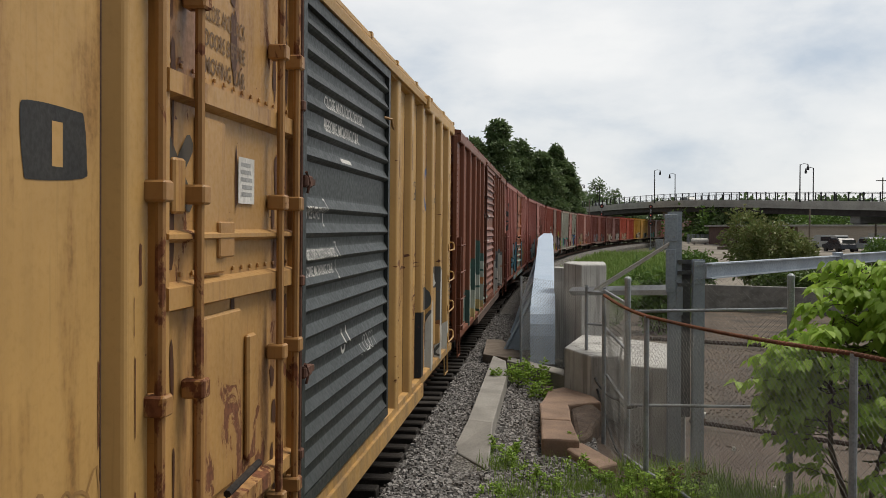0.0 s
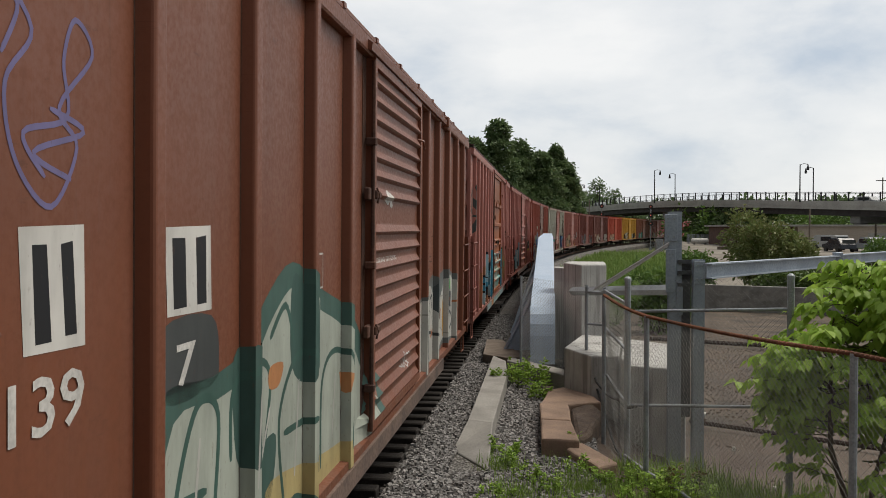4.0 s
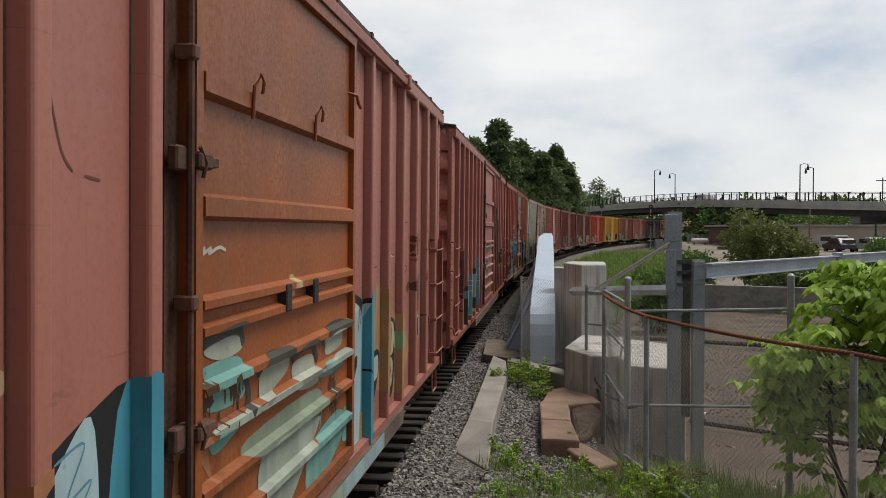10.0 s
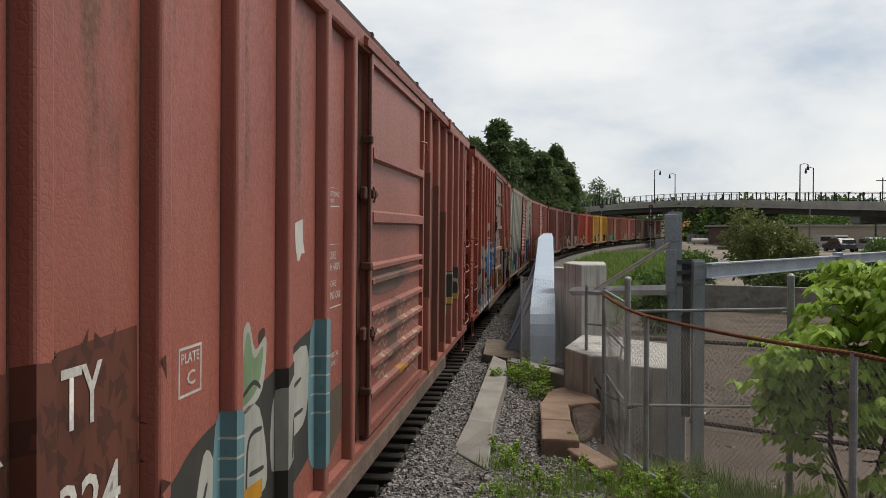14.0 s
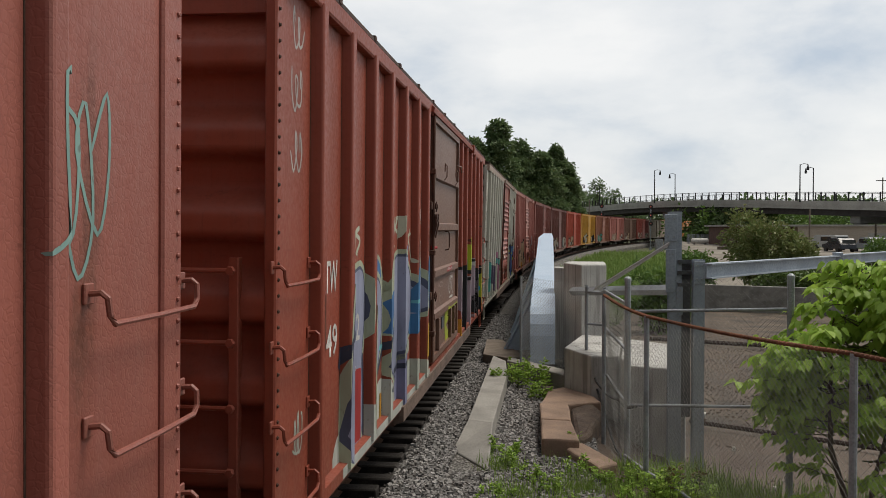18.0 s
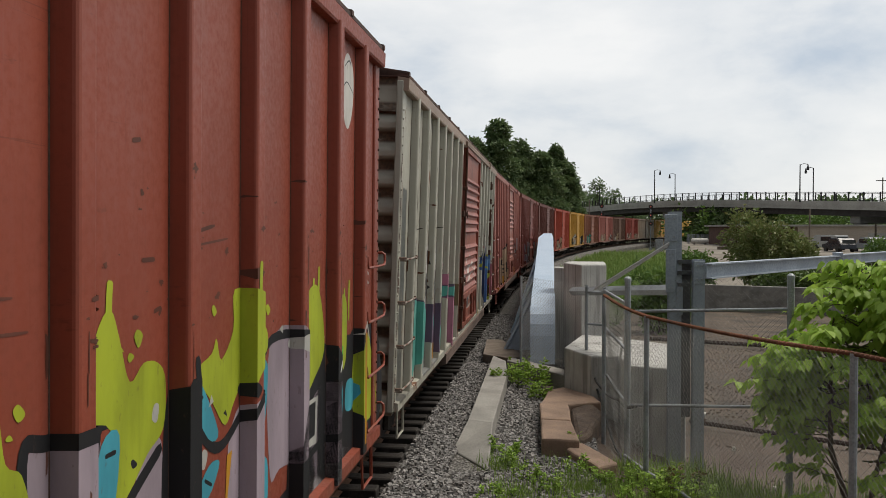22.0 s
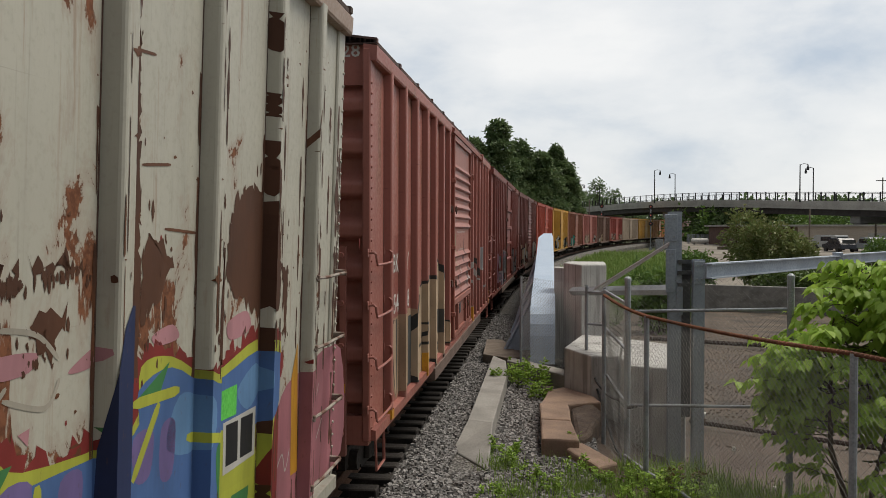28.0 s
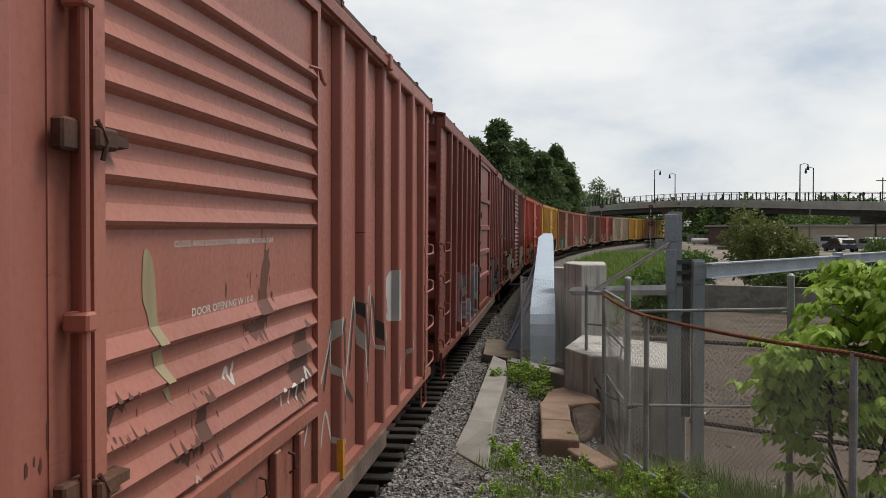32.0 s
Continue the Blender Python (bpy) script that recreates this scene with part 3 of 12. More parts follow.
def sliding_door(parent, kind, mat, y0, y1, z0=SILL + 0.17, z1=EAVE - 0.13, rodmat=None):
    """A door of the given kind: corrugated, panel or plug."""
    rodmat = rodmat or mat
    base = SIDE + 0.055
    bm = bmesh.new()
    box(bm, SIDE - 0.03, base - 0.004, y0, y1, z0, z1)
    door = part("door", bm, mat, parent)
    bm = bmesh.new()
    frame_box(bm, base - 0.006, base + 0.04, y0, y1, z0, z1, 0.085)
    part("door_frame", bm, mat, door)
    if kind == "corrugated":
        bm = bmesh.new()
        a, b = ZONE.get(mat.name, (SILL + 0.24, EAVE - 0.20))
        corrugated(bm, y0 + 0.08, y1 - 0.08, a, b, PITCH.get(mat.name, 0.18), 0.046, base - 0.002, flats=(FLATS.get(mat.name, (11, 12)),), kind="saw")
        part("corrugated_sheet", bm, mat, door)
        if mat.name in ZONE:
            door_foot(door, mat, base, y0, y1, z0)
    elif kind == "panel":
        for z, w in door_rails(mat):
            bm = bmesh.new()
            prism(bm, [(base - 0.004, z - w - 0.012), (base + 0.05, z - w + 0.01), (base + 0.05, z + w - 0.01), (base - 0.004, z + w + 0.012)], "y", y0 + 0.09, y1 - 0.09)
            part("door_rail", bm, mat, door)
    else:
        for z, w in ((3.52, 0.055), (2.85, 0.018), (2.58, 0.055), (1.42, 0.05)):
            bm = bmesh.new()
            prism(bm, [(base - 0.004, z - w - 0.012), (base + 0.055, z - w + 0.008), (base + 0.055, z + w - 0.008), (base - 0.004, z + w + 0.012)], "y", y0 + 0.05, y1 - 0.05)
            rail = part("door_rail", bm, mat, door)
            if w > 0.05:
                for k in range(14):
                    bm = bmesh.new()
                    yy = y0 + 0.15 + k * (y1 - y0 - 0.3) / 13
                    box(bm, base + 0.0, base + 0.012, yy - 0.012, yy + 0.012, z + w + 0.03, z + w + 0.054, 0.004)
                    part("rivet", bm, mat, rail)
        for ya, yb, za, zb in ((0.22, 0.38, 2.66, 3.42), (0.22, 0.50, 1.55, 2.46), (0.08, 0.14, 2.95, 3.2), (0.56, 0.62, 1.6, 2.3)):
            bm = bmesh.new()
            box(bm, base - 0.003, base + 0.03, y0 + ya * (y1 - y0), y0 + yb * (y1 - y0), za, zb, 0.012)
            part("door_panel", bm, mat, door)
        bm = bmesh.new()
        box(bm, base + 0.02, base + 0.05, y0 + 0.32 * (y1 - y0), y0 + 0.42 * (y1 - y0), 2.74, 2.92, 0.008)
        part("latch", bm, rodmat, door)
        bm = bmesh.new()
        tube(bm, [(SIDE + 0.16, y0 + 0.30 * (y1 - y0), 1.58), (SIDE + 0.17, y0 + 0.52 * (y1 - y0), 1.62)], 0.02, 7)
        part("door_handle", bm, M_UNDER, door, "dark steel door handle")
        for f in (-0.04, 0.16, 0.76, 0.92):
            lock_rod(door, rodmat, y0 + f * (y1 - y0), z0 - 0.02, z1 + 0.02, SIDE + 0.13)
    # flush dark strips stand in for the shaded gap beside the door
    bm = bmesh.new()
    box(bm, SIDE - 0.002, SIDE + 0.006, y0 - 0.15, y0 - 0.002, z0 - 0.02, z1 + 0.02)
    painted = mat.name == "faded_red_door_c"
    part("door_jamb", bm, mat if painted else M_GAP_SHADE if mat.name in ("brown_door_paint", "slate_door_paint") else M_ROD, door, "" if painted else "dark strip beside the door for its shaded gap")
    bm = bmesh.new()
    box(bm, SIDE - 0.002, SIDE + 0.006, y1 + 0.002, y1 + 0.05, z0 - 0.02, z1 + 0.02)
    part("door_jamb", bm, M_GAP_SHADE, door)
    if kind != "plug":
        lock_rod(door, mat if painted else M_ROD, y0 - 0.06, z0 + 0.02, z1 - 0.05, SIDE + 0.09, 0.02, 3, 0.036)
        bm = bmesh.new()
        tube(bm, [(base + 0.03, y1 - 0.28, z1 - 0.5), (base + 0.10, y1 - 0.26, z1 - 0.52), (base + 0.10, y1 - 0.20, z1 - 0.58), (base + 0.10, y1 - 0.12, z1 - 0.6)], 0.014, 6)
        part("door_handle", bm, rodmat, door)
        for z in (z0 + 0.95, z0 + 2.22):
            bm = bmesh.new()
            box(bm, SIDE + 0.05, SIDE + 0.13, y0 - 0.03, y0 + 0.13, z - 0.04, z + 0.04, 0.012)
            tube(bm, [(SIDE + 0.12, y0 - 0.02, z + 0.06), (SIDE + 0.132, y0 + 0.03, z - 0.01), (SIDE + 0.12, y0 + 0.02, z - 0.08)], 0.01, 6)
            box(bm, SIDE + 0.03, SIDE + 0.08, y0 - 0.18, y0 - 0.01, z - 0.055, z + 0.06, 0.01)
            prism(bm, [(SIDE + 0.05, z - 0.03), (SIDE + 0.12, z - 0.02), (SIDE + 0.12, z + 0.02), (SIDE + 0.05, z + 0.03)], "y", y0 + 0.12, y0 + 0.22)
            part("hasp", bm, M_ROD, door, "heavy steel door hasp")
    return door


def end_ladder(car, h, paint):
    """The ladder at the corner of an end: two angle stiles of unequal height, rungs held by bolts, the top one reaching far across."""
    y = -h - 0.02
    lad = None
    for x, z1 in ((1.21, 2.70), (0.80, 2.22)):
        bm = bmesh.new()
        box(bm, x - 0.03, x + 0.03, y - 0.012, y, SILL - 0.12, z1, 0.004)
        box(bm, x + 0.02, x + 0.03, y, y + 0.07, SILL - 0.12, z1, 0.003)
        if lad:
            part("stile", bm, paint, lad)
        else:
            lad = part("ladder", bm, paint, car)
    for z, x0 in ((0.92, 0.80), (1.36, 0.80), (1.76, 0.80), (2.17, 0.80), (2.62, -0.55)):
        bm = bmesh.new()
        tube(bm, [(x0, y - 0.05, z), (1.21, y - 0.05, z)], 0.016, 8)
        for x in (x0, 1.21):
            tube(bm, [(x, y + 0.02, z), (x, y - 0.06, z)], 0.013, 6)
            tube(bm, [(x, y - 0.06, z), (x, y - 0.085, z)], [0.032, 0.026], 6)
        part("rung", bm, paint, lad)


def boxcar(label, length, paint, doors, ribmat=None, roofmat=None, endmat=None, ribs=7, rib=(0.155, 0.12, 0.085), fine=True, chord=None, doormat_rod=None, group="", ribs_at=None, stile=False, ridges=0.51, rods=None, track_paint=None):
    """One boxcar with its right side towards +x and the end that is seen towards -y. doors: (kind, material, y0, y1)."""
    length += EXT
    h = length / 2
    doors = tuple((k, m, y0 - EXT / 2, y1 - EXT / 2) for k, m, y0, y1 in doors)
    ribs_at = ribs_at and tuple(y - EXT / 2 for y in ribs_at)
    ribmat, roofmat, endmat, chord = ribmat or paint, roofmat or paint, endmat or paint, chord or paint
    car = empty("boxcar")
    tagged(car, label, "boxcar", group or "boxcars of the freight train")
    lo, hi = min(d[2] for d in doors), max(d[3] for d in doors)
    bm = bmesh.new()
    box(bm, SIDE - 0.05, SIDE, -h + 0.02, lo + 0.02, SILL + 0.06, EAVE - 0.06)
    part("side_wall", bm, paint, car)
    bm = bmesh.new()
    box(bm, SIDE - 0.05, SIDE, hi - 0.02, h - 0.02, SILL + 0.06, EAVE - 0.06)
    part("side_wall", bm, paint, car)
    bm = bmesh.new()
    box(bm, -SIDE, -SIDE + 0.05, -h + 0.02, h - 0.02, SILL + 0.06, EAVE - 0.06)
    for i in range(2 * ribs + 4):
        y = -h + (i + 0.5) * length / (2 * ribs + 4)
        box(bm, -SIDE - 0.07, -SIDE, y - 0.06, y + 0.06, SILL + 0.1, EAVE - 0.15)
    part("far_side_wall", bm, paint, car)
    bm = bmesh.new()
    box(bm, -SIDE + 0.05, SIDE - 0.05, -h + 0.2, h - 0.2, SILL + 0.05, SILL + 0.14)
    part("floor", bm, M_UNDER, car)
    bm = bmesh.new()
    box(bm, -0.22, 0.22, -h - 0.1, h + 0.1, 0.62, SILL + 0.06)
    for x in (-0.75, 0.75):
        box(bm, x - 0.04, x + 0.04, -h + 0.3, h - 0.3, 0.72, SILL + 0.06)
    part("centre_sill", bm, M_UNDER, car)
    n = 9
    for i in range(n):
        y = (i - (n - 1) / 2) * (length - 7.2) / (n - 1)
        bm = bmesh.new()
        prism(bm, [(-1.42, SILL + 0.05), (1.42, SILL + 0.05), (1.42, SILL - 0.1), (0.3, 0.55), (-0.3, 0.55), (-1.42, SILL - 0.1)], "y", y - 0.05, y + 0.05)
        part("crossbearer", bm, M_UNDER, car)
    bm = bmesh.new()
    tube(bm, [(0.95, 0.6, 0.62), (0.95, 0.75, 0.62), (0.95, 1.55, 0.62), (0.95, 1.7, 0.62)], [0.1, 0.2, 0.2, 0.1], 10)
    part("brake_reservoir", bm, M_UNDER, car)
    bm = bmesh.new()
    tube(bm, [(0.5, -h + 1.0, 0.6), (0.55, -1.5, 0.52), (0.6, 2.0, 0.55), (0.5, h - 1.0, 0.6)], 0.03, 6)
    part("brake_pipe", bm, M_UNDER, car)
    # posts of the side
    rm = rib_mesh("post", ribmat, *rib, SILL + 0.12, EAVE - 0.11)
    ys = []
    for a, b in ((-h + 0.12, lo - 0.1), (hi + 0.12, h - 0.12)):
        p = (b - a) / (ribs + 0.35)
        for i in range(ribs):
            ys.append(a + p * (i + 1.0) if a < 0 and b < hi else b - p * (i + 1.0))
    if ribs_at:
        ys = list(ribs_at)
    for y in ys:
        o = shared("post", rm, None, car)
        o.location.y = y
    SHAPE[car.name] = (ys, rib, doors, h)
    # chords, sills, corner posts
    bm = bmesh.new()
    prism(bm, [(SIDE - 0.05, EAVE - 0.14), (SIDE + 0.07, EAVE - 0.14), (SIDE + 0.08, EAVE - 0.12), (SIDE + 0.085, EAVE), (SIDE - 0.05, EAVE + 0.02)], "y", -h + 0.01, h - 0.01)
    part("top_chord", bm, chord, car)
    bm = bmesh.new()
    prism(bm, [(SIDE - 0.06, SILL + 0.02), (SIDE + 0.07, SILL + 0.02), (SIDE + 0.07, SILL + 0.12), (SIDE - 0.06, SILL + 0.14)], "y", -h + 0.05, h - 0.05)
    part("side_sill", bm, paint, car)
    bm = bmesh.new()
    prism(bm, [(SIDE - 0.02, SILL - 0.16), (SIDE + 0.10, SILL - 0.12), (SIDE + 0.10, SILL + 0.05), (SIDE - 0.02, SILL + 0.05)], "y", lo - 2.6, hi + 2.6)
    part("door_track", bm, track_paint or M_TRACK, car)
    bm = bmesh.new()
    prism(bm, [(SIDE + 0.06, EAVE - 0.12), (SIDE + 0.115, EAVE - 0.125), (SIDE + 0.125, EAVE - 0.06), (SIDE + 0.07, EAVE - 0.02)], "y", lo - 0.3, hi + 2.6)
    hood = part("door_hood", bm, chord, car)
    bm = bmesh.new()
    box(bm, SIDE + 0.05, SIDE + 0.15, hi + 2.55, hi + 2.68, EAVE - 0.16, EAVE, 0.012)
    part("hood_bracket", bm, chord, hood)
    for sy in (-1, 1):
        bm = bmesh.new()
        box(bm, SIDE - 0.055, SIDE + 0.022, sy * h - 0.1, sy * h + 0.1, SILL + 0.02, EAVE - 0.02, 0.012, Matrix.Translation((0, -sy * 0.1, 0)))
        post = part("corner_post", bm, paint, car)
        if fine:
            bm = bmesh.new()
            for i in range(34):
                z = SILL + 0.15 + i * 0.1
                r = bmesh.ops.create_icosphere(bm, subdivisions=1, radius=0.014)
                bmesh.ops.translate(bm, vec=(SIDE + 0.024, sy * (h - 0.05), z), verts=r["verts"])
            rv = part("rivet_row", bm, M_WELD if paint.name == "brick_red_paint" else paint, post)
            tagged(rv, kind="stuff")
        # end wall
        bm = bmesh.new()
        corrugated(bm, -SIDE + 0.02, SIDE - 0.03, SILL + 0.25, EAVE - 0.35, ridges, min(0.16, ridges * 0.32), -h + 0.17, kind="round", axis="end")
        prism(bm, [(-SIDE, EAVE - 0.36), (SIDE, EAVE - 0.36), (SIDE, EAVE + 0.01), (0, PEAK - 0.02), (-SIDE, EAVE + 0.01)], "y", -h + 0.10, -h + 0.16)
        box(bm, -SIDE, SIDE, -h + 0.02, -h + 0.16, SILL - 0.02, SILL + 0.26)
        if sy > 0:
            bmesh.ops.rotate(bm, cent=(0, 0, 0), matrix=Matrix.Rotation(math.pi, 3, "Z"), verts=bm.verts)
        end = part("end_wall", bm, endmat, car, smooth=False)
        # coupler and draft gear
        bm = bmesh.new()
        box(bm, -0.16, 0.16, sy * h - 0.3, sy * h + 0.3, 0.66, 0.94, 0.02, Matrix.Translation((0, sy * 0.1, 0)))
        box(bm, -0.2, 0.2, sy * h - 0.14, sy * h + 0.14, 0.58, 1.0, 0.04, Matrix.Translation((0, sy * 0.5, 0)))
        tube(bm, [(0.3, sy * (h + 0.05), 0.78), (0.28, sy * (h + 0.3), 0.6), (0.22, sy * (h + 0.6), 0.48)], 0.03, 6)
        part("coupler", bm, M_UNDER, car)
        # bogie
        tr = shared("bogie", bogie_mesh(), None, car)
        tr.location.y = sy * (h - 1.8)
        for dy in (-0.89, 0.89):
            ws = shared("wheelset", wheelset_mesh(), None, tr)
            ws.location = (0, dy, 0.42)
        # grab irons on the side, ladder on the end
        if fine or sy < 0:
            for i, z in enumerate((1.07, 1.57, 2.07, 2.57)):
                g = shared("grab_iron", rod_mesh(rods) if rods else grab_mesh(paint), None, car)
                g.location = (0, (-h + (0.09 if rods else -0.02)) if sy < 0 else (h - (0.92 if rods else 0.83)), z)
        if stile:
            bm = bmesh.new()
            y = sy * (h - 0.11)
            box(bm, SIDE + 0.02, SIDE + 0.10, y - 0.006, y + 0.006, SILL, 2.72)
            box(bm, SIDE + 0.09, SIDE + 0.10, y - 0.05, y - 0.006, SILL, 2.72)
            part("side_ladder_stile", bm, paint, car)
        if fine and sy < 0:
            end_ladder(car, h, paint)
        if fine:
            bm = bmesh.new()
            y = sy * (h - 0.5)
            tube(bm, [(SIDE + 0.02, y - 0.22, SILL + 0.05), (SIDE + 0.03, y - 0.2, 0.48), (SIDE + 0.03, y + 0.2, 0.48), (SIDE + 0.02, y + 0.22, SILL + 0.05)], 0.016, 6)
            part("sill_step", bm, paint, car)
    # roof
    bm = bmesh.new()
    prism(bm, [(-SIDE - 0.07, EAVE + 0.02), (SIDE + 0.07, EAVE + 0.02), (SIDE + 0.07, EAVE + 0.055), (0, PEAK), (-SIDE - 0.07, EAVE + 0.055)], "y", -h + 0.02, h - 0.02)
    roof = part("roof", bm, roofmat, car)
    bm = bmesh.new()
    prism(bm, [(-SIDE - 0.08, EAVE + 0.03), (SIDE + 0.08, EAVE + 0.03), (SIDE + 0.08, EAVE + 0.075), (0, PEAK + 0.03), (-SIDE - 0.08, EAVE + 0.075)], "y", -0.04, 0.04)
    seam = mesh_of("roof_seam", bm, roofmat)
    for i in range(13):
        shared("roof_seam", seam, None, roof).location.y = -h + 0.06 + i * (length - 0.12) / 12
    for kind, mat, y0, y1 in doors:
        sliding_door(car, kind, mat, y0, y1, rodmat=doormat_rod)
    return car


# ---------------------------------------------------------------- paint that lies on the sides, over posts and ridges
def side_x(car, y, z):
    """How far out the car's side stands at (y, z)."""
    ys, (w0, w1, dep), doors, h = SHAPE[car.name]
    for kind, dm, y0, y1 in doors:
        if y0 + 0.08 < y < y1 - 0.08:
            x = SIDE + 0.053
            if kind == "corrugated":
                a, b = ZONE.get(dm.name, (SILL + 0.24, EAVE - 0.20))
                n = round((b - a) / PITCH.get(dm.name, 0.18))
                p = (z - a) / (b - a) * n
                fl = FLATS.get(dm.name, (11, 12))
                if not fl[0] <= int(p) < fl[1] and 0 < p < n:
                    x += 0.046 * ridge(p - int(p))
            elif kind == "panel":
                for r, w in door_rails(dm):
                    if abs(z - r) < w + 0.012:
                        x += 0.054 * min(1.0, (w + 0.012 - abs(z - r)) / 0.022)
            return x
    if abs(y) > h - 0.2:
        return SIDE + 0.022
    for c in ys:
        d = abs(y - c)
        if d < w0 / 2:
            return SIDE + (dep if d < w1 / 2 else dep * (w0 / 2 - d) / (w0 / 2 - w1 / 2))
    return SIDE


def panel_shift(car, y):
    """Marks on the sheet stand a little further along than the post line by which they were placed."""
    return (0.0 if any(y0 <= y - EXT / 2 <= y1 for _, _, y0, y1 in SHAPE[car.name][2]) else 0.22) - EXT / 2


def panel_height(z, on):
    """Marks on the sheet stand a little further from the eye's height."""
    return 2.87 + (z - 2.87) * 1.05 if on > 0 else z


def drape(car, polys, mat, lift, name, label="", move=True):
    """Lays flat shapes, lists of (y, z), on the car's side as one thin coat of paint."""
    bm = bmesh.new()
    flat = [q[0] for poly in polys for q in poly]
    sh = panel_shift(car, sum(flat) / max(1, len(flat))) if move else 0.0
    for i, poly in enumerate(polys):
        poly = [(y + sh, max(panel_height(z, sh), SILL + 0.06)) for y, z in poly]
        vs = [bm.verts.new((0.00002 * (i % 12) if len(poly) > 4 else 0.00001 * (i % 23), y, z)) for y, z in poly]
        if len(vs) > 2:
            bm.faces.new(vs)
    bmesh.ops.remove_doubles(bm, verts=bm.verts[:], dist=0.0003)
    cut(bm, car)
    for v in bm.verts:
        v.co.x += side_x(car, v.co.y, v.co.z) + 0.0008 + lift * 0.3
    return part(name, bm, mat, car, label)


def cut(bm, car):
    ys, (w0, w1, dep), doors, h = SHAPE[car.name]
    bmesh.ops.triangulate(bm, faces=[f for f in bm.faces if len(f.verts) > 4])
    lo, hi = min(v.co.y for v in bm.verts), max(v.co.y for v in bm.verts)
    zl, zh = min(v.co.z for v in bm.verts), max(v.co.z for v in bm.verts)
    for c in ys:
        if lo - 0.1 < c < hi + 0.1:
            for d in (-w0 / 2, -w1 / 2, w1 / 2, w0 / 2):
                bmesh.ops.bisect_plane(bm, geom=bm.verts[:] + bm.edges[:] + bm.faces[:], plane_co=(0, c + d, 0), plane_no=(0, 1, 0))
    for e in (0.2 - h, h - 0.2):
        if lo < e < hi:
            bmesh.ops.bisect_plane(bm, geom=bm.verts[:] + bm.edges[:] + bm.faces[:], plane_co=(0, e, 0), plane_no=(0, 1, 0))
    for kind, dm, y0, y1 in doors:
        if kind == "panel" and hi > y0 and lo < y1:
            for r, w in door_rails(dm):
                for d in (-w - 0.012, -w + 0.01, w - 0.01, w + 0.012):
                    if zl < r + d < zh:
                        bmesh.ops.bisect_plane(bm, geom=bm.verts[:] + bm.edges[:] + bm.faces[:], plane_co=(0, 0, r + d), plane_no=(0, 0, 1))
        if kind == "corrugated" and hi > y0 and lo < y1:
            a, b = ZONE.get(dm.name, (SILL + 0.24, EAVE - 0.20))
            n = round((b - a) / PITCH.get(dm.name, 0.18))
            for k in range(n):
                for f in (0.0, 0.16, 0.62):
                    z = a + (k + f) * (b - a) / n
                    if zl < z < zh:
                        bmesh.ops.bisect_plane(bm, geom=bm.verts[:] + bm.edges[:] + bm.faces[:], plane_co=(0, 0, z), plane_no=(0, 0, 1))


def rect(y0, y1, z0, z1):
    return [(y0, z0), (y1, z0), (y1, z1), (y0, z1)]


def stroke(pts, w, steps=5):
    """Quads along a smooth line through the points, w wide, with round ends."""
    P = [Vector((p[0], p[1])) for p in pts]
    line = []
    for i in range(len(P) - 1):
        a, b, c, d = P[max(i - 1, 0)], P[i], P[i + 1], P[min(i + 2, len(P) - 1)]
        for k in range(steps):
            t = k / steps
            line.append(0.5 * ((2 * b) + (c - a) * t + (2 * a - 5 * b + 4 * c - d) * t * t + (3 * b - a - 3 * c + d) * t ** 3))
    line.append(P[-1])
    out, L, R = [], [], []
    for i, p in enumerate(line):
        d = line[min(i + 1, len(line) - 1)] - line[max(i - 1, 0)]
        if d.length < 1e-6:
            d = Vector((1, 0))
        n = Vector((-d.y, d.x)).normalized() * w / 2 * (0.55 if i in (0, len(line) - 1) else 1.0)
        L.append(p + n)
        R.append(p - n)
    for i in range(len(line) - 1):
        out.append([tuple(L[i]), tuple(R[i]), tuple(R[i + 1]), tuple(L[i + 1])])
    return out


def blob(y, z, ry, rz, rng, wob=0.15, n=14):
    ph = rng.uniform(0, 6.28)
    k = rng.randint(2, 4)
    return [(y + ry * (1 + wob * math.sin(k * a + ph)) * math.cos(a), z + rz * (1 + wob * math.cos(k * a + ph)) * math.sin(a)) for a in (2 * math.pi * i / n for i in range(n))]


def rounded(pts, steps=4):
    """A closed smooth outline through the points."""
    P = [Vector(p) for p in pts]
    n, out = len(P), []
    for i in range(n):
        a, b, c, d = P[i - 1], P[i], P[(i + 1) % n], P[(i + 2) % n]
        for k in range(steps):
            t = k / steps
            out.append(tuple(0.5 * ((2 * b) + (c - a) * t + (2 * a - 5 * b + 4 * c - d) * t * t + (3 * b - a - 3 * c + d) * t ** 3)))
    return out


def clipz(polys, lo, hi):
    return [[(y, min(max(z, lo), hi)) for y, z in p] for p in polys if max(q[1] for q in p) > lo + 0.01 and min(q[1] for q in p) < hi]


def spray(name, c, wear=0.5, k=0.75):
    """Sprayed paint that has faded, with the metal grinning through."""
    key = ("spray",) + tuple(c)
    if key not in SHARED:
        n = Nodes(name)
        a = n.noise((3, 3, 1.2), 5, 0.6)
        b = n.noise((26, 26, 14), 4, 0.6)
        st = n.noise((9, 9, 0.5), 4)
        col = n.mix(n.ramp(a, 0.3, 0.72), shade(c, 1.02), shade(c, k * 0.9))
        col = n.mix(n.ramp(st, 0.5, 0.8, 0, 0.35), col, shade(c, 0.45))
        col = n.mix(n.ramp(b, 0.62, 0.7, 0, wear), col, (0.10, 0.05, 0.035))
        SHARED[key] = n.done(col, 0.6, 0, b, 0.15, 0.003, 0.3)
    return SHARED[key]


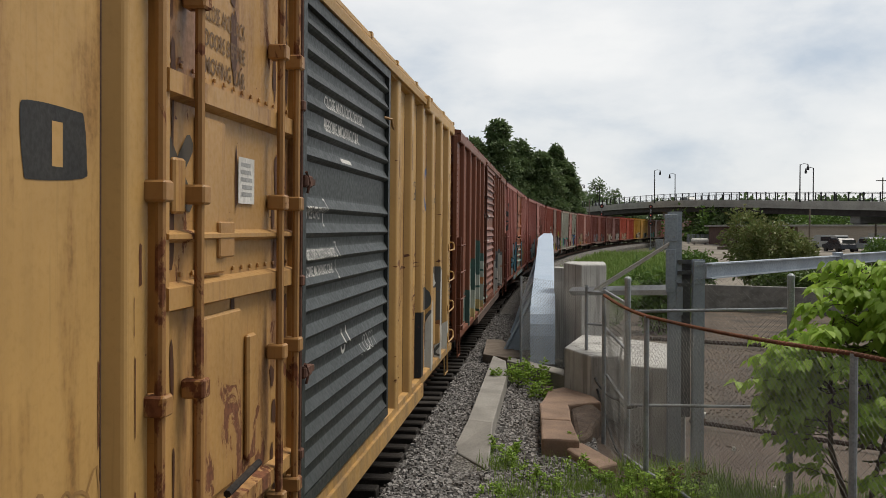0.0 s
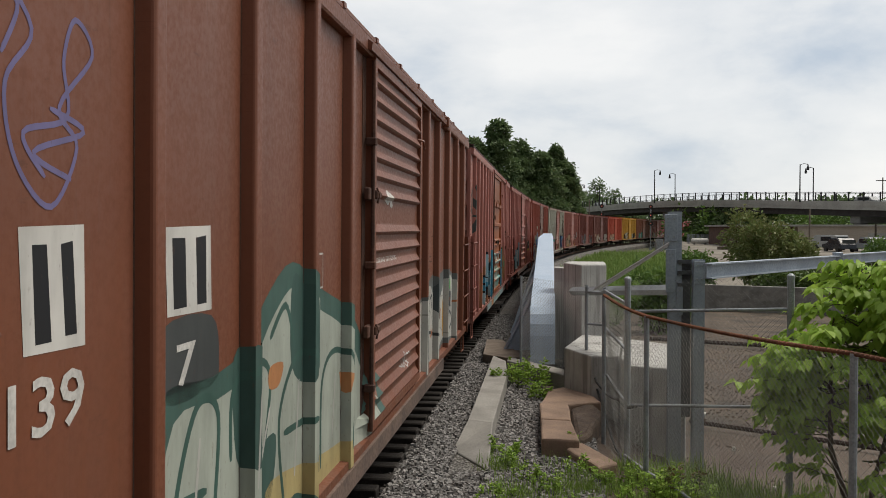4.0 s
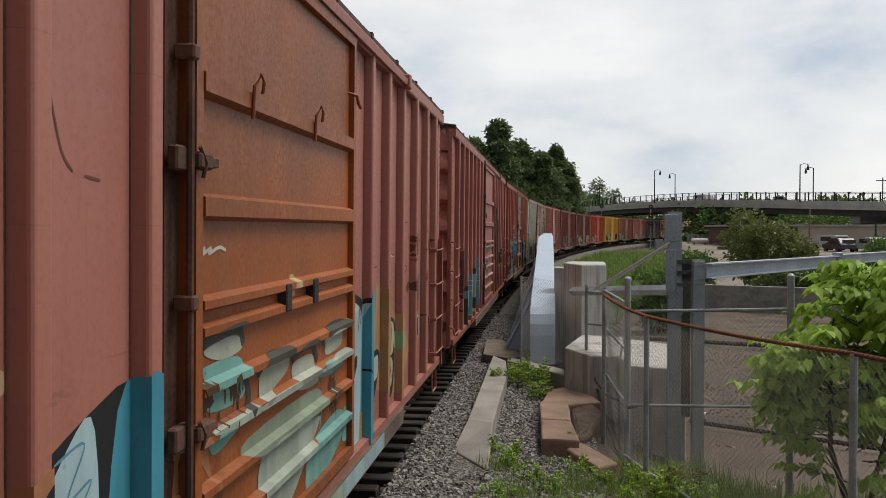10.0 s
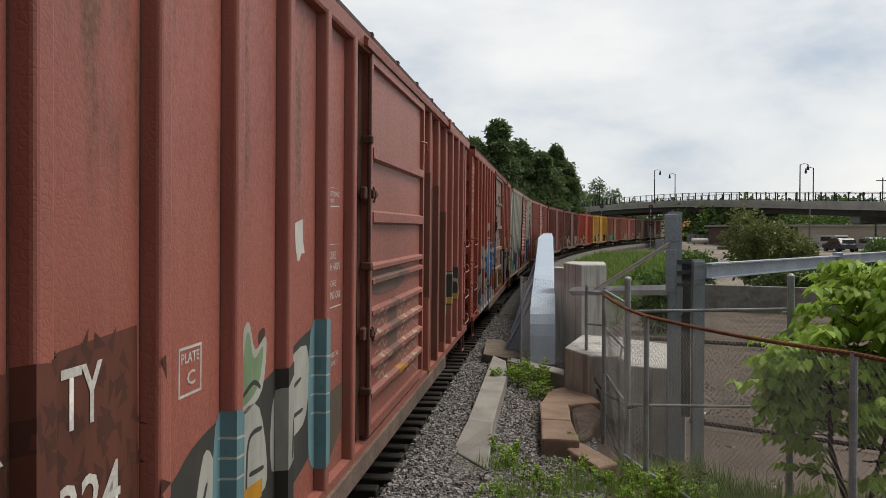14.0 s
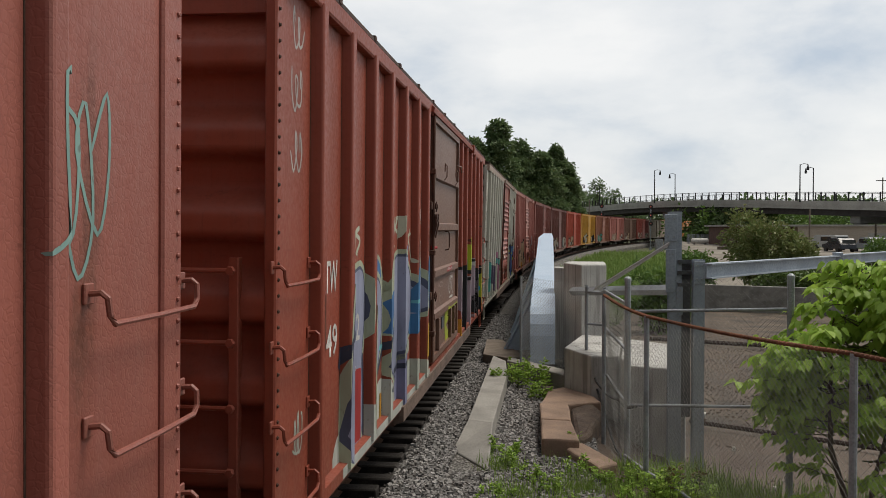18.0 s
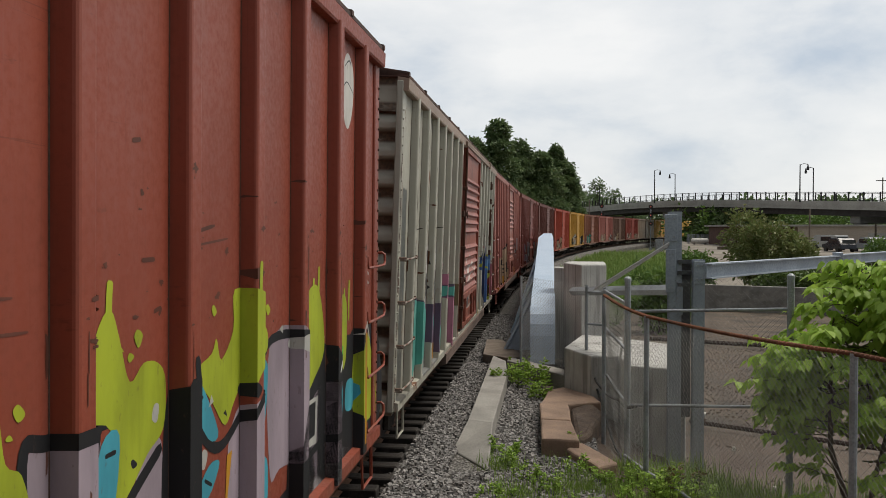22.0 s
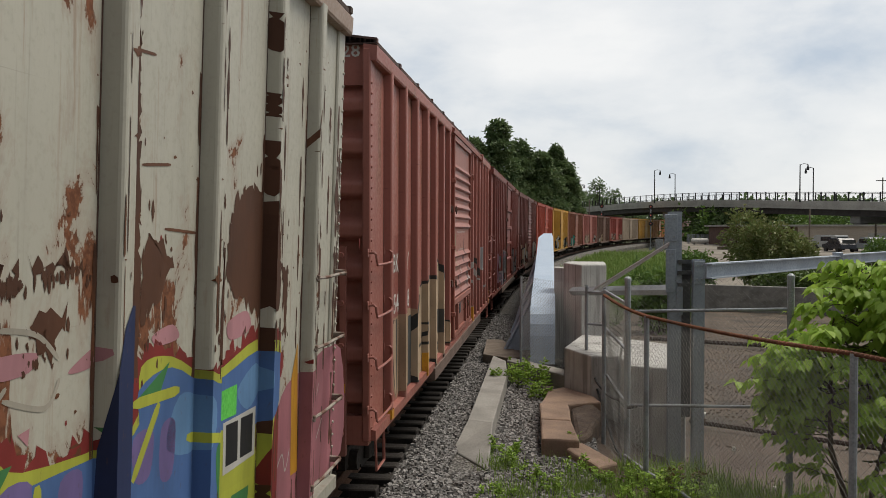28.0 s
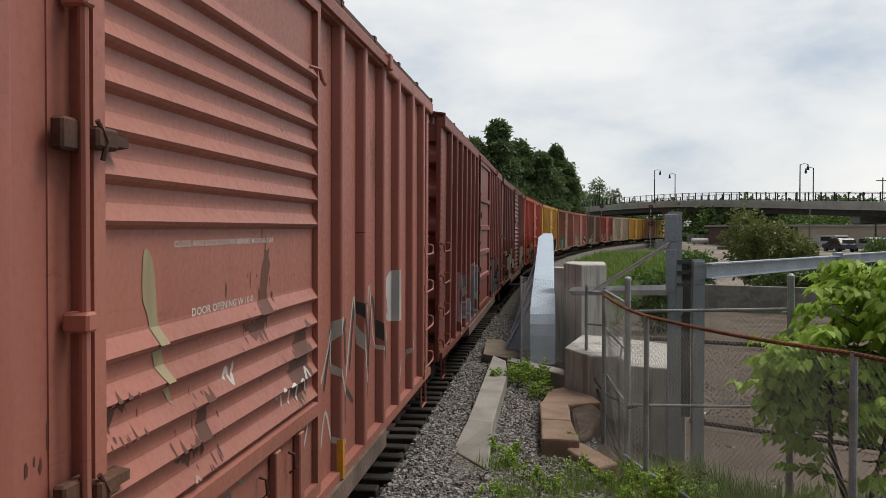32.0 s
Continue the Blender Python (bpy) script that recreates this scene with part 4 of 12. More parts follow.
def mass(y, z, ry, rz, rng, n=26):
    """A swollen closed shape with a few lobes and points."""
    a2, a3, a5 = (rng.uniform(-0.16, 0.16) for _ in range(3))
    p2, p3, p5 = (rng.uniform(0, 6.28) for _ in range(3))
    out = []
    for i in range(n):
        t = 2 * math.pi * i / n
        c, q = math.cos(t), math.sin(t)
        k = (abs(c) ** 2.6 + abs(q) ** 2.6) ** (-1 / 2.6)
        m = 1 + a2 * math.sin(2 * t + p2) + a3 * math.sin(3 * t + p3) + a5 * math.sin(5 * t + p5)
        out.append((y + ry * k * c * m, z + rz * k * q * m))
    return out


def grown(shape, d):
    cy, cz = sum(p[0] for p in shape) / len(shape), sum(p[1] for p in shape) / len(shape)
    out = []
    for y, z in shape:
        v = Vector((y - cy, z - cz))
        v = v.normalized() * (v.length + d)
        out.append((cy + v.x, cz + v.y))
    return out


# sprayed strokes in a unit square, no letters of any alphabet
FORMS = [[(0.1, 1.0), (0.08, 0.35), (0.3, 0.02), (0.9, 0.2), (0.95, 0.45)], [(0.0, 0.05), (0.3, 0.6), (0.55, 0.98), (0.75, 0.5), (1.0, 0.1)], [(0.0, 0.8), (0.35, 1.0), (0.55, 0.6), (0.3, 0.3), (0.6, 0.0), (1.0, 0.25)],
         [(0.2, 0.0), (0.0, 0.55), (0.35, 1.0), (0.85, 0.75), (0.7, 0.35), (0.25, 0.45)], [(0.1, 0.0), (0.2, 0.5), (0.4, 1.0)], [(0.3, 0.5), (0.7, 0.75), (1.0, 1.0)], [(0.3, 0.5), (0.65, 0.3), (1.0, 0.0)],
         [(0.9, 0.9), (0.4, 0.95), (0.1, 0.6), (0.2, 0.1), (0.7, 0.0), (0.95, 0.3)], [(0.05, 0.15), (0.5, 0.3), (0.95, 0.15)], [(0.85, 1.0), (0.8, 0.5), (0.9, 0.0)]]


def coat(car, colour, layer, *shapes, smooth=True):
    """Sprayed shapes on the sheet, and shade painted on some posts, one coat over another by layer."""
    rusty = colour[0] < 0.31 and colour[0] > 2.2 * colour[1] > 2.5 * colour[2] and smooth
    for sh in shapes:
        poly = rounded(sh, 4) if smooth and len(sh) > 3 else list(sh)
        if rusty:
            flaked(car, poly, paint_of(shade(colour, 0.72)), 0.0012 * layer)
        else:
            drape(car, [poly], paint_of(colour), 0.0012 * layer, "graffiti_shape", move=False)


def flaked(car, poly, mat, lift):
    """Rust where paint has flaked off: a torn edge that runs down, and flecks round about."""
    rng = random.Random(round(1000 * sum(p[0] for p in poly)))
    edge = []
    for i, a in enumerate(poly):
        b = poly[(i + 1) % len(poly)]
        n = max(1, int(math.dist(a, b) / 0.025))
        for k in range(n):
            f = k / n
            edge.append((a[0] + (b[0] - a[0]) * f + rng.gauss(0, 0.011), a[1] + (b[1] - a[1]) * f + rng.gauss(0, 0.026)))
    drape(car, [edge], mat, lift, "rust_patch", move=False)
    ys, zs = [p[0] for p in poly], [p[1] for p in poly]
    wy, wz = max(ys) - min(ys), max(zs) - min(zs)
    flecks = []
    for _ in range(26):
        y, z = rng.gauss((max(ys) + min(ys)) / 2, wy * 0.42), rng.gauss((max(zs) + min(zs)) / 2 - 0.05, wz * 0.42)
        r, q = rng.uniform(0.004, 0.016), rng.uniform(1.0, 4.0)
        flecks.append([(y + r * math.cos(t) * rng.uniform(0.5, 1.2), z + r * q * math.sin(t) * rng.uniform(0.5, 1.2)) for t in (i * math.pi / 4 for i in range(8))])
    tagged(drape(car, flecks, mat, lift, "rust_scatter", move=False), kind="stuff")


def sprayed(car, colour, layer, w, *paths):
    """Sprayed lines, w wide."""
    for path in paths:
        drape(car, stroke(path, w, 6), paint_of(colour), 0.0012 * layer, "graffiti_line", move=False)


def swollen(car, shape, layer):
    """A swollen grey-blue form with a dark edge and a pale rim."""
    form = rounded(shape, 4)
    for d, c, k in ((0.085, G_RIM, 0), (0.03, (0.08, 0.09, 0.14), 1), (0.0, G_BLUEGREY, 2)):
        drape(car, [grown(form, d)], paint_of(c), 0.0012 * (layer + k), "graffiti_shape", move=False)


def words(car, body, y, z, width, height, mat, layer):
    """Writing with its lower left corner at (y, z)."""
    mat = mat if isinstance(mat, bpy.types.Material) else paint_of(mat)
    lettering(car, body, y, z, width, height, mat, lift=0.0012 * layer, move=False)


def outline(car, y0, y1, z0, z1, mat, layer, t=0.014):
    drape(car, [rect(y0, y1, z0, z0 + t), rect(y0, y1, z1 - t, z1), rect(y0, y0 + t, z0 + t, z1 - t), rect(y1 - t, y1, z0 + t, z1 - t)], mat, 0.0012 * layer, "mark_frame", move=False)


def paint_of(colour):
    return M_STICKER if colour == STICK else spray("sprayed_paint", colour, 0.3)


def piece(car, y0, y1, top, seed, fill, line, accents=(), base=None, letters=6, wide=0.2, low=SILL + 0.16, halo=None, shadow=None, slits=True):
    """A sprayed piece from y0 to y1: an underlay, swollen shapes with outlines, and lines and spots within them."""
    rng = random.Random(seed)
    zl = SILL + 0.1
    if base:
        n = 26
        up = [(y0 + (y1 - y0) * i / n, top - 0.08 + 0.15 * math.sin(i * 1.1 + seed) * rng.uniform(0.3, 1) + 0.05 * rng.random()) for i in range(n + 1)]
        if halo:
            drape(car, [[(up[i][0], low), (up[i + 1][0], low), (up[i + 1][0], up[i + 1][1] + 0.05), (up[i][0], up[i][1] + 0.05)] for i in range(n)], spray("sprayed_halo", halo), 0.0022, "graffiti_halo")
        drape(car, [[(up[i][0], low), (up[i + 1][0], low), up[i + 1], up[i]] for i in range(n)], spray("sprayed_ground", base), 0.0032, "graffiti_ground")
    p = (y1 - y0) / letters
    for i in range(letters):
        hi, lo = top - rng.uniform(0.0, 0.22), low + rng.uniform(-0.1, 0.12)
        c = rng.choice(fill)
        forms = rng.sample(FORMS, 2)
        y, w = y0 + i * p, p * rng.uniform(0.95, 1.25)
        k = 0.0022 * (i % 2)
        fat = min(0.24, p * rng.uniform(0.3, 0.44))
        lines = [[(y + w * (0.08 + 0.84 * u), lo + (hi - lo) * (0.07 + 0.86 * v)) for u, v in f] for f in forms]
        outer = [q for ln in lines for q in stroke(ln, fat + 0.09, 4)]
        inner = [q for ln in lines for q in stroke(ln, fat, 4)]
        if shadow:
            drape(car, clipz([[(yy + 0.07, zz - 0.06) for yy, zz in q] for q in outer], zl, 4), spray("sprayed_shadow", shadow), 0.0042 + k * 0.5, "graffiti_shadow")
        drape(car, clipz(outer, zl, 4), spray("sprayed_outline", line), 0.006 + k, "graffiti_outline")
        drape(car, clipz(inner, zl, 4), spray("sprayed_fill", c), 0.0072 + k, "graffiti_shape")
        if slits and accents:
            c2 = rng.choice(accents)[0]
            ln = [(yy + fat * 0.12, zz + fat * 0.15) for yy, zz in lines[0]]
            drape(car, clipz(stroke(ln, fat * 0.34, 4), zl, 4), spray("sprayed_accent", c2), 0.0112, "graffiti_band")
            ln = [(yy - fat * 0.2, zz - fat * 0.1) for yy, zz in lines[1][:3]]
            drape(car, clipz(stroke(ln, fat * 0.16, 4), zl, 4), spray("sprayed_fill", shade(c, 1.5)), 0.0118, "graffiti_line")
    for c, n, ry, rz in accents:
        shapes = [blob(rng.uniform(y0, y1), rng.uniform(low + 0.1, top - 0.15), ry * rng.uniform(0.25, 0.7), rz * rng.uniform(0.25, 0.7), rng) for _ in range(n)]
        tagged(drape(car, clipz(shapes, zl, 4), spray("sprayed_accent", c), 0.0128, "graffiti_speckle"), kind="stuff")


def tag(car, y0, y1, z0, z1, seed, c, w=0.02, turns=7):
    """A quick one-line scrawl."""
    rng = random.Random(seed)
    pts, a = [], rng.uniform(0, 6)
    for i in range(turns * 2):
        f = i / (turns * 2 - 1)
        a += rng.uniform(0.9, 2.2)
        pts.append((y0 + (y1 - y0) * (0.12 + 0.76 * f) + (y1 - y0) * 0.16 * math.cos(a), (z0 + z1) / 2 + (z1 - z0) * 0.5 * math.sin(a) * rng.uniform(0.55, 1.0)))
    drape(car, stroke(pts, w, 4), spray("scrawl", c), 0.004, "scrawl")


def lettering(car, body, y, z, width, height, mat, name="lettering", lift=0.004, move=True):
    """Painted writing on a side, its lower left corner at (y, z)."""
    cu = bpy.data.curves.new("text", "FONT")
    cu.body, cu.size, cu.resolution_u, cu.offset = body, 1.0, 2, 0.012
    tmp = bpy.data.objects.new("text", cu)
    me = bpy.data.meshes.new_from_object(tmp)
    bpy.data.objects.remove(tmp)
    bpy.data.curves.remove(cu)
    bm = bmesh.new()
    bm.from_mesh(me)
    bpy.data.meshes.remove(me)
    sh = panel_shift(car, y) if move else 0.0
    x0, x1 = min(v.co.x for v in bm.verts), max(v.co.x for v in bm.verts)
    y0, y1 = min(v.co.y for v in bm.verts), max(v.co.y for v in bm.verts)
    for v in bm.verts:
        v.co = Vector((0, y + sh + (v.co.x - x0) / (x1 - x0) * width, panel_height(z + (v.co.y - y0) / (y1 - y0) * height, sh)))
    cut(bm, car)
    for v in bm.verts:
        v.co.x = side_x(car, v.co.y, v.co.z) + 0.001 + lift * 0.3
    return part(name, bm, mat, car)


def end_number(car, body, x, z, width, height, mat):
    """Writing high on the end wall that faces -y."""
    h = SHAPE[car.name][3]
    cu = bpy.data.curves.new("text", "FONT")
    cu.body, cu.resolution_u, cu.offset = body, 2, 0.012
    tmp = bpy.data.objects.new("text", cu)
    me = bpy.data.meshes.new_from_object(tmp)
    bpy.data.objects.remove(tmp)
    bpy.data.curves.remove(cu)
    xs, ys = [v.co.x for v in me.vertices], [v.co.y for v in me.vertices]
    for v in me.vertices:
        v.co = Vector((x + (v.co.x - min(xs)) / (max(xs) - min(xs)) * width, -h + 0.096, z + (v.co.y - min(ys)) / (max(ys) - min(ys)) * height))
    shared("lettering", me, mat, car)


def small_print(car, y0, y1, z0, z1, lines, mat, seed=0, lift=0.004):
    """Writing too small to read: plain bars."""
    rng = random.Random(seed)
    p = (z1 - z0) / lines
    drape(car, [rect(y0 + rng.uniform(0, 0.12) * (y1 - y0), y1 - rng.uniform(0, 0.2) * (y1 - y0), z1 - (i + 0.75) * p, z1 - (i + 0.2) * p) for i in range(lines)], mat, lift, "small_print")


def stencil_panel(car, y, z, green=True, seed=0):
    """The black service stencil with white frames, and a green sticker."""
    drape(car, [rect(y, y + 0.36, z, z + 0.42)], M_BLACK, 0.016, "stencil_panel")
    t = 0.012
    lines = []
    for a, b, c, d in ((0.02, 0.165, 0.12, 0.40), (0.19, 0.34, 0.12, 0.40), (0.02, 0.34, 0.02, 0.10)):
        lines += [rect(y + a, y + b, z + c, z + c + t), rect(y + a, y + b, z + d - t, z + d), rect(y + a, y + a + t, z + c, z + d), rect(y + b - t, y + b, z + c, z + d)]
    drape(car, lines, M_WHITE, 0.019, "stencil_frame")
    small_print(car, y + 0.05, y + 0.14, z + 0.18, z + 0.36, 4, M_GREYPAINT, seed, 0.019)
    small_print(car, y + 0.22, y + 0.31, z + 0.2, z + 0.34, 3, M_GREYPAINT, seed + 1, 0.019)
    if green:
        drape(car, [rect(y - 0.02, y + 0.17, z + 0.44, z + 0.64)], M_STICKER, 0.018, "sticker", "bright green paper sticker")


def reflectors(car, h, mat):
    for y in (-h + 3.4, 2.6, h - 0.75):
        drape(car, [rect(y, y + 0.09, SILL + 0.16, SILL + 0.46)], mat, 0.02, "reflector", "orange-yellow reflector strip")


def chips(car, n, seed, y0, y1, z0, z1, mat, lo=0.01, hi=0.05):
    """Spots where the paint has come off."""
    rng = random.Random(seed)
    ps = []
    for _ in range(n):
        ry = lo + (hi - lo) * rng.random() ** 3
        y, z, m = rng.uniform(y0, y1), rng.uniform(z0, z1), rng.uniform(0.2, 0.8)
        if rng.random() < 0.5 and SHAPE[car.name][0]:
            y = rng.choice(SHAPE[car.name][0]) + rng.uniform(-0.12, 0.12)
        if not y0 < y < y1:
            continue
        ps.append([(y + ry * rng.uniform(0.3, 1.3) * math.cos(t), z + ry * m * rng.uniform(0.3, 1.3) * math.sin(t)) for t in (2 * math.pi * i / 15 for i in range(15))])
    o = drape(car, ps, mat, 0.0025, "chipped_paint", move=False)
    tagged(o, kind="stuff")


def rust_runs(car, mat, top=3.6, low=1.7, chance=0.75):
    """Rust that has run down beside the posts."""
    for i, y in enumerate(SHAPE[car.name][0]):
        rng = random.Random(i)
        z = rng.uniform(top - 1.0, top)
        ps = []
        half = SHAPE[car.name][1][0] / 2
        while z > low:
            ln = rng.uniform(0.1, 0.5)
            for yy, w in ((y - half - 0.02, 0.004 + 0.02 * rng.random() ** 2), (y + half + 0.02, 0.004 + 0.02 * rng.random() ** 2), (y + rng.uniform(-0.04, 0.04), 0.003 + 0.014 * rng.random() ** 2)):
                if rng.random() < chance:
                    ps.append([(yy - w * rng.uniform(0.3, 1.2), z - ln * f) for f in (0, 0.3, 0.6, 1)] + [(yy + w * rng.uniform(0.3, 1.2), z - ln * f) for f in (0.95, 0.65, 0.35, 0.05)])
            z -= ln * rng.uniform(0.9, 1.6)
        if ps:
            tagged(drape(car, ps, mat, 0.0035, "rust_run", move=False), kind="stuff")


# colours of the cars
G_WHITE, G_WHITE2, G_CREAM, G_INK, G_INK2, G_SLATE, G_RUST = (0.47, 0.46, 0.42), (0.60, 0.58, 0.54), (0.45, 0.40, 0.30), (0.03, 0.03, 0.028), (0.075, 0.075, 0.07), (0.06, 0.065, 0.065), (0.14, 0.055, 0.025)
G_RIM, G_BLUEGREY, G_MAUVE, G_LIME, G_CYAN, STICK = (0.40, 0.43, 0.31), (0.27, 0.285, 0.39), (0.34, 0.275, 0.315), (0.36, 0.42, 0.025), (0.06, 0.33, 0.42), (0.12, 0.55, 0.08)
G_INKM = (0.035, 0.034, 0.032)
WHITE_G, GREY_G, TEAL, BLUE_G, PINK_G, BLACK_G, LIME, PURPLE, ORANGE_G, CREAM = ((0.50, 0.49, 0.45), (0.17, 0.175, 0.175), (0.05, 0.30, 0.24), (0.06, 0.13, 0.36),
                                                                         (0.42, 0.12, 0.17), (0.014, 0.014, 0.016), (0.32, 0.36, 0.02), (0.20, 0.14, 0.19), (0.5, 0.24, 0.02), (0.46, 0.36, 0.25))
PINK_RED, DARK_RED, BRICK_RED, YELLOW, OFF_WHITE, BROWN_DOOR, ORANGE_DOOR, SLATE = ((0.33, 0.125, 0.095), (0.135, 0.036, 0.028), (0.225, 0.05, 0.029), (0.45, 0.268, 0.09),
                                                                                 (0.40, 0.385, 0.32), (0.15, 0.08, 0.056), (0.25, 0.072, 0.016), (0.024, 0.029, 0.028))
TRAIN = []          # (car, place of its middle along the track at mid-clip, lean)


def add_car(car, front, length, lean=0.6):
    TRAIN.append((car, front + (length + EXT) / 2, lean))


def yellow_car():
    p = car_paint("yellow_paint", YELLOW, 1, 0.34, spots=((3.2, 8.0, 0.9, 2.6, 0.12),), low_dirt=0.6, stains=((2.4, 8.3, 0.8, 2.2, (0.20, 0.12, 0.06)), (2.4, 8.3, 1.6, 4.4, (0.26, 0.12, 0.035)), (-8.0, -3.0, 0.9, 4.4, (0.28, 0.14, 0.04))))
    slate = car_paint("slate_door_paint", SLATE, 2, 0.0, low_dirt=0.1)
    plug = car_paint("rusty_yellow_paint", (0.40, 0.225, 0.075), 3, 0.55, spots=((-3.2, -0.85, 0.9, 2.2, 0.06), (-1.7, -0.85, 0.9, 4.4, 0.07)), streaks=True, stains=((-3.3, -1.0, 0.7, 2.6, (0.12, 0.045, 0.02)), (-1.9, -0.8, 0.7, 4.6, (0.11, 0.04, 0.02)), (-3.3, -1.0, 3.3, 4.6, (0.16, 0.06, 0.025))))
    car = boxcar("yellow boxcar with a slate corrugated door and a rusty plug door", 16.9, p, (("corrugated", slate, -0.80, 2.45), ("plug", plug, -3.0, -0.92)), ribs=5, rib=(0.3, 0.2, 0.08), chord=p, track_paint=p, doormat_rod=car_paint("rusted_rod_paint", (0.34, 0.18, 0.06), 22, 0.95, stains=((-3.5, -0.5, 0.6, 4.6, (0.13, 0.05, 0.022)),)), ribs_at=(-7.58, -6.62, -5.65, -4.7, -3.18, 3.1, 4.08, 5.03, 6.01, 7.01, 7.99))
    add_car(car, -60.7, 16.9)
    w = M_WHITE
    lettering(car, "CLOSE AND LOCK DOORS", -0.1, 3.77, 1.35, 0.10, w)
    lettering(car, "BEFORE MOVING CAR", -0.1, 3.60, 1.2, 0.10, w)
    small_print(car, 0.35, 0.8, 3.39, 3.45, 1, w, 1)
    lettering(car, "DEVICE ONLY", -0.68, 2.95, 0.5, 0.09, w)
    for y, z, ww, hh in ((-0.75, 2.9, 0.62, 0.19), (-0.75, 2.5, 1.02, 0.27)):
        drape(car, [rect(y, y + ww, z, z + 0.014), rect(y, y + ww, z + hh, z + hh + 0.014), rect(y + ww, y + ww + 0.014, z, z + hh + 0.014), rect(y, y + 0.014, z, z + hh)], w, 0.004, "mark_frame")
        if z < 2.6:
            lettering(car, "SECURE BOTH HASPS", y + 0.06, z + 0.165, ww - 0.14, 0.075, w)
            lettering(car, "BEFORE MOVING CAR", y + 0.06, z + 0.045, ww - 0.14, 0.075, w)
    tag(car, 1.2, 1.85, 1.74, 1.94, 4, (0.5, 0.5, 0.48), 0.012, 9)
    drape(car, stroke([(0.5, 2.08), (0.5, 1.93), (0.57, 1.88), (0.64, 1.93), (0.65, 2.09)], 0.03), M_WHITE, 0.004, "scrawl")
    drape(car, [rect(-1.96, -1.70, 3.02, 3.27)], M_WHITE, 0.03, "paper_notice", "white paper notice pasted on the door")
    small_print(car, -1.93, -1.73, 3.05, 3.25, 5, M_GREYPAINT, 8, 0.034)
    for i, (wd, z) in enumerate((("CLOSE AND LOCK", 3.90), ("DOORS BEFORE", 3.77), ("MOVING CAR", 3.64))):
        lettering(car, wd, -2.42, z, 0.58, 0.085, spray("faded_stencil", (0.16, 0.09, 0.04)), lift=0.006)
    drape(car, [rounded([(-4.07, 3.07), (-4.09, 3.25), (-4.04, 3.29), (-3.74, 3.29), (-3.68, 3.27), (-3.66, 3.11), (-3.69, 3.06), (-4.02, 3.04)], 3)], M_BLACK, 0.004, "dark_patch")
    drape(car, [rect(-3.90, -3.83, 3.09, 3.24)], p, 0.007, "light_bar")
    tag(car, -4.2, -3.45, 1.5, 2.05, 11, (0.30, 0.17, 0.06), 0.014, 11)
    drape(car, stroke([(-2.9, 3.3), (-2.74, 3.14), (-2.58, 2.98)], 0.1) + stroke([(-2.58, 3.3), (-2.74, 3.14), (-2.9, 2.98)], 0.1), spray("scrawl", (0.08, 0.065, 0.05)), 0.006, "scrawl")
    rust = spray("bare_rust", (0.12, 0.045, 0.018))
    chips(car, 90, 31, -3.0, -1.0, 1.0, 4.3, rust, 0.008, 0.045)
    rng = random.Random(37)
    for y in (-3.02, -1.30, -1.08, -2.0):
        z, ps = rng.uniform(3.8, 4.3), []
        while z > 1.1:
            ln, w = rng.uniform(0.1, 0.45), rng.uniform(0.01, 0.05)
            ps.append(mass(y + rng.uniform(-0.03, 0.03), z, w, ln / 2, rng, 16))
            z -= ln * rng.uniform(1.0, 2.0)
        tagged(drape(car, ps, spray("bare_rust", (0.075, 0.03, 0.014)), 0.006, "rust_run"), kind="stuff")
    chips(car, 25, 32, -8.0, -3.2, 1.0, 4.0, rust, 0.006, 0.02)
    rust_runs(car, spray("bare_rust", (0.12, 0.045, 0.018)), 4.2, 1.0, 0.55)
    chips(car, 120, 3, 2.7, 8.2, 1.0, 4.0, spray("bare_rust", (0.12, 0.045, 0.018)), 0.006, 0.05)
    chips(car, 40, 6, 2.8, 7.0, 1.2, 2.6, spray("brown_rust", (0.20, 0.085, 0.03)), 0.01, 0.09)
    coat(car, G_INK2, 2, ((6.08, 2.02), (6.12, 2.22), (6.36, 2.28), (6.79, 2.31), (7.14, 2.18), (7.3, 2.24), (7.62, 2.14), (7.61, 1.71), (7.24, 1.36), (6.64, 1.49)))
    coat(car, G_WHITE, 3, ((6.09, 2.07), (6.14, 2.19), (6.3, 2.2), (6.36, 2.04)), ((6.43, 2.06), (6.49, 2.2), (6.65, 2.2), (6.71, 2.03)), ((6.82, 1.22), (6.82, 2.18), (7.06, 2.18), (7.18, 1.86), (7.18, 1.37)), ((7.3, 1.68), (7.27, 2.13), (7.49, 2.13), (7.5, 1.77)))
    coat(car, G_WHITE, 3, ((5.65, 0.95), (5.76, 1.74), (5.99, 1.83), (6.06, 1.34), (5.97, 0.95)), ((6.65, 0.99), (6.82, 1.19), (7.25, 1.26), (7.59, 1.28), (7.81, 1.4), (7.92, 0.98), (7.6, 0.84), (7.1, 0.82)))
    sprayed(car, G_INK2, 4, 0.03, ((5.76, 1.74), (5.68, 1.51), (5.63, 0.95)), ((6.82, 1.22), (6.71, 1.02), (6.8, 0.95)), ((7.61, 1.71), (7.66, 1.44), (7.59, 1.28)), ((7.89, 1.4), (7.94, 0.93)))
    coat(car, YELLOW, 5, ((5.99, 2.01), (6.72, 2), (6.72, 1.15), (5.99, 1.21)), smooth=False)
    coat(car, G_WHITE, 6, ((6.01, 1.95), (6.56, 1.93), (6.55, 1.63), (6.03, 1.63)), smooth=False)
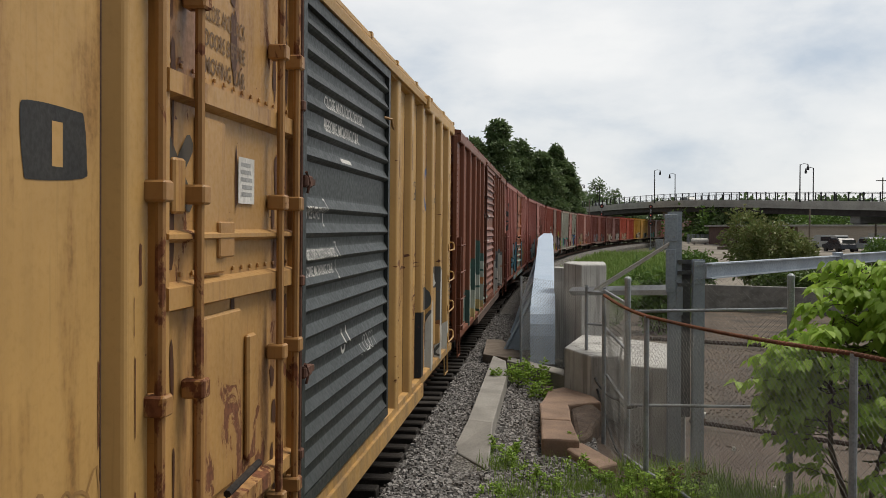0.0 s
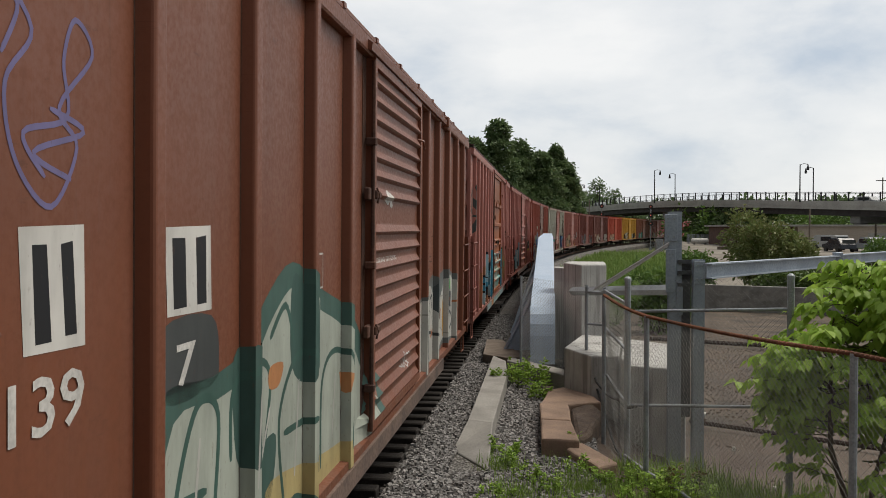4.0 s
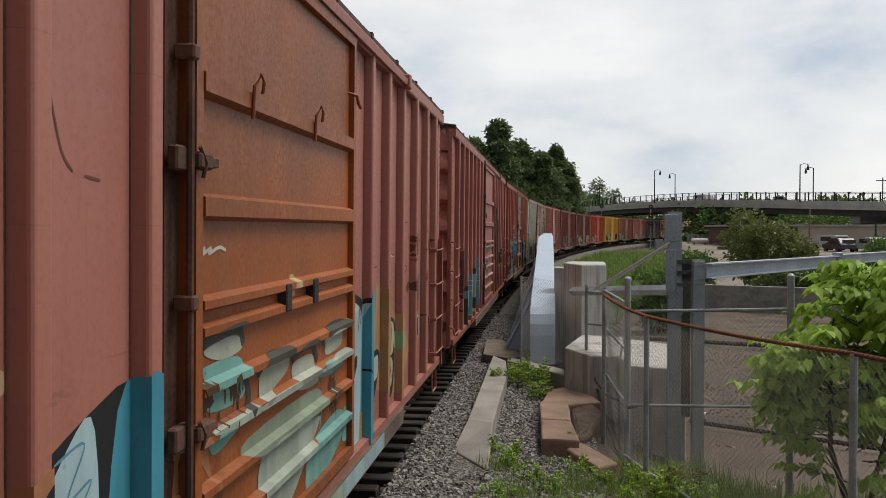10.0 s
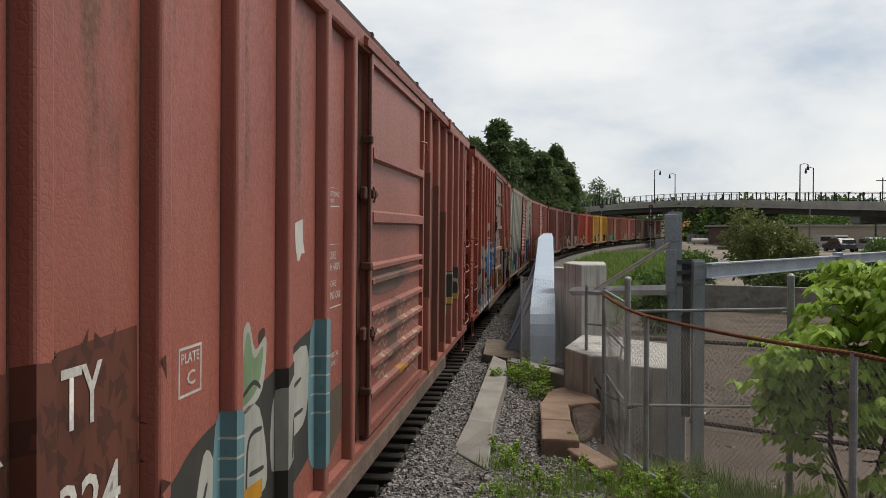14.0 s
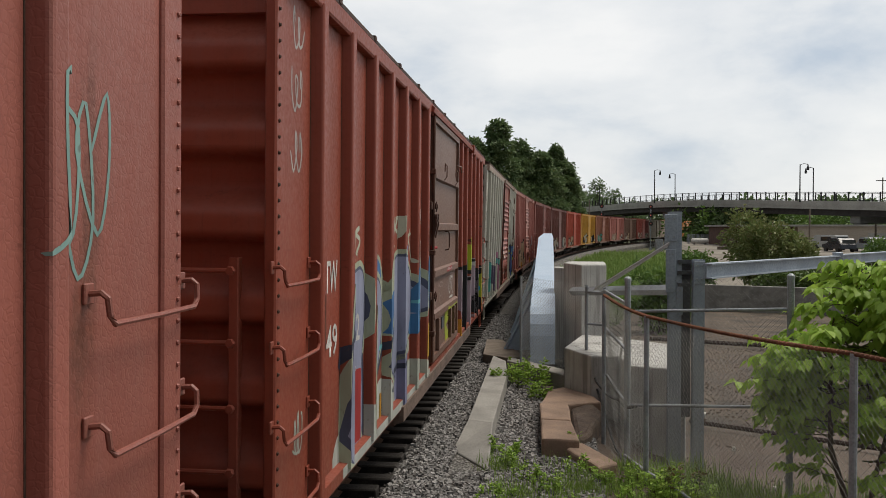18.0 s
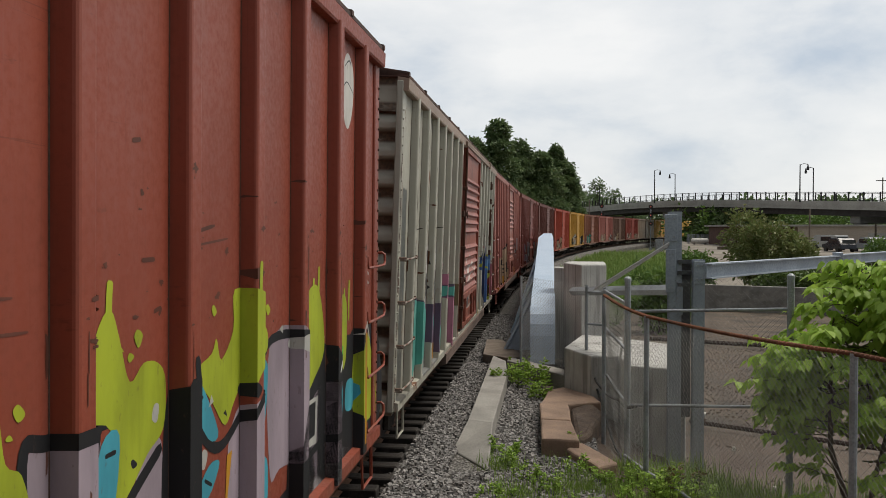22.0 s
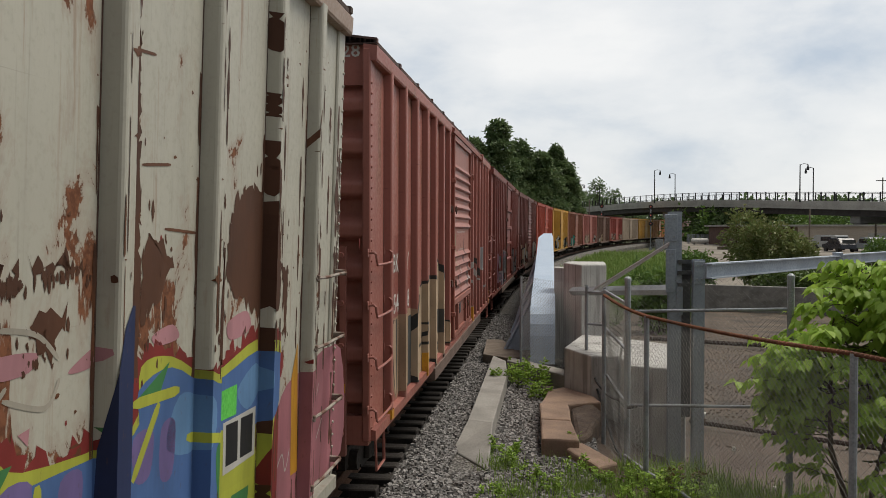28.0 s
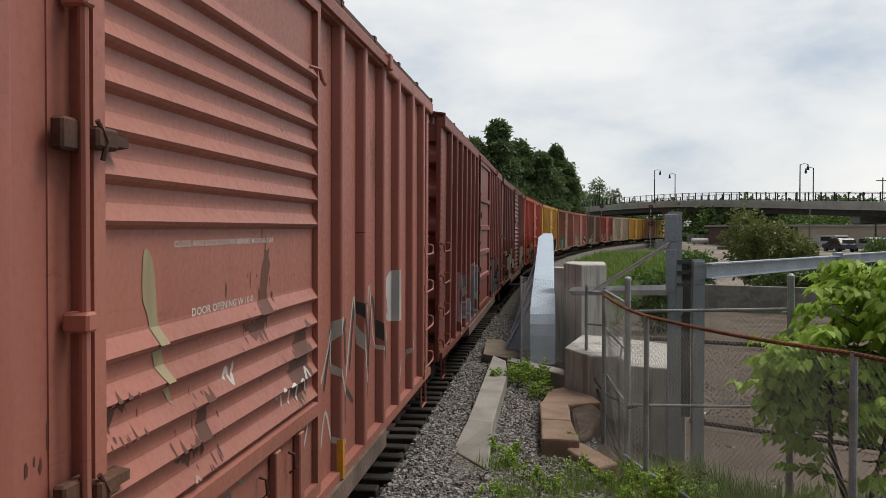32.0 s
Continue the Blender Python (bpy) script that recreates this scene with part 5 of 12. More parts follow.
    coat(car, BLACK_G, 7, ((6.07, 1.92), (6.27, 1.91), (6.26, 1.7), (6.08, 1.71)), ((6.3, 1.91), (6.51, 1.9), (6.5, 1.7), (6.31, 1.7)), smooth=False)
    coat(car, STICK, 7, ((6.41, 1.63), (6.66, 1.6), (6.65, 1.45), (6.42, 1.47)), smooth=False)
    coat(car, G_INK2, 5, ((6.08, 1.44), (6.4, 1.41), (6.4, 1.2), (6.07, 1.24)), smooth=False)
    coat(car, YELLOW, 6, ((6.11, 1.42), (6.37, 1.4), (6.36, 1.23), (6.1, 1.25)), smooth=False)
    coat(car, G_SLATE, 2, ((5.12, 1.82), (5.12, 1.99), (5.37, 2.05), (5.71, 2.05), (5.72, 1.76), (5.33, 1.79)))
    coat(car, BLACK_G, 3, ((4.72, 1.8), (5, 1.79), (5.01, 0.95), (4.73, 0.95)), smooth=False)
    coat(car, ORANGE_G, 3, ((5.01, 1.72), (5.07, 1.72), (5.06, 0.95), (5, 0.95)), smooth=False)
    sprayed(car, G_RUST, 2, 0.03, ((3.56, 2.41), (3.64, 2.43), (3.79, 2.42)), ((3.76, 2.55), (3.82, 2.57)), ((5.06, 2.34), (5.23, 2.33), (5.43, 2.12), (5.32, 2.26)), ((4.36, 2.03), (4.51, 2.02), (4.5, 1.96)), ((4.56, 2.02), (4.72, 2.03)), ((4.6, 2.52), (4.73, 2.57)))
    sprayed(car, G_RUST, 2, 0.012, ((4.29, 2.44), (4.76, 2.45)), ((4.39, 2.39), (4.76, 2.4)), ((3.34, 1.94), (3.48, 1.99), (3.62, 2.04)), ((4.05, 2), (4.36, 1.96), (4.71, 1.85)), ((4.11, 1.72), (4.36, 1.74), (4.64, 1.72)), ((4.13, 1.89), (4.27, 1.88), (4.39, 1.89)), ((5.23, 2.91), (5.29, 2.97), (5.26, 2.7), (5.2, 2.39)), ((3.41, 1.94), (3.56, 2.01)), ((5.16, 1.58), (5.42, 1.76), (5.51, 1.55), (5.33, 1.36)))
    words(car, "next", 4.16, 3.41, 0.53, 0.08, G_INK2, 3)
    words(car, "load", 4.18, 3.24, 0.51, 0.15, G_INK2, 3)
    words(car, "any", 6.19, 3.42, 0.44, 0.12, G_INK2, 3)
    words(car, "road", 6.17, 3.26, 0.52, 0.11, G_INK2, 3)
    sprayed(car, (0.42, 0.24, 0.13), 2, 0.11, ((5.18, 3.62), (5.39, 3.48), (5.62, 3.32)), ((5.67, 3.6), (5.3, 3.29)))
    sprayed(car, (0.10, 0.15, 0.30), 3, 0.1, ((5.13, 3.67), (5.39, 3.57), (5.46, 3.5), (5.41, 3.36), (5.27, 3.27), (5.13, 3.19), (5.12, 3.15)), ((5.68, 3.7), (5.53, 3.61), (5.45, 3.54)), ((5.43, 3.31), (5.55, 3.24), (5.67, 3.15)))
    sprayed(car, G_INK2, 3, 0.02, ((8.3, 1.93), (8.46, 1.93), (8.37, 1.82), (8.55, 1.85)), ((8.64, 1.93), (8.84, 1.83), (8.74, 1.78)), ((8.16, 1.78), (8.37, 1.78), (8.65, 1.68)))
    reflectors(car, 8.45, M_REFLECT)


def dark_red_car():
    p2 = car_paint("brown_red_paint", (0.16, 0.056, 0.030), 6, 0.06, fade=0.1)
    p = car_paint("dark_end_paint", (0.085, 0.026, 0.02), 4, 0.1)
    d = car_paint("brick_door_paint", (0.165, 0.058, 0.031), 5, 0.06)
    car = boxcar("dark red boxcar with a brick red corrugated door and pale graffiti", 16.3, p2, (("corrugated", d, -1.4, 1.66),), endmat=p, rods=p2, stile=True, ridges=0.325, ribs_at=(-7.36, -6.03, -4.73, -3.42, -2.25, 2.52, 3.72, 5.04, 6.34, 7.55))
    add_car(car, -42.4, 16.3)
    lettering(car, "CLOSE AND LOCK DOORS", -1.2, 2.55, 1.2, 0.05, M_WHITE)
    drape(car, [blob(-0.55, 3.2, 0.16, 0.07, random.Random(4), 0.3), blob(-0.3, 3.15, 0.08, 0.05, random.Random(5), 0.3)], M_WHITE, 0.006, "torn_paper", "torn white paper scrap")
    tag(car, 0.3, 0.9, 1.25, 1.5, 8, (0.5, 0.5, 0.48), 0.02, 7)
    chips(car, 40, 8, 1.9, 7.8, 1.6, 4.0, spray("dark_scrape", (0.07, 0.035, 0.026)), 0.008, 0.04)
    sprayed(car, (0.17, 0.15, 0.30), 2, 0.022, ((-7.25, 3.74), (-7.01, 3.55), (-7.16, 3.35), (-7.1, 3.1), (-6.89, 2.96), (-6.72, 3.18), (-6.84, 3.31), (-6.61, 3.53), (-6.73, 3.64), (-6.81, 3.48), (-6.79, 3.28), (-7.06, 3.2), (-6.93, 3.06)), ((-7.22, 3.65), (-7.09, 3.61), (-7.18, 3.44)), ((-6.9, 3.3), (-6.67, 3.24), (-7, 3.14), (-6.76, 3.06)))
    coat(car, G_WHITE2, 3, ((-7.09, 2.89), (-6.67, 2.9), (-6.66, 2.45), (-7.06, 2.46)), ((-5.96, 2.89), (-5.41, 2.9), (-5.39, 2.47), (-5.93, 2.48)), smooth=False)
    coat(car, BLACK_G, 4, ((-7.01, 2.83), (-6.92, 2.83), (-6.89, 2.49), (-6.99, 2.49)), ((-6.83, 2.83), (-6.75, 2.84), (-6.72, 2.5), (-6.8, 2.5)), ((-5.88, 2.84), (-5.73, 2.84), (-5.71, 2.51), (-5.86, 2.51)), ((-5.6, 2.84), (-5.47, 2.85), (-5.46, 2.51), (-5.58, 2.51)), smooth=False)
    coat(car, G_SLATE, 2, ((-5.99, 2.43), (-5.39, 2.44), (-5.28, 2.2), (-5.38, 2.08), (-5.98, 2.09)))
    words(car, "139", -7.15, 2.17, 0.48, 0.21, M_WHITE, 9)
    words(car, "7", -5.83, 2.14, 0.23, 0.2, M_WHITE, 9)
    coat(car, G_WHITE2, 3, ((-7.26, 1.62), (-7.19, 1.61), (-7.19, 1.56), (-7.26, 1.57)), ((-7.16, 1.61), (-7.11, 1.61), (-7.11, 1.56), (-7.16, 1.56)), ((-7.07, 1.62), (-6.88, 1.6), (-6.88, 1.53), (-7.07, 1.55)), smooth=False)
    coat(car, (0.06, 0.12, 0.10), 2, ((-7.37, 0.95), (-7.34, 1.57), (-7.07, 1.79), (-6.8, 1.8), (-6.46, 1.56), (-6.08, 1.51), (-6.01, 2.11), (-5.38, 2.12), (-4.87, 2.2), (-4.53, 2.44), (-3.92, 2.66), (-3.15, 2.43), (-2.08, 2.14), (-1.34, 1.56), (-1.16, 0.83), (-5.34, 0.95)))
    coat(car, (0.38, 0.41, 0.35), 3, ((-7.31, 0.95), (-7.26, 1.5), (-6.97, 1.71), (-6.64, 1.55), (-6.13, 1.43), (-5.86, 1.98), (-5.29, 1.99), (-4.79, 2.06), (-4.33, 2.34), (-3.86, 2.49), (-3.29, 2.3), (-2.32, 2.02), (-1.54, 1.45), (-1.42, 0.9), (-5.25, 0.66)))
    coat(car, (0.46, 0.37, 0.17), 4, ((-6.05, 1.09), (-5.52, 1.23), (-4.59, 1.06), (-4.38, 1.3), (-3.08, 1.15), (-1.71, 1.03), (-2.08, 0.85), (-4.36, 0.86), (-5.51, 0.77)))
    # dark green upright shapes: shade of the posts painted over the graffiti
    coat(car, (0.05, 0.10, 0.085), 4, ((-6.46, 1.54), (-6.13, 1.56), (-6.05, 0.95), (-6.51, 0.95)), ((-5.06, 2.17), (-4.73, 2.14), (-4.75, 1.55), (-5.01, 1.6)), ((-3.91, 2.56), (-3.54, 2.39), (-3.54, 1.82), (-3.94, 1.97)), ((-4.6, 1.53), (-4.28, 1.57), (-4.38, 1.2), (-4.67, 1.17)))
    sprayed(car, (0.05, 0.11, 0.09), 5, 0.05, ((-7.21, 1.29), (-7.17, 1.46), (-6.86, 1.48), (-6.63, 1.32), (-6.8, 1.2), (-7.11, 1.29)), ((-5.96, 1.22), (-5.78, 1.73), (-5.55, 2.02), (-5.29, 1.9), (-5.36, 1.32)), ((-5.1, 1.61), (-5.06, 2), (-4.63, 2.09), (-4.4, 1.92), (-4.6, 1.34)), ((-4.09, 1.04), (-4.21, 1.66), (-3.81, 2.01), (-3.46, 1.86), (-3.51, 1.13)), ((-3.14, 1.05), (-3.11, 1.71), (-2.75, 1.9), (-2.31, 1.73), (-2.37, 1.02)), ((-4.41, 2.2), (-4.08, 2.38), (-3.89, 2.12)))
    sprayed(car, (0.05, 0.11, 0.09), 5, 0.05, ((-5.88, 1.59), (-5.45, 1.55)), ((-4.11, 1.54), (-3.5, 1.52)), ((-5.52, 0.94), (-5.08, 0.99), (-5.25, 0.74)), ((-4.36, 0.91), (-3.85, 1.04), (-3.36, 0.83)))
    sprayed(car, G_WHITE, 6, 0.03, ((-6.96, 1.28), (-6.86, 1.44)), ((-5.65, 1.22), (-5.54, 1.84)), ((-4.88, 1.4), (-4.82, 1.96)), ((-3.85, 1.19), (-3.75, 1.84)), ((-2.78, 1.21), (-2.68, 1.71)), ((-7.12, 1.39), (-7.02, 1.47)), ((-4.6, 1.43), (-4.4, 1.78)))
    coat(car, (0.45, 0.2, 0.08), 6, ((-4.41, 2.02), (-4.13, 2.01), (-4.22, 1.88), (-4.42, 1.89)), ((-2.54, 1.7), (-2.3, 1.65), (-2.47, 1.51)), ((-5.53, 1.44), (-5.33, 1.43), (-5.39, 1.33)))
    coat(car, G_WHITE2, 3, ((-2.28, 3.2), (-2.1, 3.21), (-2.09, 3.1), (-2.27, 3.09)), smooth=False)
    coat(car, G_WHITE2, 3, ((-2.27, 3.01), (-2.09, 3.02), (-2.08, 2.91), (-2.26, 2.9)), smooth=False)
    coat(car, G_WHITE2, 3, ((-2.26, 2.82), (-2.08, 2.82), (-2.07, 2.71), (-2.25, 2.7)), smooth=False)
    coat(car, G_WHITE2, 3, ((-2.25, 2.63), (-2.07, 2.63), (-2.06, 2.52), (-2.24, 2.51)), smooth=False)
    coat(car, G_WHITE2, 3, ((-2.24, 2.43), (-2.06, 2.43), (-2.05, 2.32), (-2.23, 2.32)), smooth=False)
    outline(car, -3.32, -3.1, 2.43, 2.7, M_WHITE, 4)
    coat(car, (0.14, 0.155, 0.15), 2, ((1.69, 1.88), (1.93, 1.88), (2.37, 1.96), (2.63, 1.99), (2.89, 2.09), (3.4, 2.2), (3.61, 2.11), (3.96, 2.13), (4.87, 2.22), (5.22, 2.23), (6.02, 2.11), (6.62, 2.01), (6.79, 2.19), (6.92, 1.13), (6.54, 0.88), (4.91, 1.01), (4.04, 0.95), (1.69, 0.95)))
    coat(car, G_WHITE, 3, ((1.69, 0.95), (1.71, 1.81), (1.98, 1.84), (2.37, 1.91), (2.66, 1.98), (3.16, 2.05), (3.56, 1.88), (3.96, 1.9), (4.15, 1.99), (4.29, 1.79), (4.65, 1.92), (4.88, 2.09), (5.22, 1.97), (5.8, 2.08), (6.4, 1.88), (6.69, 1.99), (6.72, 1.37), (6.41, 0.97), (4.91, 1.1), (4.31, 1.03), (3.8, 0.95)))
    # the posts' shade, painted as dark grey shapes
    coat(car, (0.07, 0.085, 0.085), 4, ((3.52, 2.1), (3.9, 2.13), (3.91, 1.54), (3.53, 1.57)), ((4.88, 2.16), (5.15, 2.19), (5.13, 1.48), (4.86, 1.49)), ((2.42, 1.93), (2.63, 1.97), (2.59, 0.95), (2.41, 0.95)))
    sprayed(car, (0.42, 0.15, 0.06), 5, 0.035, ((2.78, 1.78), (2.9, 1.65), (2.84, 1.52), (2.99, 1.49), (2.95, 1.64)), ((3.31, 1.47), (3.22, 1.29), (3.42, 1.39), (3.36, 1.3)), ((4.27, 1.38), (4.43, 1.6), (4.56, 1.38)), ((3.97, 1.49), (4.1, 1.53), (4.04, 1.33)), ((4.89, 1.69), (5.05, 1.79), (5.15, 1.6)), ((6.04, 1.59), (6.31, 1.59), (6.23, 1.41)))
    sprayed(car, (0.05, 0.055, 0.055), 5, 0.045, ((5.07, 1.23), (5.31, 1.44), (5.83, 1.43), (6.05, 1.25), (5.55, 1.12)), ((2.99, 1.39), (3.36, 1.34), (3.8, 1.23)), ((4.09, 1.68), (4.29, 1.79), (4.24, 1.5)), ((3.16, 1.86), (3.35, 1.89), (3.31, 1.71)), ((6.37, 1.88), (6.56, 1.6), (6.42, 1.43)))
    sprayed(car, (0.30, 0.29, 0.26), 5, 0.02, ((2.77, 1.94), (2.9, 1.8), (3.16, 1.8)), ((2.82, 1.67), (3.16, 1.68), (3.46, 1.48)), ((4.04, 1.33), (4.44, 1.3), (4.91, 1.15)), ((1.76, 1.74), (2.04, 1.73), (2.37, 1.7)), ((4.15, 1.81), (4.73, 1.8)))
    coat(car, ORANGE_G, 5, ((4.68, 1.68), (4.79, 1.67), (4.78, 1.18), (4.68, 1.2)))
    coat(car, G_WHITE, 6, ((5.34, 1.85), (5.96, 1.82), (5.93, 1.47), (5.31, 1.52)), smooth=False)
    coat(car, BLACK_G, 7, ((5.4, 1.82), (5.63, 1.81), (5.62, 1.54), (5.37, 1.56)), ((5.69, 1.8), (5.9, 1.79), (5.87, 1.52), (5.66, 1.54)), smooth=False)
    coat(car, STICK, 7, ((5.54, 2.01), (5.83, 2), (5.81, 1.83), (5.55, 1.83)), smooth=False)
    sprayed(car, (0.08, 0.035, 0.022), 2, 0.014, ((2, 2.94), (2.02, 2.82)), ((2.13, 2.86), (2.25, 2.88), (2.22, 2.79), (2.15, 2.81)), ((2.04, 2.58), (2.1, 2.49), (2.26, 2.46), (2.07, 2.4), (1.97, 2.38)), ((2.73, 2.48), (3.26, 2.47)), ((2.89, 2.41), (3.3, 2.4)), ((2.11, 2.46), (2.23, 2.42), (2.17, 2.38)), ((3.24, 2.77), (3.44, 2.77)), ((3.97, 2.98), (4.05, 3.02), (4, 2.92)))
    coat(car, G_WHITE2, 3, ((6.84, 2.15), (7.04, 2.15), (7.04, 2.11), (6.85, 2.11)), smooth=False)
    coat(car, G_WHITE2, 3, ((6.85, 2.07), (7.04, 2.07), (7.04, 2.03), (6.85, 2.03)), smooth=False)
    coat(car, G_WHITE2, 3, ((6.85, 1.99), (7.04, 1.99), (7.05, 1.95), (6.85, 1.96)), smooth=False)
    coat(car, G_WHITE2, 3, ((6.86, 1.91), (7.05, 1.91), (7.05, 1.87), (6.86, 1.88)), smooth=False)
    reflectors(car, 8.15, M_REFLECT)


def orange_door_car():
    p = car_paint("faded_red_paint", PINK_RED, 7, 0.05, patches=((-7.25, -5.55, 0.9, 2.66, (0.175, 0.05, 0.032)),), fade=0.08, stains=((5.0, 7.8, 2.5, 3.4, (0.30, 0.13, 0.06)),))
    d = car_paint("orange_door_paint", ORANGE_DOOR, 8, 0.24, fade=0.3, stains=((-1.3, 2.0, 1.0, 2.3, (0.10, 0.045, 0.02)), (-1.3, 2.0, 2.3, 4.2, (0.33, 0.10, 0.025))))
    roof = grainy("dark_roof", (0.05, 0.04, 0.035), (0.09, 0.05, 0.04), 1.5, 20, 0.8)
    car = boxcar("faded red boxcar with an orange panel door and blue-white graffiti", 16.4, p, (("panel", d, -1.3, 2.15),), roofmat=roof, stile=True, rods=M_RODRED, ribs_at=(-7.34, -6.37, -5.39, -4.41, -3.47, -2.55, -1.69, 2.99, 3.88, 4.79, 5.81, 6.77, 7.67))
    add_car(car, -24.6, 16.4)
    end_number(car, "374", SIDE - 0.1 - 0.276, 4.52, 0.276, 0.125, M_WHITE)
    for y0, y1, c in ((-3.85, -2.3, (0.30, 0.40, 0.41)), (-2.28, -1.4, (0.42, 0.20, 0.08)), (-1.38, 0.5, (0.28, 0.40, 0.40)), (0.52, 1.6, (0.30, 0.34, 0.26)), (1.62, 3.4, (0.28, 0.38, 0.40))):
        bm = bmesh.new()
        box(bm, SIDE + 0.098, SIDE + 0.102, y0, y1, SILL - 0.11, SILL + 0.04)
        part("sprayed_sill", bm, spray("sprayed_fill", c), car)
    for y in (-0.55, 0.75):
        bm = bmesh.new()
        y -= EXT / 2
        tube(bm, [(SIDE + 0.11, y, 3.48), (SIDE + 0.12, y, 3.66), (SIDE + 0.15, y + 0.02, 3.72), (SIDE + 0.16, y + 0.04, 3.68), (SIDE + 0.15, y + 0.045, 3.62)], 0.011, 6)
        part("door_hook", bm, d, car, "rusty hook on the door rail")
    for y in (0.1, 0.75):
        bm = bmesh.new()
        box(bm, SIDE + 0.05, SIDE + 0.115, y - EXT / 2, y - EXT / 2 + 0.12, 2.37, 2.54, 0.008)
        part("door_bracket", bm, M_UNDER, car)
    rng = random.Random(36)
    drape(car, stroke([(-2.6, 3.35), (-2.52, 3.15), (-2.44, 3.08)], 0.012, 4) + stroke([(-2.36, 3.07), (-2.24, 3.06)], 0.012, 4), spray("dark_scrape", (0.14, 0.05, 0.03)), 0.004, "scratch")
    small_print(car, 6.9, 7.3, 1.4, 2.0, 9, paint_of((0.36, 0.2, 0.17)), 5)
    chips(car, 60, 9, 2.2, 8.0, 1.4, 4.0, spray("dark_scrape", (0.14, 0.05, 0.03)), 0.008, 0.05)
    chips(car, 14, 10, 2.3, 6.0, 1.8, 2.8, spray("orange_rust", (0.32, 0.10, 0.035)), 0.02, 0.08)
    sprayed(car, (0.055, 0.065, 0.06), 2, 0.045, ((-8.17, 3.77), (-8.2, 3.2), (-8.02, 2.74), (-7.85, 3.22), (-7.95, 3.75)), ((-7.72, 3.87), (-7.77, 3.39), (-7.61, 2.76), (-7.51, 3.28), (-7.54, 3.86)), ((-7.93, 3.53), (-7.64, 3.7), (-7.44, 2.83)), ((-8.14, 3.11), (-7.83, 3.29), (-7.53, 3.14)), ((-7.43, 3.84), (-7.47, 3.42)))
    sprayed(car, G_CREAM, 2, 0.014, ((-8.18, 2.02), (-8.08, 2.13), (-8.13, 1.92), (-7.96, 2.07), (-7.99, 1.86), (-7.81, 2.02), (-7.85, 1.8), (-7.69, 1.93)), ((-8.2, 1.87), (-7.66, 1.82)))
    sprayed(car, (0.07, 0.085, 0.08), 2, 0.03, ((-6.9, 3.12), (-7.01, 3.15), (-6.9, 3.04), (-7.02, 3.06)), ((-6.95, 2.99), (-6.84, 2.95), (-6.97, 2.92), (-6.87, 3.01)), ((-6.93, 2.86), (-6.77, 2.77), (-6.75, 2.85), (-6.83, 2.92), (-6.93, 2.86)))
    words(car, "BK", -7.23, 2.27, 0.49, 0.245, M_WHITE, 9)
    words(car, "TY", -6.25, 2.335, 0.46, 0.245, M_WHITE, 9)
    words(car, "152", -7.24, 1.83, 0.5, 0.245, M_WHITE, 9)
    words(car, "374", -6.33, 1.865, 0.53, 0.24, M_WHITE, 9)
    outline(car, -4.26, -3.99, 2.23, 2.4, M_WHITE, 3)
    words(car, "PLATE", -4.23, 2.31, 0.21, 0.05, M_WHITE, 4)
    words(car, "C", -4.17, 2.24, 0.09, 0.05, M_WHITE, 4)
    sprayed(car, G_CREAM, 3, 0.012, ((-6.32, 1.75), (-6.21, 1.84), (-6.27, 1.75), (-6.12, 1.82)), ((-6.3, 1.73), (-6.21, 1.78), (-6.04, 1.71), (-5.86, 1.74)), ((-6.35, 1.72), (-6.24, 1.75), (-6.02, 1.73)))
    coat(car, (0.36, 0.16, 0.075), 1, ((-5.75, 0.95), (-5.71, 1.72), (-5.37, 1.8), (-4.87, 1.79), (-4.44, 2.02), (-3.95, 2.21), (-3.35, 2.26), (-3, 2.02), (-2.42, 2.13), (-1.86, 2.03), (-1.2, 1.8), (-1.3, 0.91), (-3.14, 0.81), (-3.91, 0.95)))
    coat(car, (0.48, 0.33, 0.20), 2, ((-5.39, 1.81), (-5.34, 1.92), (-5.24, 1.9), (-5.19, 1.77), (-5.29, 1.74)), ((-3.45, 2.35), (-3.35, 2.35), (-3.35, 2.28), (-3.45, 2.28)), ((-2.87, 2.43), (-2.79, 2.43), (-2.79, 2.36), (-2.87, 2.36)), ((-5.07, 2.17), (-5.03, 2.17), (-5.03, 2.13)))
    coat(car, BLACK_G, 4, ((-5.18, 0.95), (-5.06, 1.58), (-4.82, 1.68), (-4.55, 1.7), (-4.42, 1.87), (-4.21, 2.2), (-3.81, 2.27), (-3.43, 2.2), (-3.11, 1.99), (-3.13, 1.65), (-3.29, 1.42), (-3.52, 1.35), (-3.75, 1.05), (-4.05, 1.06), (-4.42, 0.95)))
    coat(car, (0.34, 0.48, 0.52), 5, ((-5.05, 0.95), (-4.98, 1.46), (-4.86, 1.53), (-4.8, 1.31), (-4.59, 1.23), (-4.52, 1.41), (-4.53, 1.62), (-4.26, 1.85), (-4.08, 2.15), (-3.78, 2.21), (-3.47, 2.11), (-3.32, 1.93), (-3.4, 1.66), (-3.67, 1.58), (-3.33, 1.45), (-3.73, 1.44), (-3.92, 1.26), (-4.05, 1.15), (-4.37, 1.13), (-4.54, 0.95)))
    coat(car, (0.45, 0.50, 0.49), 6, ((-4.05, 2.11), (-3.86, 2.17), (-3.89, 1.78), (-4.09, 1.52), (-4.27, 1.63)), ((-5.01, 1.32), (-4.94, 1.43), (-4.86, 1.39), (-4.88, 1.25)))
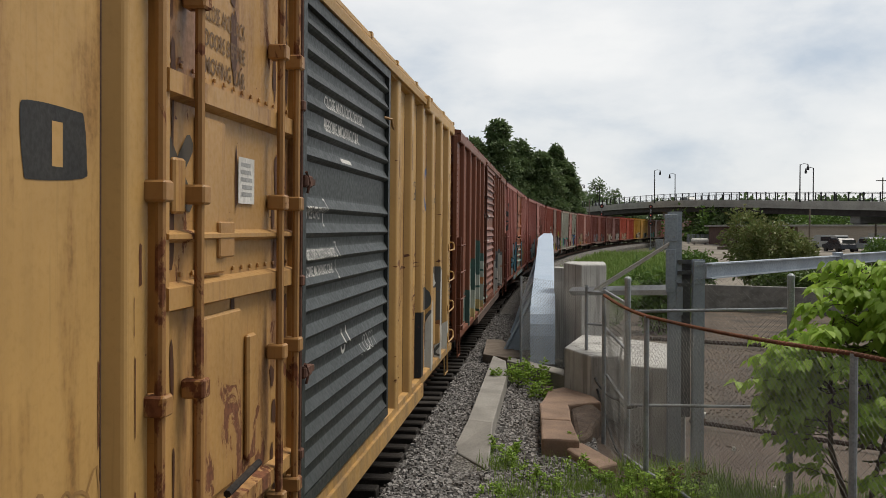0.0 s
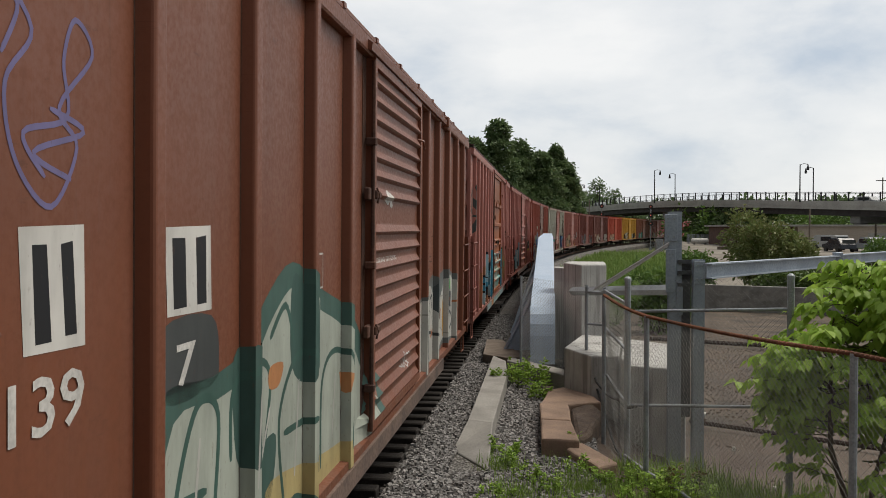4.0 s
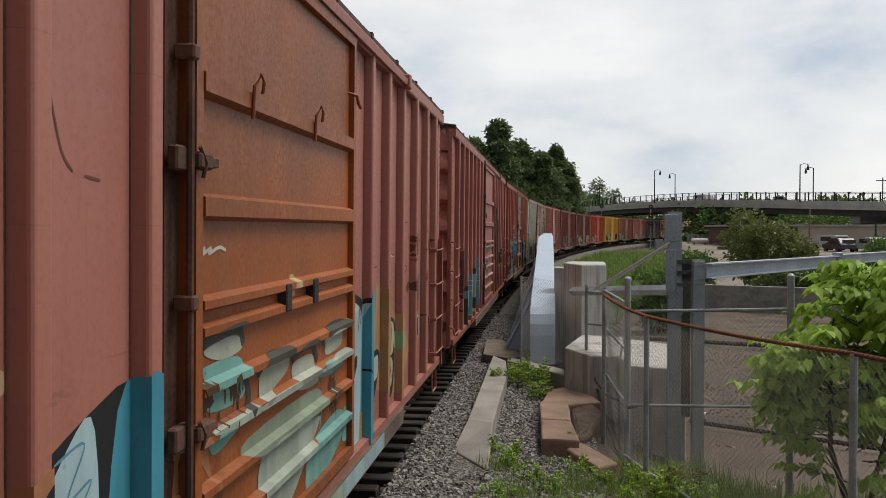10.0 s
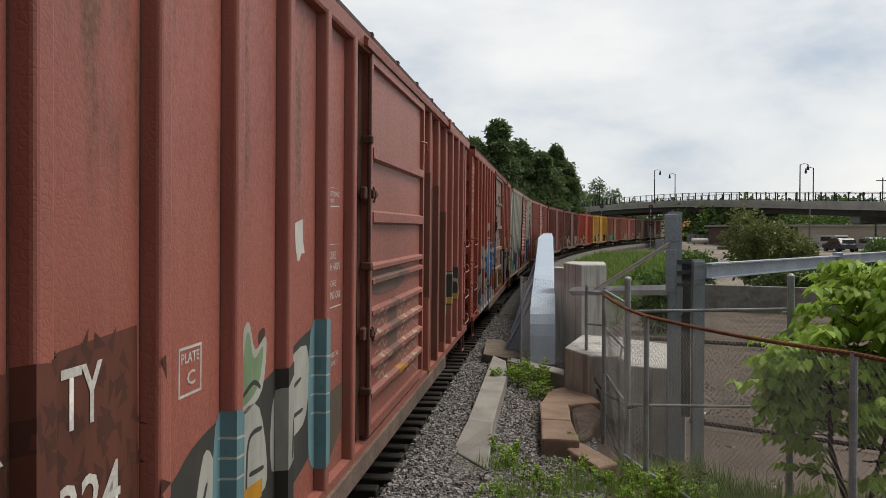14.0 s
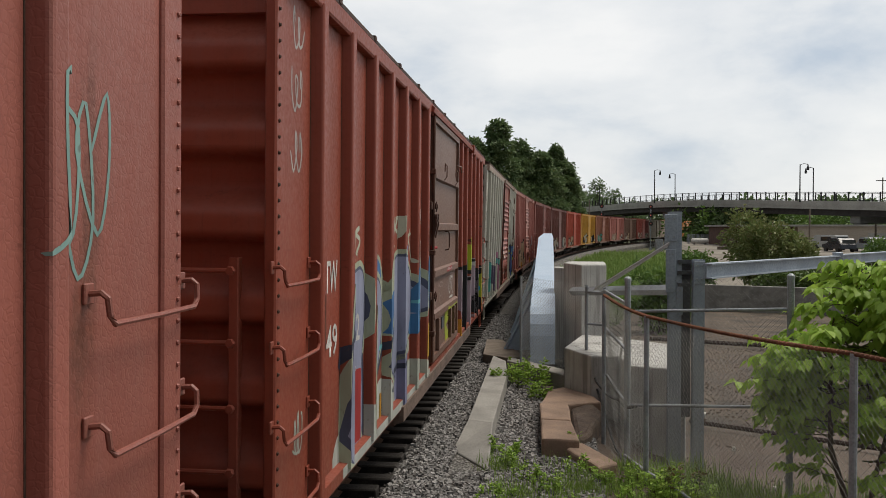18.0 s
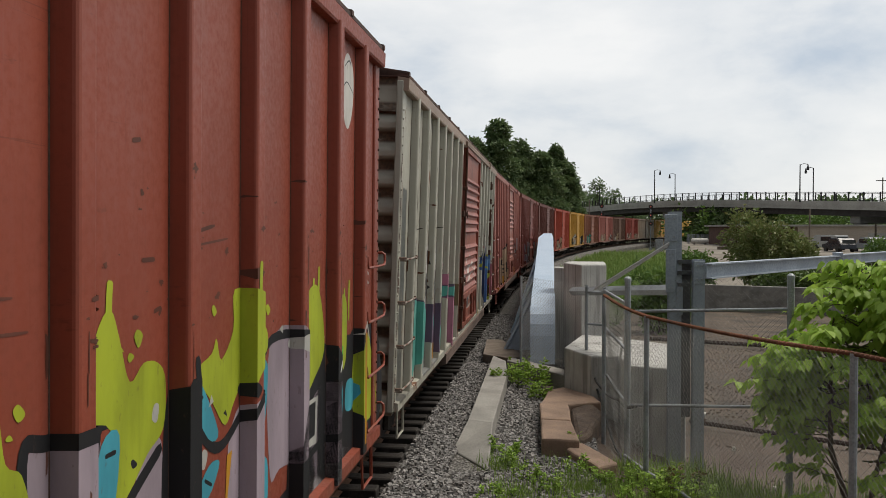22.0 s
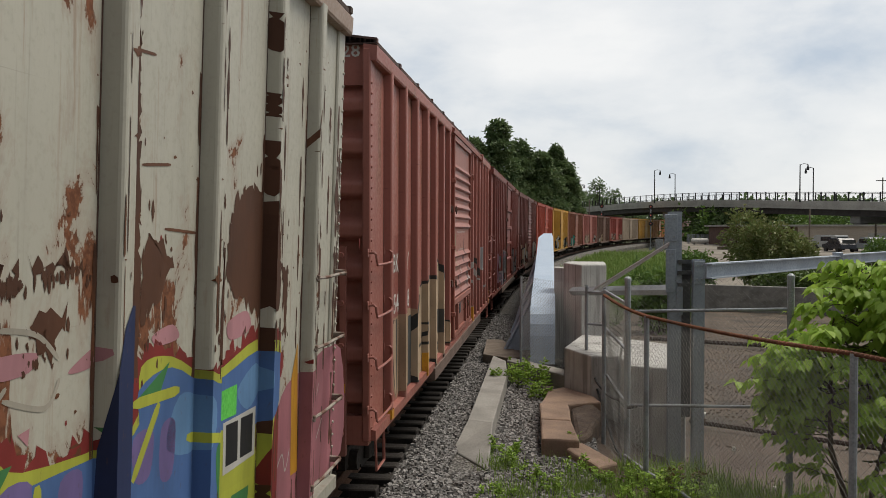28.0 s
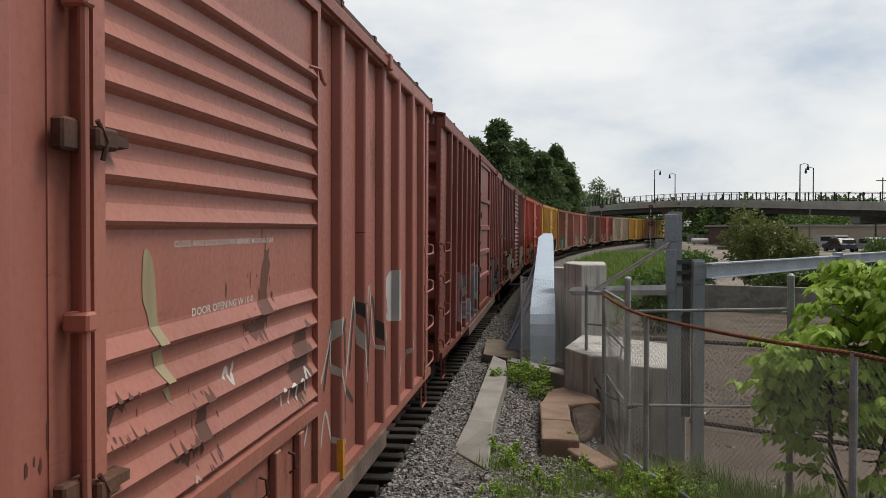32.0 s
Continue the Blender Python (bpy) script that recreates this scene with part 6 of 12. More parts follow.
    coat(car, (0.06, 0.27, 0.37), 6, ((-4.86, 1.66), (-4.52, 1.6), (-4.54, 1.49), (-4.84, 1.53)), ((-4.86, 1.46), (-4.54, 1.4), (-4.55, 1.28), (-4.87, 1.34)), ((-3.86, 1.47), (-3.56, 1.43), (-3.64, 1.34), (-3.9, 1.36)), ((-3.58, 2.09), (-3.44, 2.07), (-3.46, 1.71), (-3.62, 1.66)))
    sprayed(car, BLACK_G, 7, 0.03, ((-3.33, 1.45), (-3.61, 1.42), (-3.45, 1.3), (-3.75, 1.26)), ((-3.88, 1.78), (-3.93, 1.49)), ((-3.76, 1.61), (-3.33, 1.45)))
    coat(car, BLACK_G, 4, ((-2.97, 1.06), (-2.95, 1.62), (-2.85, 1.87), (-2.42, 2.13), (-1.69, 2.18), (-1.59, 0.91), (-2.16, 0.9)))
    coat(car, (0.34, 0.48, 0.52), 5, ((-3.04, 1.11), (-2.84, 1.6), (-2.42, 2.08), (-2.21, 2.11), (-2.22, 1.3), (-2.71, 1.03)))
    coat(car, (0.05, 0.25, 0.34), 5, ((-2.03, 2.15), (-1.69, 2.15), (-1.69, 0.99), (-2.12, 1.08)), ((-2.95, 1.62), (-2.85, 1.78), (-2.69, 1.58), (-2.83, 1.25)))
    coat(car, (0.46, 0.28, 0.10), 6, ((-2.57, 1.74), (-2.06, 1.76), (-2.09, 1.33), (-2.6, 1.35)), smooth=False)
    sprayed(car, (0.10, 0.25, 0.32), 7, 0.012, ((-2.5, 2.05), (-2.29, 2.08), (-2.41, 1.9), (-2.24, 1.93), (-2.37, 1.8)))
    coat(car, (0.42, 0.46, 0.44), 5, ((-3.38, 1.1), (-2.39, 1.13), (-2.3, 1.06), (-3.31, 1.01)), ((-2.74, 0.94), (-2.25, 0.93), (-2.25, 0.83), (-2.7, 0.82)))
    coat(car, (0.16, 0.34, 0.31), 2, ((-1.32, 2.2), (-0.78, 2.2), (-0.65, 2.08), (-0.69, 1.96), (-1.17, 1.97), (-1.3, 2.11)), ((-1.16, 1.86), (-0.78, 1.88), (-0.66, 1.83), (-0.94, 1.76), (-1.13, 1.75)), ((0.71, 1.32), (1.59, 1.44), (1.77, 1.22), (0.76, 0.95)), ((1.76, 1.39), (2, 1.4), (2.04, 1.15), (1.74, 1.15)), ((1.03, 1.89), (1.72, 1.86), (1.69, 1.77), (1.03, 1.78)))
    coat(car, (0.38, 0.40, 0.33), 3, ((-1.25, 2.27), (-1.14, 2.32), (-0.78, 2.31), (-0.71, 2.23), (-1, 2.21)), ((-0.4, 2.03), (-0.36, 2.09), (0.15, 2.08), (0.17, 1.98), (-0.16, 1.9), (-0.38, 1.85)), ((0.28, 1.9), (0.31, 2), (0.75, 2), (0.86, 1.88), (0.94, 1.77), (0.46, 1.79)), ((1.14, 2.01), (1.17, 2.09), (1.66, 2.08), (1.66, 1.95), (1.19, 1.93)))
    coat(car, (0.33, 0.38, 0.32), 3, ((-0.39, 1.88), (0.91, 1.87), (0.94, 1.8), (-0.37, 1.83)), ((1.08, 1.87), (1.79, 1.91), (1.84, 1.83), (1.08, 1.82)), ((-1.19, 1.89), (-0.72, 1.89), (-0.56, 1.91), (-0.56, 1.83), (-1.16, 1.86)), ((-0.34, 1.57), (0.86, 1.52), (0.92, 1.43), (-0.19, 0.95)))
    coat(car, (0.22, 0.27, 0.20), 2, ((-0.6, 1.71), (0.91, 1.73), (0.92, 1.5), (-0.47, 1.58)))
    sprayed(car, (0.05, 0.05, 0.042), 4, 0.07, ((-1.26, 2.32), (-1.14, 2.34), (-0.77, 2.35), (-0.68, 2.25)), ((-0.44, 2.04), (-0.27, 2.11), (-0.05, 2.11), (0.19, 2.1)), ((0.26, 2.02), (0.36, 2.06), (0.75, 2.07), (0.92, 1.93)), ((1.1, 2.01), (1.14, 2.11), (1.57, 2.13), (1.98, 2.08)), ((-0.66, 2.08), (-0.58, 1.94), (-0.66, 1.86)))
    sprayed(car, (0.36, 0.36, 0.30), 4, 0.02, ((0.66, 0.95), (0.76, 1.34), (0.92, 1.43)), ((1.08, 1.6), (1, 1.41)), ((1.39, 1.68), (1.26, 1.49)), ((2.18, 1.94), (2.06, 1.71)))
    coat(car, (0.11, 0.045, 0.02), 4, ((-1.39, 2.15), (-1.2, 2.14), (-1.13, 2.02), (-1.37, 1.96)), ((-0.92, 2.08), (-0.78, 2.07), (-0.75, 1.97), (-0.88, 1.98)), ((1.26, 1.7), (1.45, 1.7), (1.48, 1.51), (1.3, 1.52)))
    coat(car, (0.50, 0.36, 0.19), 4, ((0.17, 2.47), (0.2, 2.58), (0.31, 2.57), (0.33, 2.46), (0.25, 2.44)))
    sprayed(car, G_WHITE, 2, 0.018, ((-1.33, 2.77), (-1.24, 2.79), (-1.27, 2.76), (-1.16, 2.79), (-1.19, 2.76), (-1.05, 2.79), (-0.95, 2.77)))
    coat(car, (0.40, 0.22, 0.10), 1, ((3.05, 2.27), (3.57, 2.31), (3.89, 2.1), (4.51, 1.94), (5.28, 1.66), (5.47, 1.28), (4.53, 1.03), (3.13, 1.41), (3.21, 1.9)))
    coat(car, BLACK_G, 3, ((2.01, 2.22), (2.66, 2.25), (2.73, 2.16), (2.8, 2.25), (3.08, 2.16), (3.17, 1.9), (3.01, 1.65), (3.01, 0.95), (1.99, 0.95)))
    coat(car, (0.34, 0.48, 0.53), 4, ((2.03, 2.15), (2.62, 2.17), (2.67, 2), (2.77, 2.19), (3.04, 2.1), (3.12, 1.91), (2.96, 1.66), (2.89, 0.95), (2.01, 0.95)))
    coat(car, (0.06, 0.28, 0.37), 5, ((2.78, 2.19), (2.94, 2.16), (2.89, 0.95), (2.7, 0.95)))
    coat(car, (0.46, 0.50, 0.49), 5, ((2.05, 2.17), (2.59, 2.17), (2.6, 2.14), (2.07, 2.13)), ((3.02, 1.93), (3.09, 1.95), (3.06, 1.81), (2.98, 1.77)))
    coat(car, BLACK_G, 5, ((2.4, 1.6), (2.43, 1.72), (2.54, 1.73), (2.51, 1.62)))
    sprayed(car, BLACK_G, 5, 0.02, ((2.64, 2.19), (2.6, 2.04), (2.56, 1.94)), ((2.74, 1.58), (2.86, 1.53)))
    coat(car, BLACK_G, 3, ((3, 1.45), (3.08, 1.62), (3.54, 1.66), (3.58, 1.44), (3.06, 0.95)), ((3.88, 1.56), (3.92, 1.89), (4.48, 1.87), (4.53, 1.56), (4.4, 1.07), (3.98, 1.12)))
    coat(car, (0.40, 0.43, 0.40), 4, ((3.13, 1.55), (3.53, 1.6), (3.51, 1.39), (3.18, 1.39)))
    coat(car, G_CREAM, 4, ((3.96, 1.81), (4.43, 1.84), (4.41, 1.51), (4.01, 1.56)), ((3.97, 1.46), (4.39, 1.44), (4.33, 1.16), (4, 1.2)))
    sprayed(car, BLACK_G, 5, 0.025, ((4.08, 1.81), (4.16, 1.6), (4.25, 1.82)), ((4.33, 1.82), (4.28, 1.54)), ((4.08, 1.41), (4.26, 1.33), (4.12, 1.22)), ((4.21, 1.45), (4.34, 1.23)))
    coat(car, (0.22, 0.33, 0.17), 4, ((4.49, 1.74), (4.83, 1.62), (4.84, 1.54), (4.52, 1.54)))
    coat(car, G_SLATE, 3, ((6.04, 2.22), (6.35, 2.25), (6.32, 1.83), (6.04, 1.82)))
    coat(car, G_WHITE, 4, ((5.94, 1.75), (6.44, 1.74), (6.4, 1.44), (5.91, 1.47)), smooth=False)
    coat(car, BLACK_G, 5, ((6, 1.72), (6.17, 1.72), (6.16, 1.48), (5.99, 1.49)), ((6.23, 1.71), (6.37, 1.71), (6.36, 1.47), (6.22, 1.48)), smooth=False)
    coat(car, STICK, 5, ((5.95, 1.91), (6.12, 1.91), (6.12, 1.8), (5.95, 1.8)), smooth=False)
    sprayed(car, (0.15, 0.05, 0.03), 2, 0.016, ((3.01, 2.5), (3.45, 2.5)), ((4.92, 2.94), (5.42, 2.96)), ((5.09, 2.47), (5.35, 2.41), (5.18, 2.35)), ((4.9, 2.6), (4.96, 2.55)), ((3.99, 2.6), (4.47, 2.59)), ((4.93, 3.59), (4.99, 3.62)))
    sprayed(car, G_WHITE2, 2, 0.012, ((4.16, 2.82), (4.26, 2.59)), ((3.99, 2.61), (4.44, 2.57)))
    coat(car, (0.17, 0.06, 0.028), 2, ((5.62, 2.78), (5.8, 2.8), (5.82, 2.62), (5.66, 2.6)), ((5.35, 2.2), (5.7, 2.24), (6.2, 2.2), (6.25, 2.13), (5.8, 2.12), (5.4, 2.14)), ((5.75, 2.1), (6.1, 2.08), (6.05, 1.98), (5.8, 1.98)), ((6.6, 2.3), (6.75, 2.32), (6.74, 2.18), (6.62, 2.2)), ((7.25, 2.72), (7.42, 2.74), (7.42, 2.66), (7.26, 2.66)))
    chips(car, 50, 47, 5.0, 7.9, 1.5, 2.9, spray("bare_rust", (0.12, 0.045, 0.018)), 0.008, 0.05)
    reflectors(car, 8.27, M_REFLECT)


def patched_car():
    p = car_paint("faded_red_paint_b", (0.288, 0.092, 0.068), 9, 0.06, fade=0.14, crackle=30, stains=((2.6, 6.0, 3.0, 4.2, (0.17, 0.075, 0.04)), (-6.8, -3.0, 3.0, 4.2, (0.17, 0.075, 0.04)), (5.6, 8.0, 2.2, 3.6, (0.19, 0.07, 0.045))))
    e = car_paint("cracked_end_paint", (0.50, 0.175, 0.13), 21, 0.05, fade=0.1, crackle=8)
    d = car_paint("faded_red_door", (0.27, 0.094, 0.07), 10, 0.14, fade=0.2, crackle=30)
    roof = grainy("dark_roof_b", (0.06, 0.045, 0.04), (0.09, 0.05, 0.04), 1.5, 20, 0.8)
    car = boxcar("faded red boxcar with crackled paint and patched numbers", 16.9, p, (("panel", d, -1.40, 2.10),), roofmat=roof, endmat=e, ribs_at=(-7.67, -6.73, -5.79, -4.85, -3.89, -2.92, -2, 2.81, 3.75, 4.69, 5.7, 6.67, 7.6))
    add_car(car, -6.1, 16.9)
    br = spray("brown_patch", (0.075, 0.03, 0.02), 0.6)
    for y in (-7.6, -6.78):
        rng = random.Random(int(-y * 10))
        ps = []
        for _ in range(90):
            yy, zz = y + rng.random() * 0.72, rng.uniform(1.35, 2.5)
            a = rng.uniform(0, 6.28)
            ps.append([(yy, zz), (yy + 0.11 * math.cos(a), zz + 0.11 * math.sin(a)), (yy + 0.05 * math.cos(a + 1.2), zz + 0.07 * math.sin(a + 1.2))])
        tagged(drape(car, ps, br, 0.0025, "scraped_patch", "dark patch where old numbers were scraped"), kind="stuff")
    end_number(car, "52324", SIDE - 0.1 - 0.460, 4.52, 0.460, 0.125, M_WHITE)
    tag(car, 7.3, 7.9, 2.7, 3.5, 44, (0.22, 0.36, 0.33), 0.02, 9)
    coat(car, (0.12, 0.042, 0.028), 1, ((-7.58, 2.46), (-6.98, 2.42), (-6.94, 2.45), (-6.75, 2.43), (-6.65, 2.45), (-6.05, 2.48), (-6.03, 1.64), (-6.76, 1.6), (-7.57, 1.75)), smooth=False)
    words(car, "BK", -7.33, 2.13, 0.34, 0.24, M_WHITE, 9)
    words(car, "TY", -6.65, 2.15, 0.30, 0.23, M_WHITE, 9)
    words(car, "152", -7.5, 1.64, 0.5, 0.24, M_WHITE, 9)
    words(car, "324", -6.66, 1.74, 0.46, 0.22, M_WHITE, 9)
    outline(car, -5.62, -5.34, 2.08, 2.32, M_WHITE, 3)
    words(car, "PLATE", -5.59, 2.24, 0.22, 0.05, M_WHITE, 4)
    words(car, "C", -5.52, 2.13, 0.1, 0.07, M_WHITE, 4)
    coat(car, (0.05, 0.05, 0.045), 2, ((-6.1, 0.95), (-6.05, 1.65), (-5.72, 1.7), (-5.46, 1.81), (-5.15, 1.87), (-4.79, 1.9), (-4.19, 1.98), (-3.38, 2.14), (-2.85, 2.1), (-2.76, 1.44), (-3.24, 1.24), (-4, 1.1), (-4.77, 1.1), (-5.28, 0.95)))
    coat(car, (0.40, 0.40, 0.36), 3, ((-5.98, 1.31), (-5.91, 1.55), (-5.62, 1.61), (-5.49, 1.37), (-5.76, 1.27)), ((-5.45, 1.3), (-5.31, 1.74), (-5.16, 1.64), (-5.21, 1.23)), ((-4.78, 1.3), (-4.79, 1.79), (-4.43, 1.81), (-4.27, 1.34), (-4.56, 1.28)), ((-4.18, 1.36), (-4.11, 1.87), (-3.38, 2.05), (-3.38, 1.55), (-3.83, 1.45)), ((-5.28, 1.09), (-4.77, 1.06), (-4.17, 1.11), (-4, 1.04), (-4.77, 0.99)))
    coat(car, (0.14, 0.26, 0.29), 4, ((-5.15, 1.85), (-4.91, 1.83), (-4.91, 1.14), (-5.16, 1.14)), ((-3.27, 2.13), (-2.9, 2.09), (-2.96, 1.19), (-3.3, 1.23)), ((-6.04, 1.61), (-5.86, 1.6), (-5.91, 1.46), (-6.04, 1.48)))
    coat(car, (0.44, 0.44, 0.40), 3, ((-4.82, 1.85), (-4.73, 2.27), (-4.62, 2.34), (-4.51, 2.17), (-4.3, 2.22), (-4.38, 1.91), (-4.71, 1.82)))
    coat(car, (0.20, 0.29, 0.16), 4, ((-4.76, 1.94), (-4.69, 2.23), (-4.62, 2.28), (-4.53, 2.12), (-4.36, 2.17), (-4.45, 1.95), (-4.71, 1.87)))
    sprayed(car, (0.05, 0.05, 0.045), 5, 0.03, ((-5.81, 1.3), (-5.77, 1.48), (-5.62, 1.54)), ((-5.4, 1.35), (-5.26, 1.59)), ((-4.66, 1.31), (-4.62, 1.65), (-4.38, 1.68)), ((-4.01, 1.4), (-3.93, 1.73), (-3.51, 1.84)), ((-4.72, 1.93), (-4.54, 1.98), (-4.41, 1.93)), ((-5.71, 1.37), (-5.56, 1.36)), ((-4.61, 1.45), (-4.34, 1.43)), ((-3.93, 1.6), (-3.46, 1.61)))
    sprayed(car, G_WHITE, 5, 0.014, ((-5.11, 1.78), (-4.92, 1.76)), ((-5.11, 1.67), (-4.92, 1.66)), ((-5.11, 1.56), (-4.92, 1.55)), ((-3.27, 1.95), (-2.92, 1.92)), ((-3.26, 1.81), (-2.93, 1.78)), ((-3.26, 1.67), (-2.93, 1.64)), ((-3.25, 1.53), (-2.95, 1.5)))
    coat(car, ORANGE_G, 6, ((-4.82, 1.39), (-4.37, 1.37), (-4.38, 1.26), (-4.83, 1.3)), smooth=False)
    coat(car, ORANGE_G, 4, ((-6.41, 0.95), (-6.17, 1.4), (-6.17, 0.95)), smooth=False)
    sprayed(car, G_WHITE, 3, 0.016, ((-6.67, 1.56), (-6.56, 1.61), (-6.53, 1.5), (-6.41, 1.58)), ((-6.38, 1.53), (-6.26, 1.55), (-6.3, 1.45), (-6.13, 1.5)), ((-4.48, 0.87), (-4.16, 0.86), (-4.29, 0.95)), ((-3.02, 1.01), (-2.74, 1.09), (-2.88, 0.92)), ((-2.93, 1.08), (-3.02, 1.01)))
    words(car, "SECURE", -2.81, 2.64, 0.3, 0.06, M_WHITE, 4)
    words(car, "BOTH HASPS", -2.86, 2.55, 0.49, 0.06, M_WHITE, 4)
    words(car, "BEFORE", -2.83, 2.42, 0.33, 0.05, M_WHITE, 4)
    words(car, "MOVING CAR", -2.87, 2.32, 0.52, 0.06, M_WHITE, 4)
    words(car, "SECURITY DEVICE", -2.84, 3.14, 0.44, 0.04, M_WHITE, 4)
    words(car, "ONLY", -2.73, 3.09, 0.16, 0.03, M_WHITE, 4)
    words(car, "STANDARD CAR", -2.82, 1.85, 0.41, 0.04, M_WHITE, 4)
    words(car, "SEAL ONLY", -2.8, 1.78, 0.35, 0.04, M_WHITE, 4)
    coat(car, G_WHITE2, 3, ((-2.86, 3.21), (-2.39, 3.21), (-2.39, 3.21), (-2.86, 3.2)), ((-2.86, 3.06), (-2.39, 3.07), (-2.39, 3.06), (-2.86, 3.05)), ((-2.86, 2.76), (-2.31, 2.76), (-2.31, 2.76), (-2.86, 2.75)), ((-2.89, 2.26), (-2.33, 2.26), (-2.32, 2.25), (-2.89, 2.25)), smooth=False)
    coat(car, G_WHITE2, 3, ((-3.7, 2.92), (-3.5, 2.95), (-3.48, 2.79), (-3.44, 2.71), (-3.53, 2.71), (-3.58, 2.66), (-3.62, 2.66), (-3.67, 2.75)), smooth=False)
    coat(car, (0.07, 0.04, 0.03), 2, ((-4.45, 2.26), (-4.34, 2.28), (-4.34, 2.2), (-4.43, 2.18)))
    coat(car, (0.15, 0.085, 0.065), 2, ((-1.16, 2.47), (0.48, 2.46), (0.46, 2.25), (-1.12, 2.25)), ((-0.39, 2.09), (0.1, 2.09), (0.12, 1.54), (-0.33, 1.52)))
    coat(car, (0.12, 0.095, 0.07), 2, ((-2.9, 1.58), (-2.26, 1.6), (-2.28, 1.21), (-2.91, 0.95)), smooth=False)
    sprayed(car, (0.42, 0.34, 0.26), 3, 0.02, ((-1.11, 2.07), (-0.97, 2.11), (-0.9, 2.04), (-0.71, 2.09), (-0.59, 2.02), (-0.43, 2.06)), ((0.15, 2.03), (0.34, 2.09), (0.5, 2), (0.76, 2.07), (0.96, 1.98), (1.26, 2.04), (1.68, 1.94)))
    sprayed(car, (0.42, 0.34, 0.26), 3, 0.02, ((-1.11, 1.97), (-0.97, 2), (-0.9, 1.94), (-0.71, 1.98), (-0.59, 1.91), (-0.43, 1.95)), ((0.15, 1.91), (0.35, 1.97), (0.5, 1.88), (0.77, 1.94), (0.97, 1.85), (1.26, 1.9), (1.69, 1.8)))
    sprayed(car, (0.42, 0.34, 0.26), 3, 0.02, ((-1.11, 1.87), (-0.97, 1.9), (-0.89, 1.83), (-0.7, 1.87), (-0.58, 1.8), (-0.42, 1.84)), ((0.16, 1.79), (0.35, 1.85), (0.51, 1.75), (0.77, 1.82), (0.98, 1.72), (1.27, 1.77), (1.69, 1.66)))
    sprayed(car, (0.42, 0.34, 0.26), 3, 0.02, ((-1.1, 1.77), (-0.96, 1.8), (-0.89, 1.73), (-0.7, 1.77), (-0.58, 1.69), (-0.42, 1.73)), ((0.16, 1.67), (0.36, 1.72), (0.51, 1.63), (0.78, 1.69), (0.98, 1.58), (1.28, 1.63), (1.7, 1.52)))
    sprayed(car, (0.42, 0.34, 0.26), 3, 0.02, ((-1.1, 1.67), (-0.96, 1.69), (-0.88, 1.62), (-0.7, 1.66), (-0.58, 1.59), (-0.42, 1.61)), ((0.17, 1.55), (0.36, 1.6), (0.52, 1.5), (0.79, 1.56), (0.99, 1.45), (1.28, 1.5), (1.71, 1.38)))
    sprayed(car, (0.42, 0.34, 0.26), 3, 0.02, ((-1.1, 1.56), (-0.96, 1.59), (-0.88, 1.51), (-0.69, 1.55), (-0.57, 1.48), (-0.41, 1.5)), ((0.17, 1.43), (0.37, 1.48), (0.53, 1.38), (0.79, 1.43), (1, 1.32), (1.29, 1.36), (1.72, 1.23)))
    sprayed(car, (0.42, 0.34, 0.26), 3, 0.02, ((-1.09, 1.46), (-0.95, 1.48), (-0.88, 1.41), (-0.69, 1.44), (-0.57, 1.37), (-0.41, 1.39)), ((0.18, 1.31), (0.37, 1.35), (0.53, 1.25), (0.8, 1.3), (1, 1.19), (1.3, 1.22), (1.72, 1.09)))
    coat(car, ORANGE_G, 4, ((0.08, 1.38), (0.63, 1.34), (0.61, 1.24), (0.08, 1.27)), smooth=False)
    coat(car, ORANGE_G, 3, ((0.22, 0.77), (1.99, 0.7), (1.99, 0.57), (0.23, 0.64)), smooth=False)
    coat(car, (0.19, 0.075, 0.052), 1, ((2.4, 3.58), (2.62, 3.65), (3.02, 3.75), (3.01, 2.33), (2.98, 1.83), (2.39, 2)), ((3.34, 3.45), (3.58, 3.52), (3.94, 3.5), (3.95, 2.39), (3.93, 0.95), (3.34, 0.95)), ((4.26, 3.13), (4.48, 3.15), (4.87, 3.16), (4.87, 2.1), (4.83, 1.36), (4.27, 0.95)), smooth=False)
    coat(car, (0.34, 0.37, 0.29), 2, ((2.29, 2.28), (2.4, 2.29), (2.4, 2.19), (2.29, 2.15)), ((3.01, 2.32), (3.18, 2.35), (3.34, 2.34), (3.34, 2.15), (3.01, 2.1)), ((3.94, 2.38), (4.27, 2.36), (4.27, 2.12), (3.94, 2.05)), ((5.01, 2.21), (5.21, 2.28), (5.39, 2.2), (5.3, 2.1), (5.05, 2.12)))
    coat(car, (0.065, 0.058, 0.047), 3, ((2.29, 2.24), (2.4, 2.26), (2.39, 2), (2.29, 2.03)), ((3.01, 2.12), (3.34, 2.17), (3.34, 0.95), (2.98, 1.83)), ((3.94, 2.07), (4.27, 2.15), (4.27, 0.95), (3.94, 0.95)), ((4.87, 2.1), (5.44, 2.16), (5.94, 2.2), (6.31, 2.25), (6.82, 1.94), (6.72, 1.65), (6.1, 1.6), (5.45, 1.59), (4.83, 1.42)), ((3.15, 2.25), (3.32, 2.24), (3.32, 2.15), (3.18, 2.18)), ((4.09, 2.3), (4.2, 2.32), (4.23, 2.22), (4.11, 2.2)))
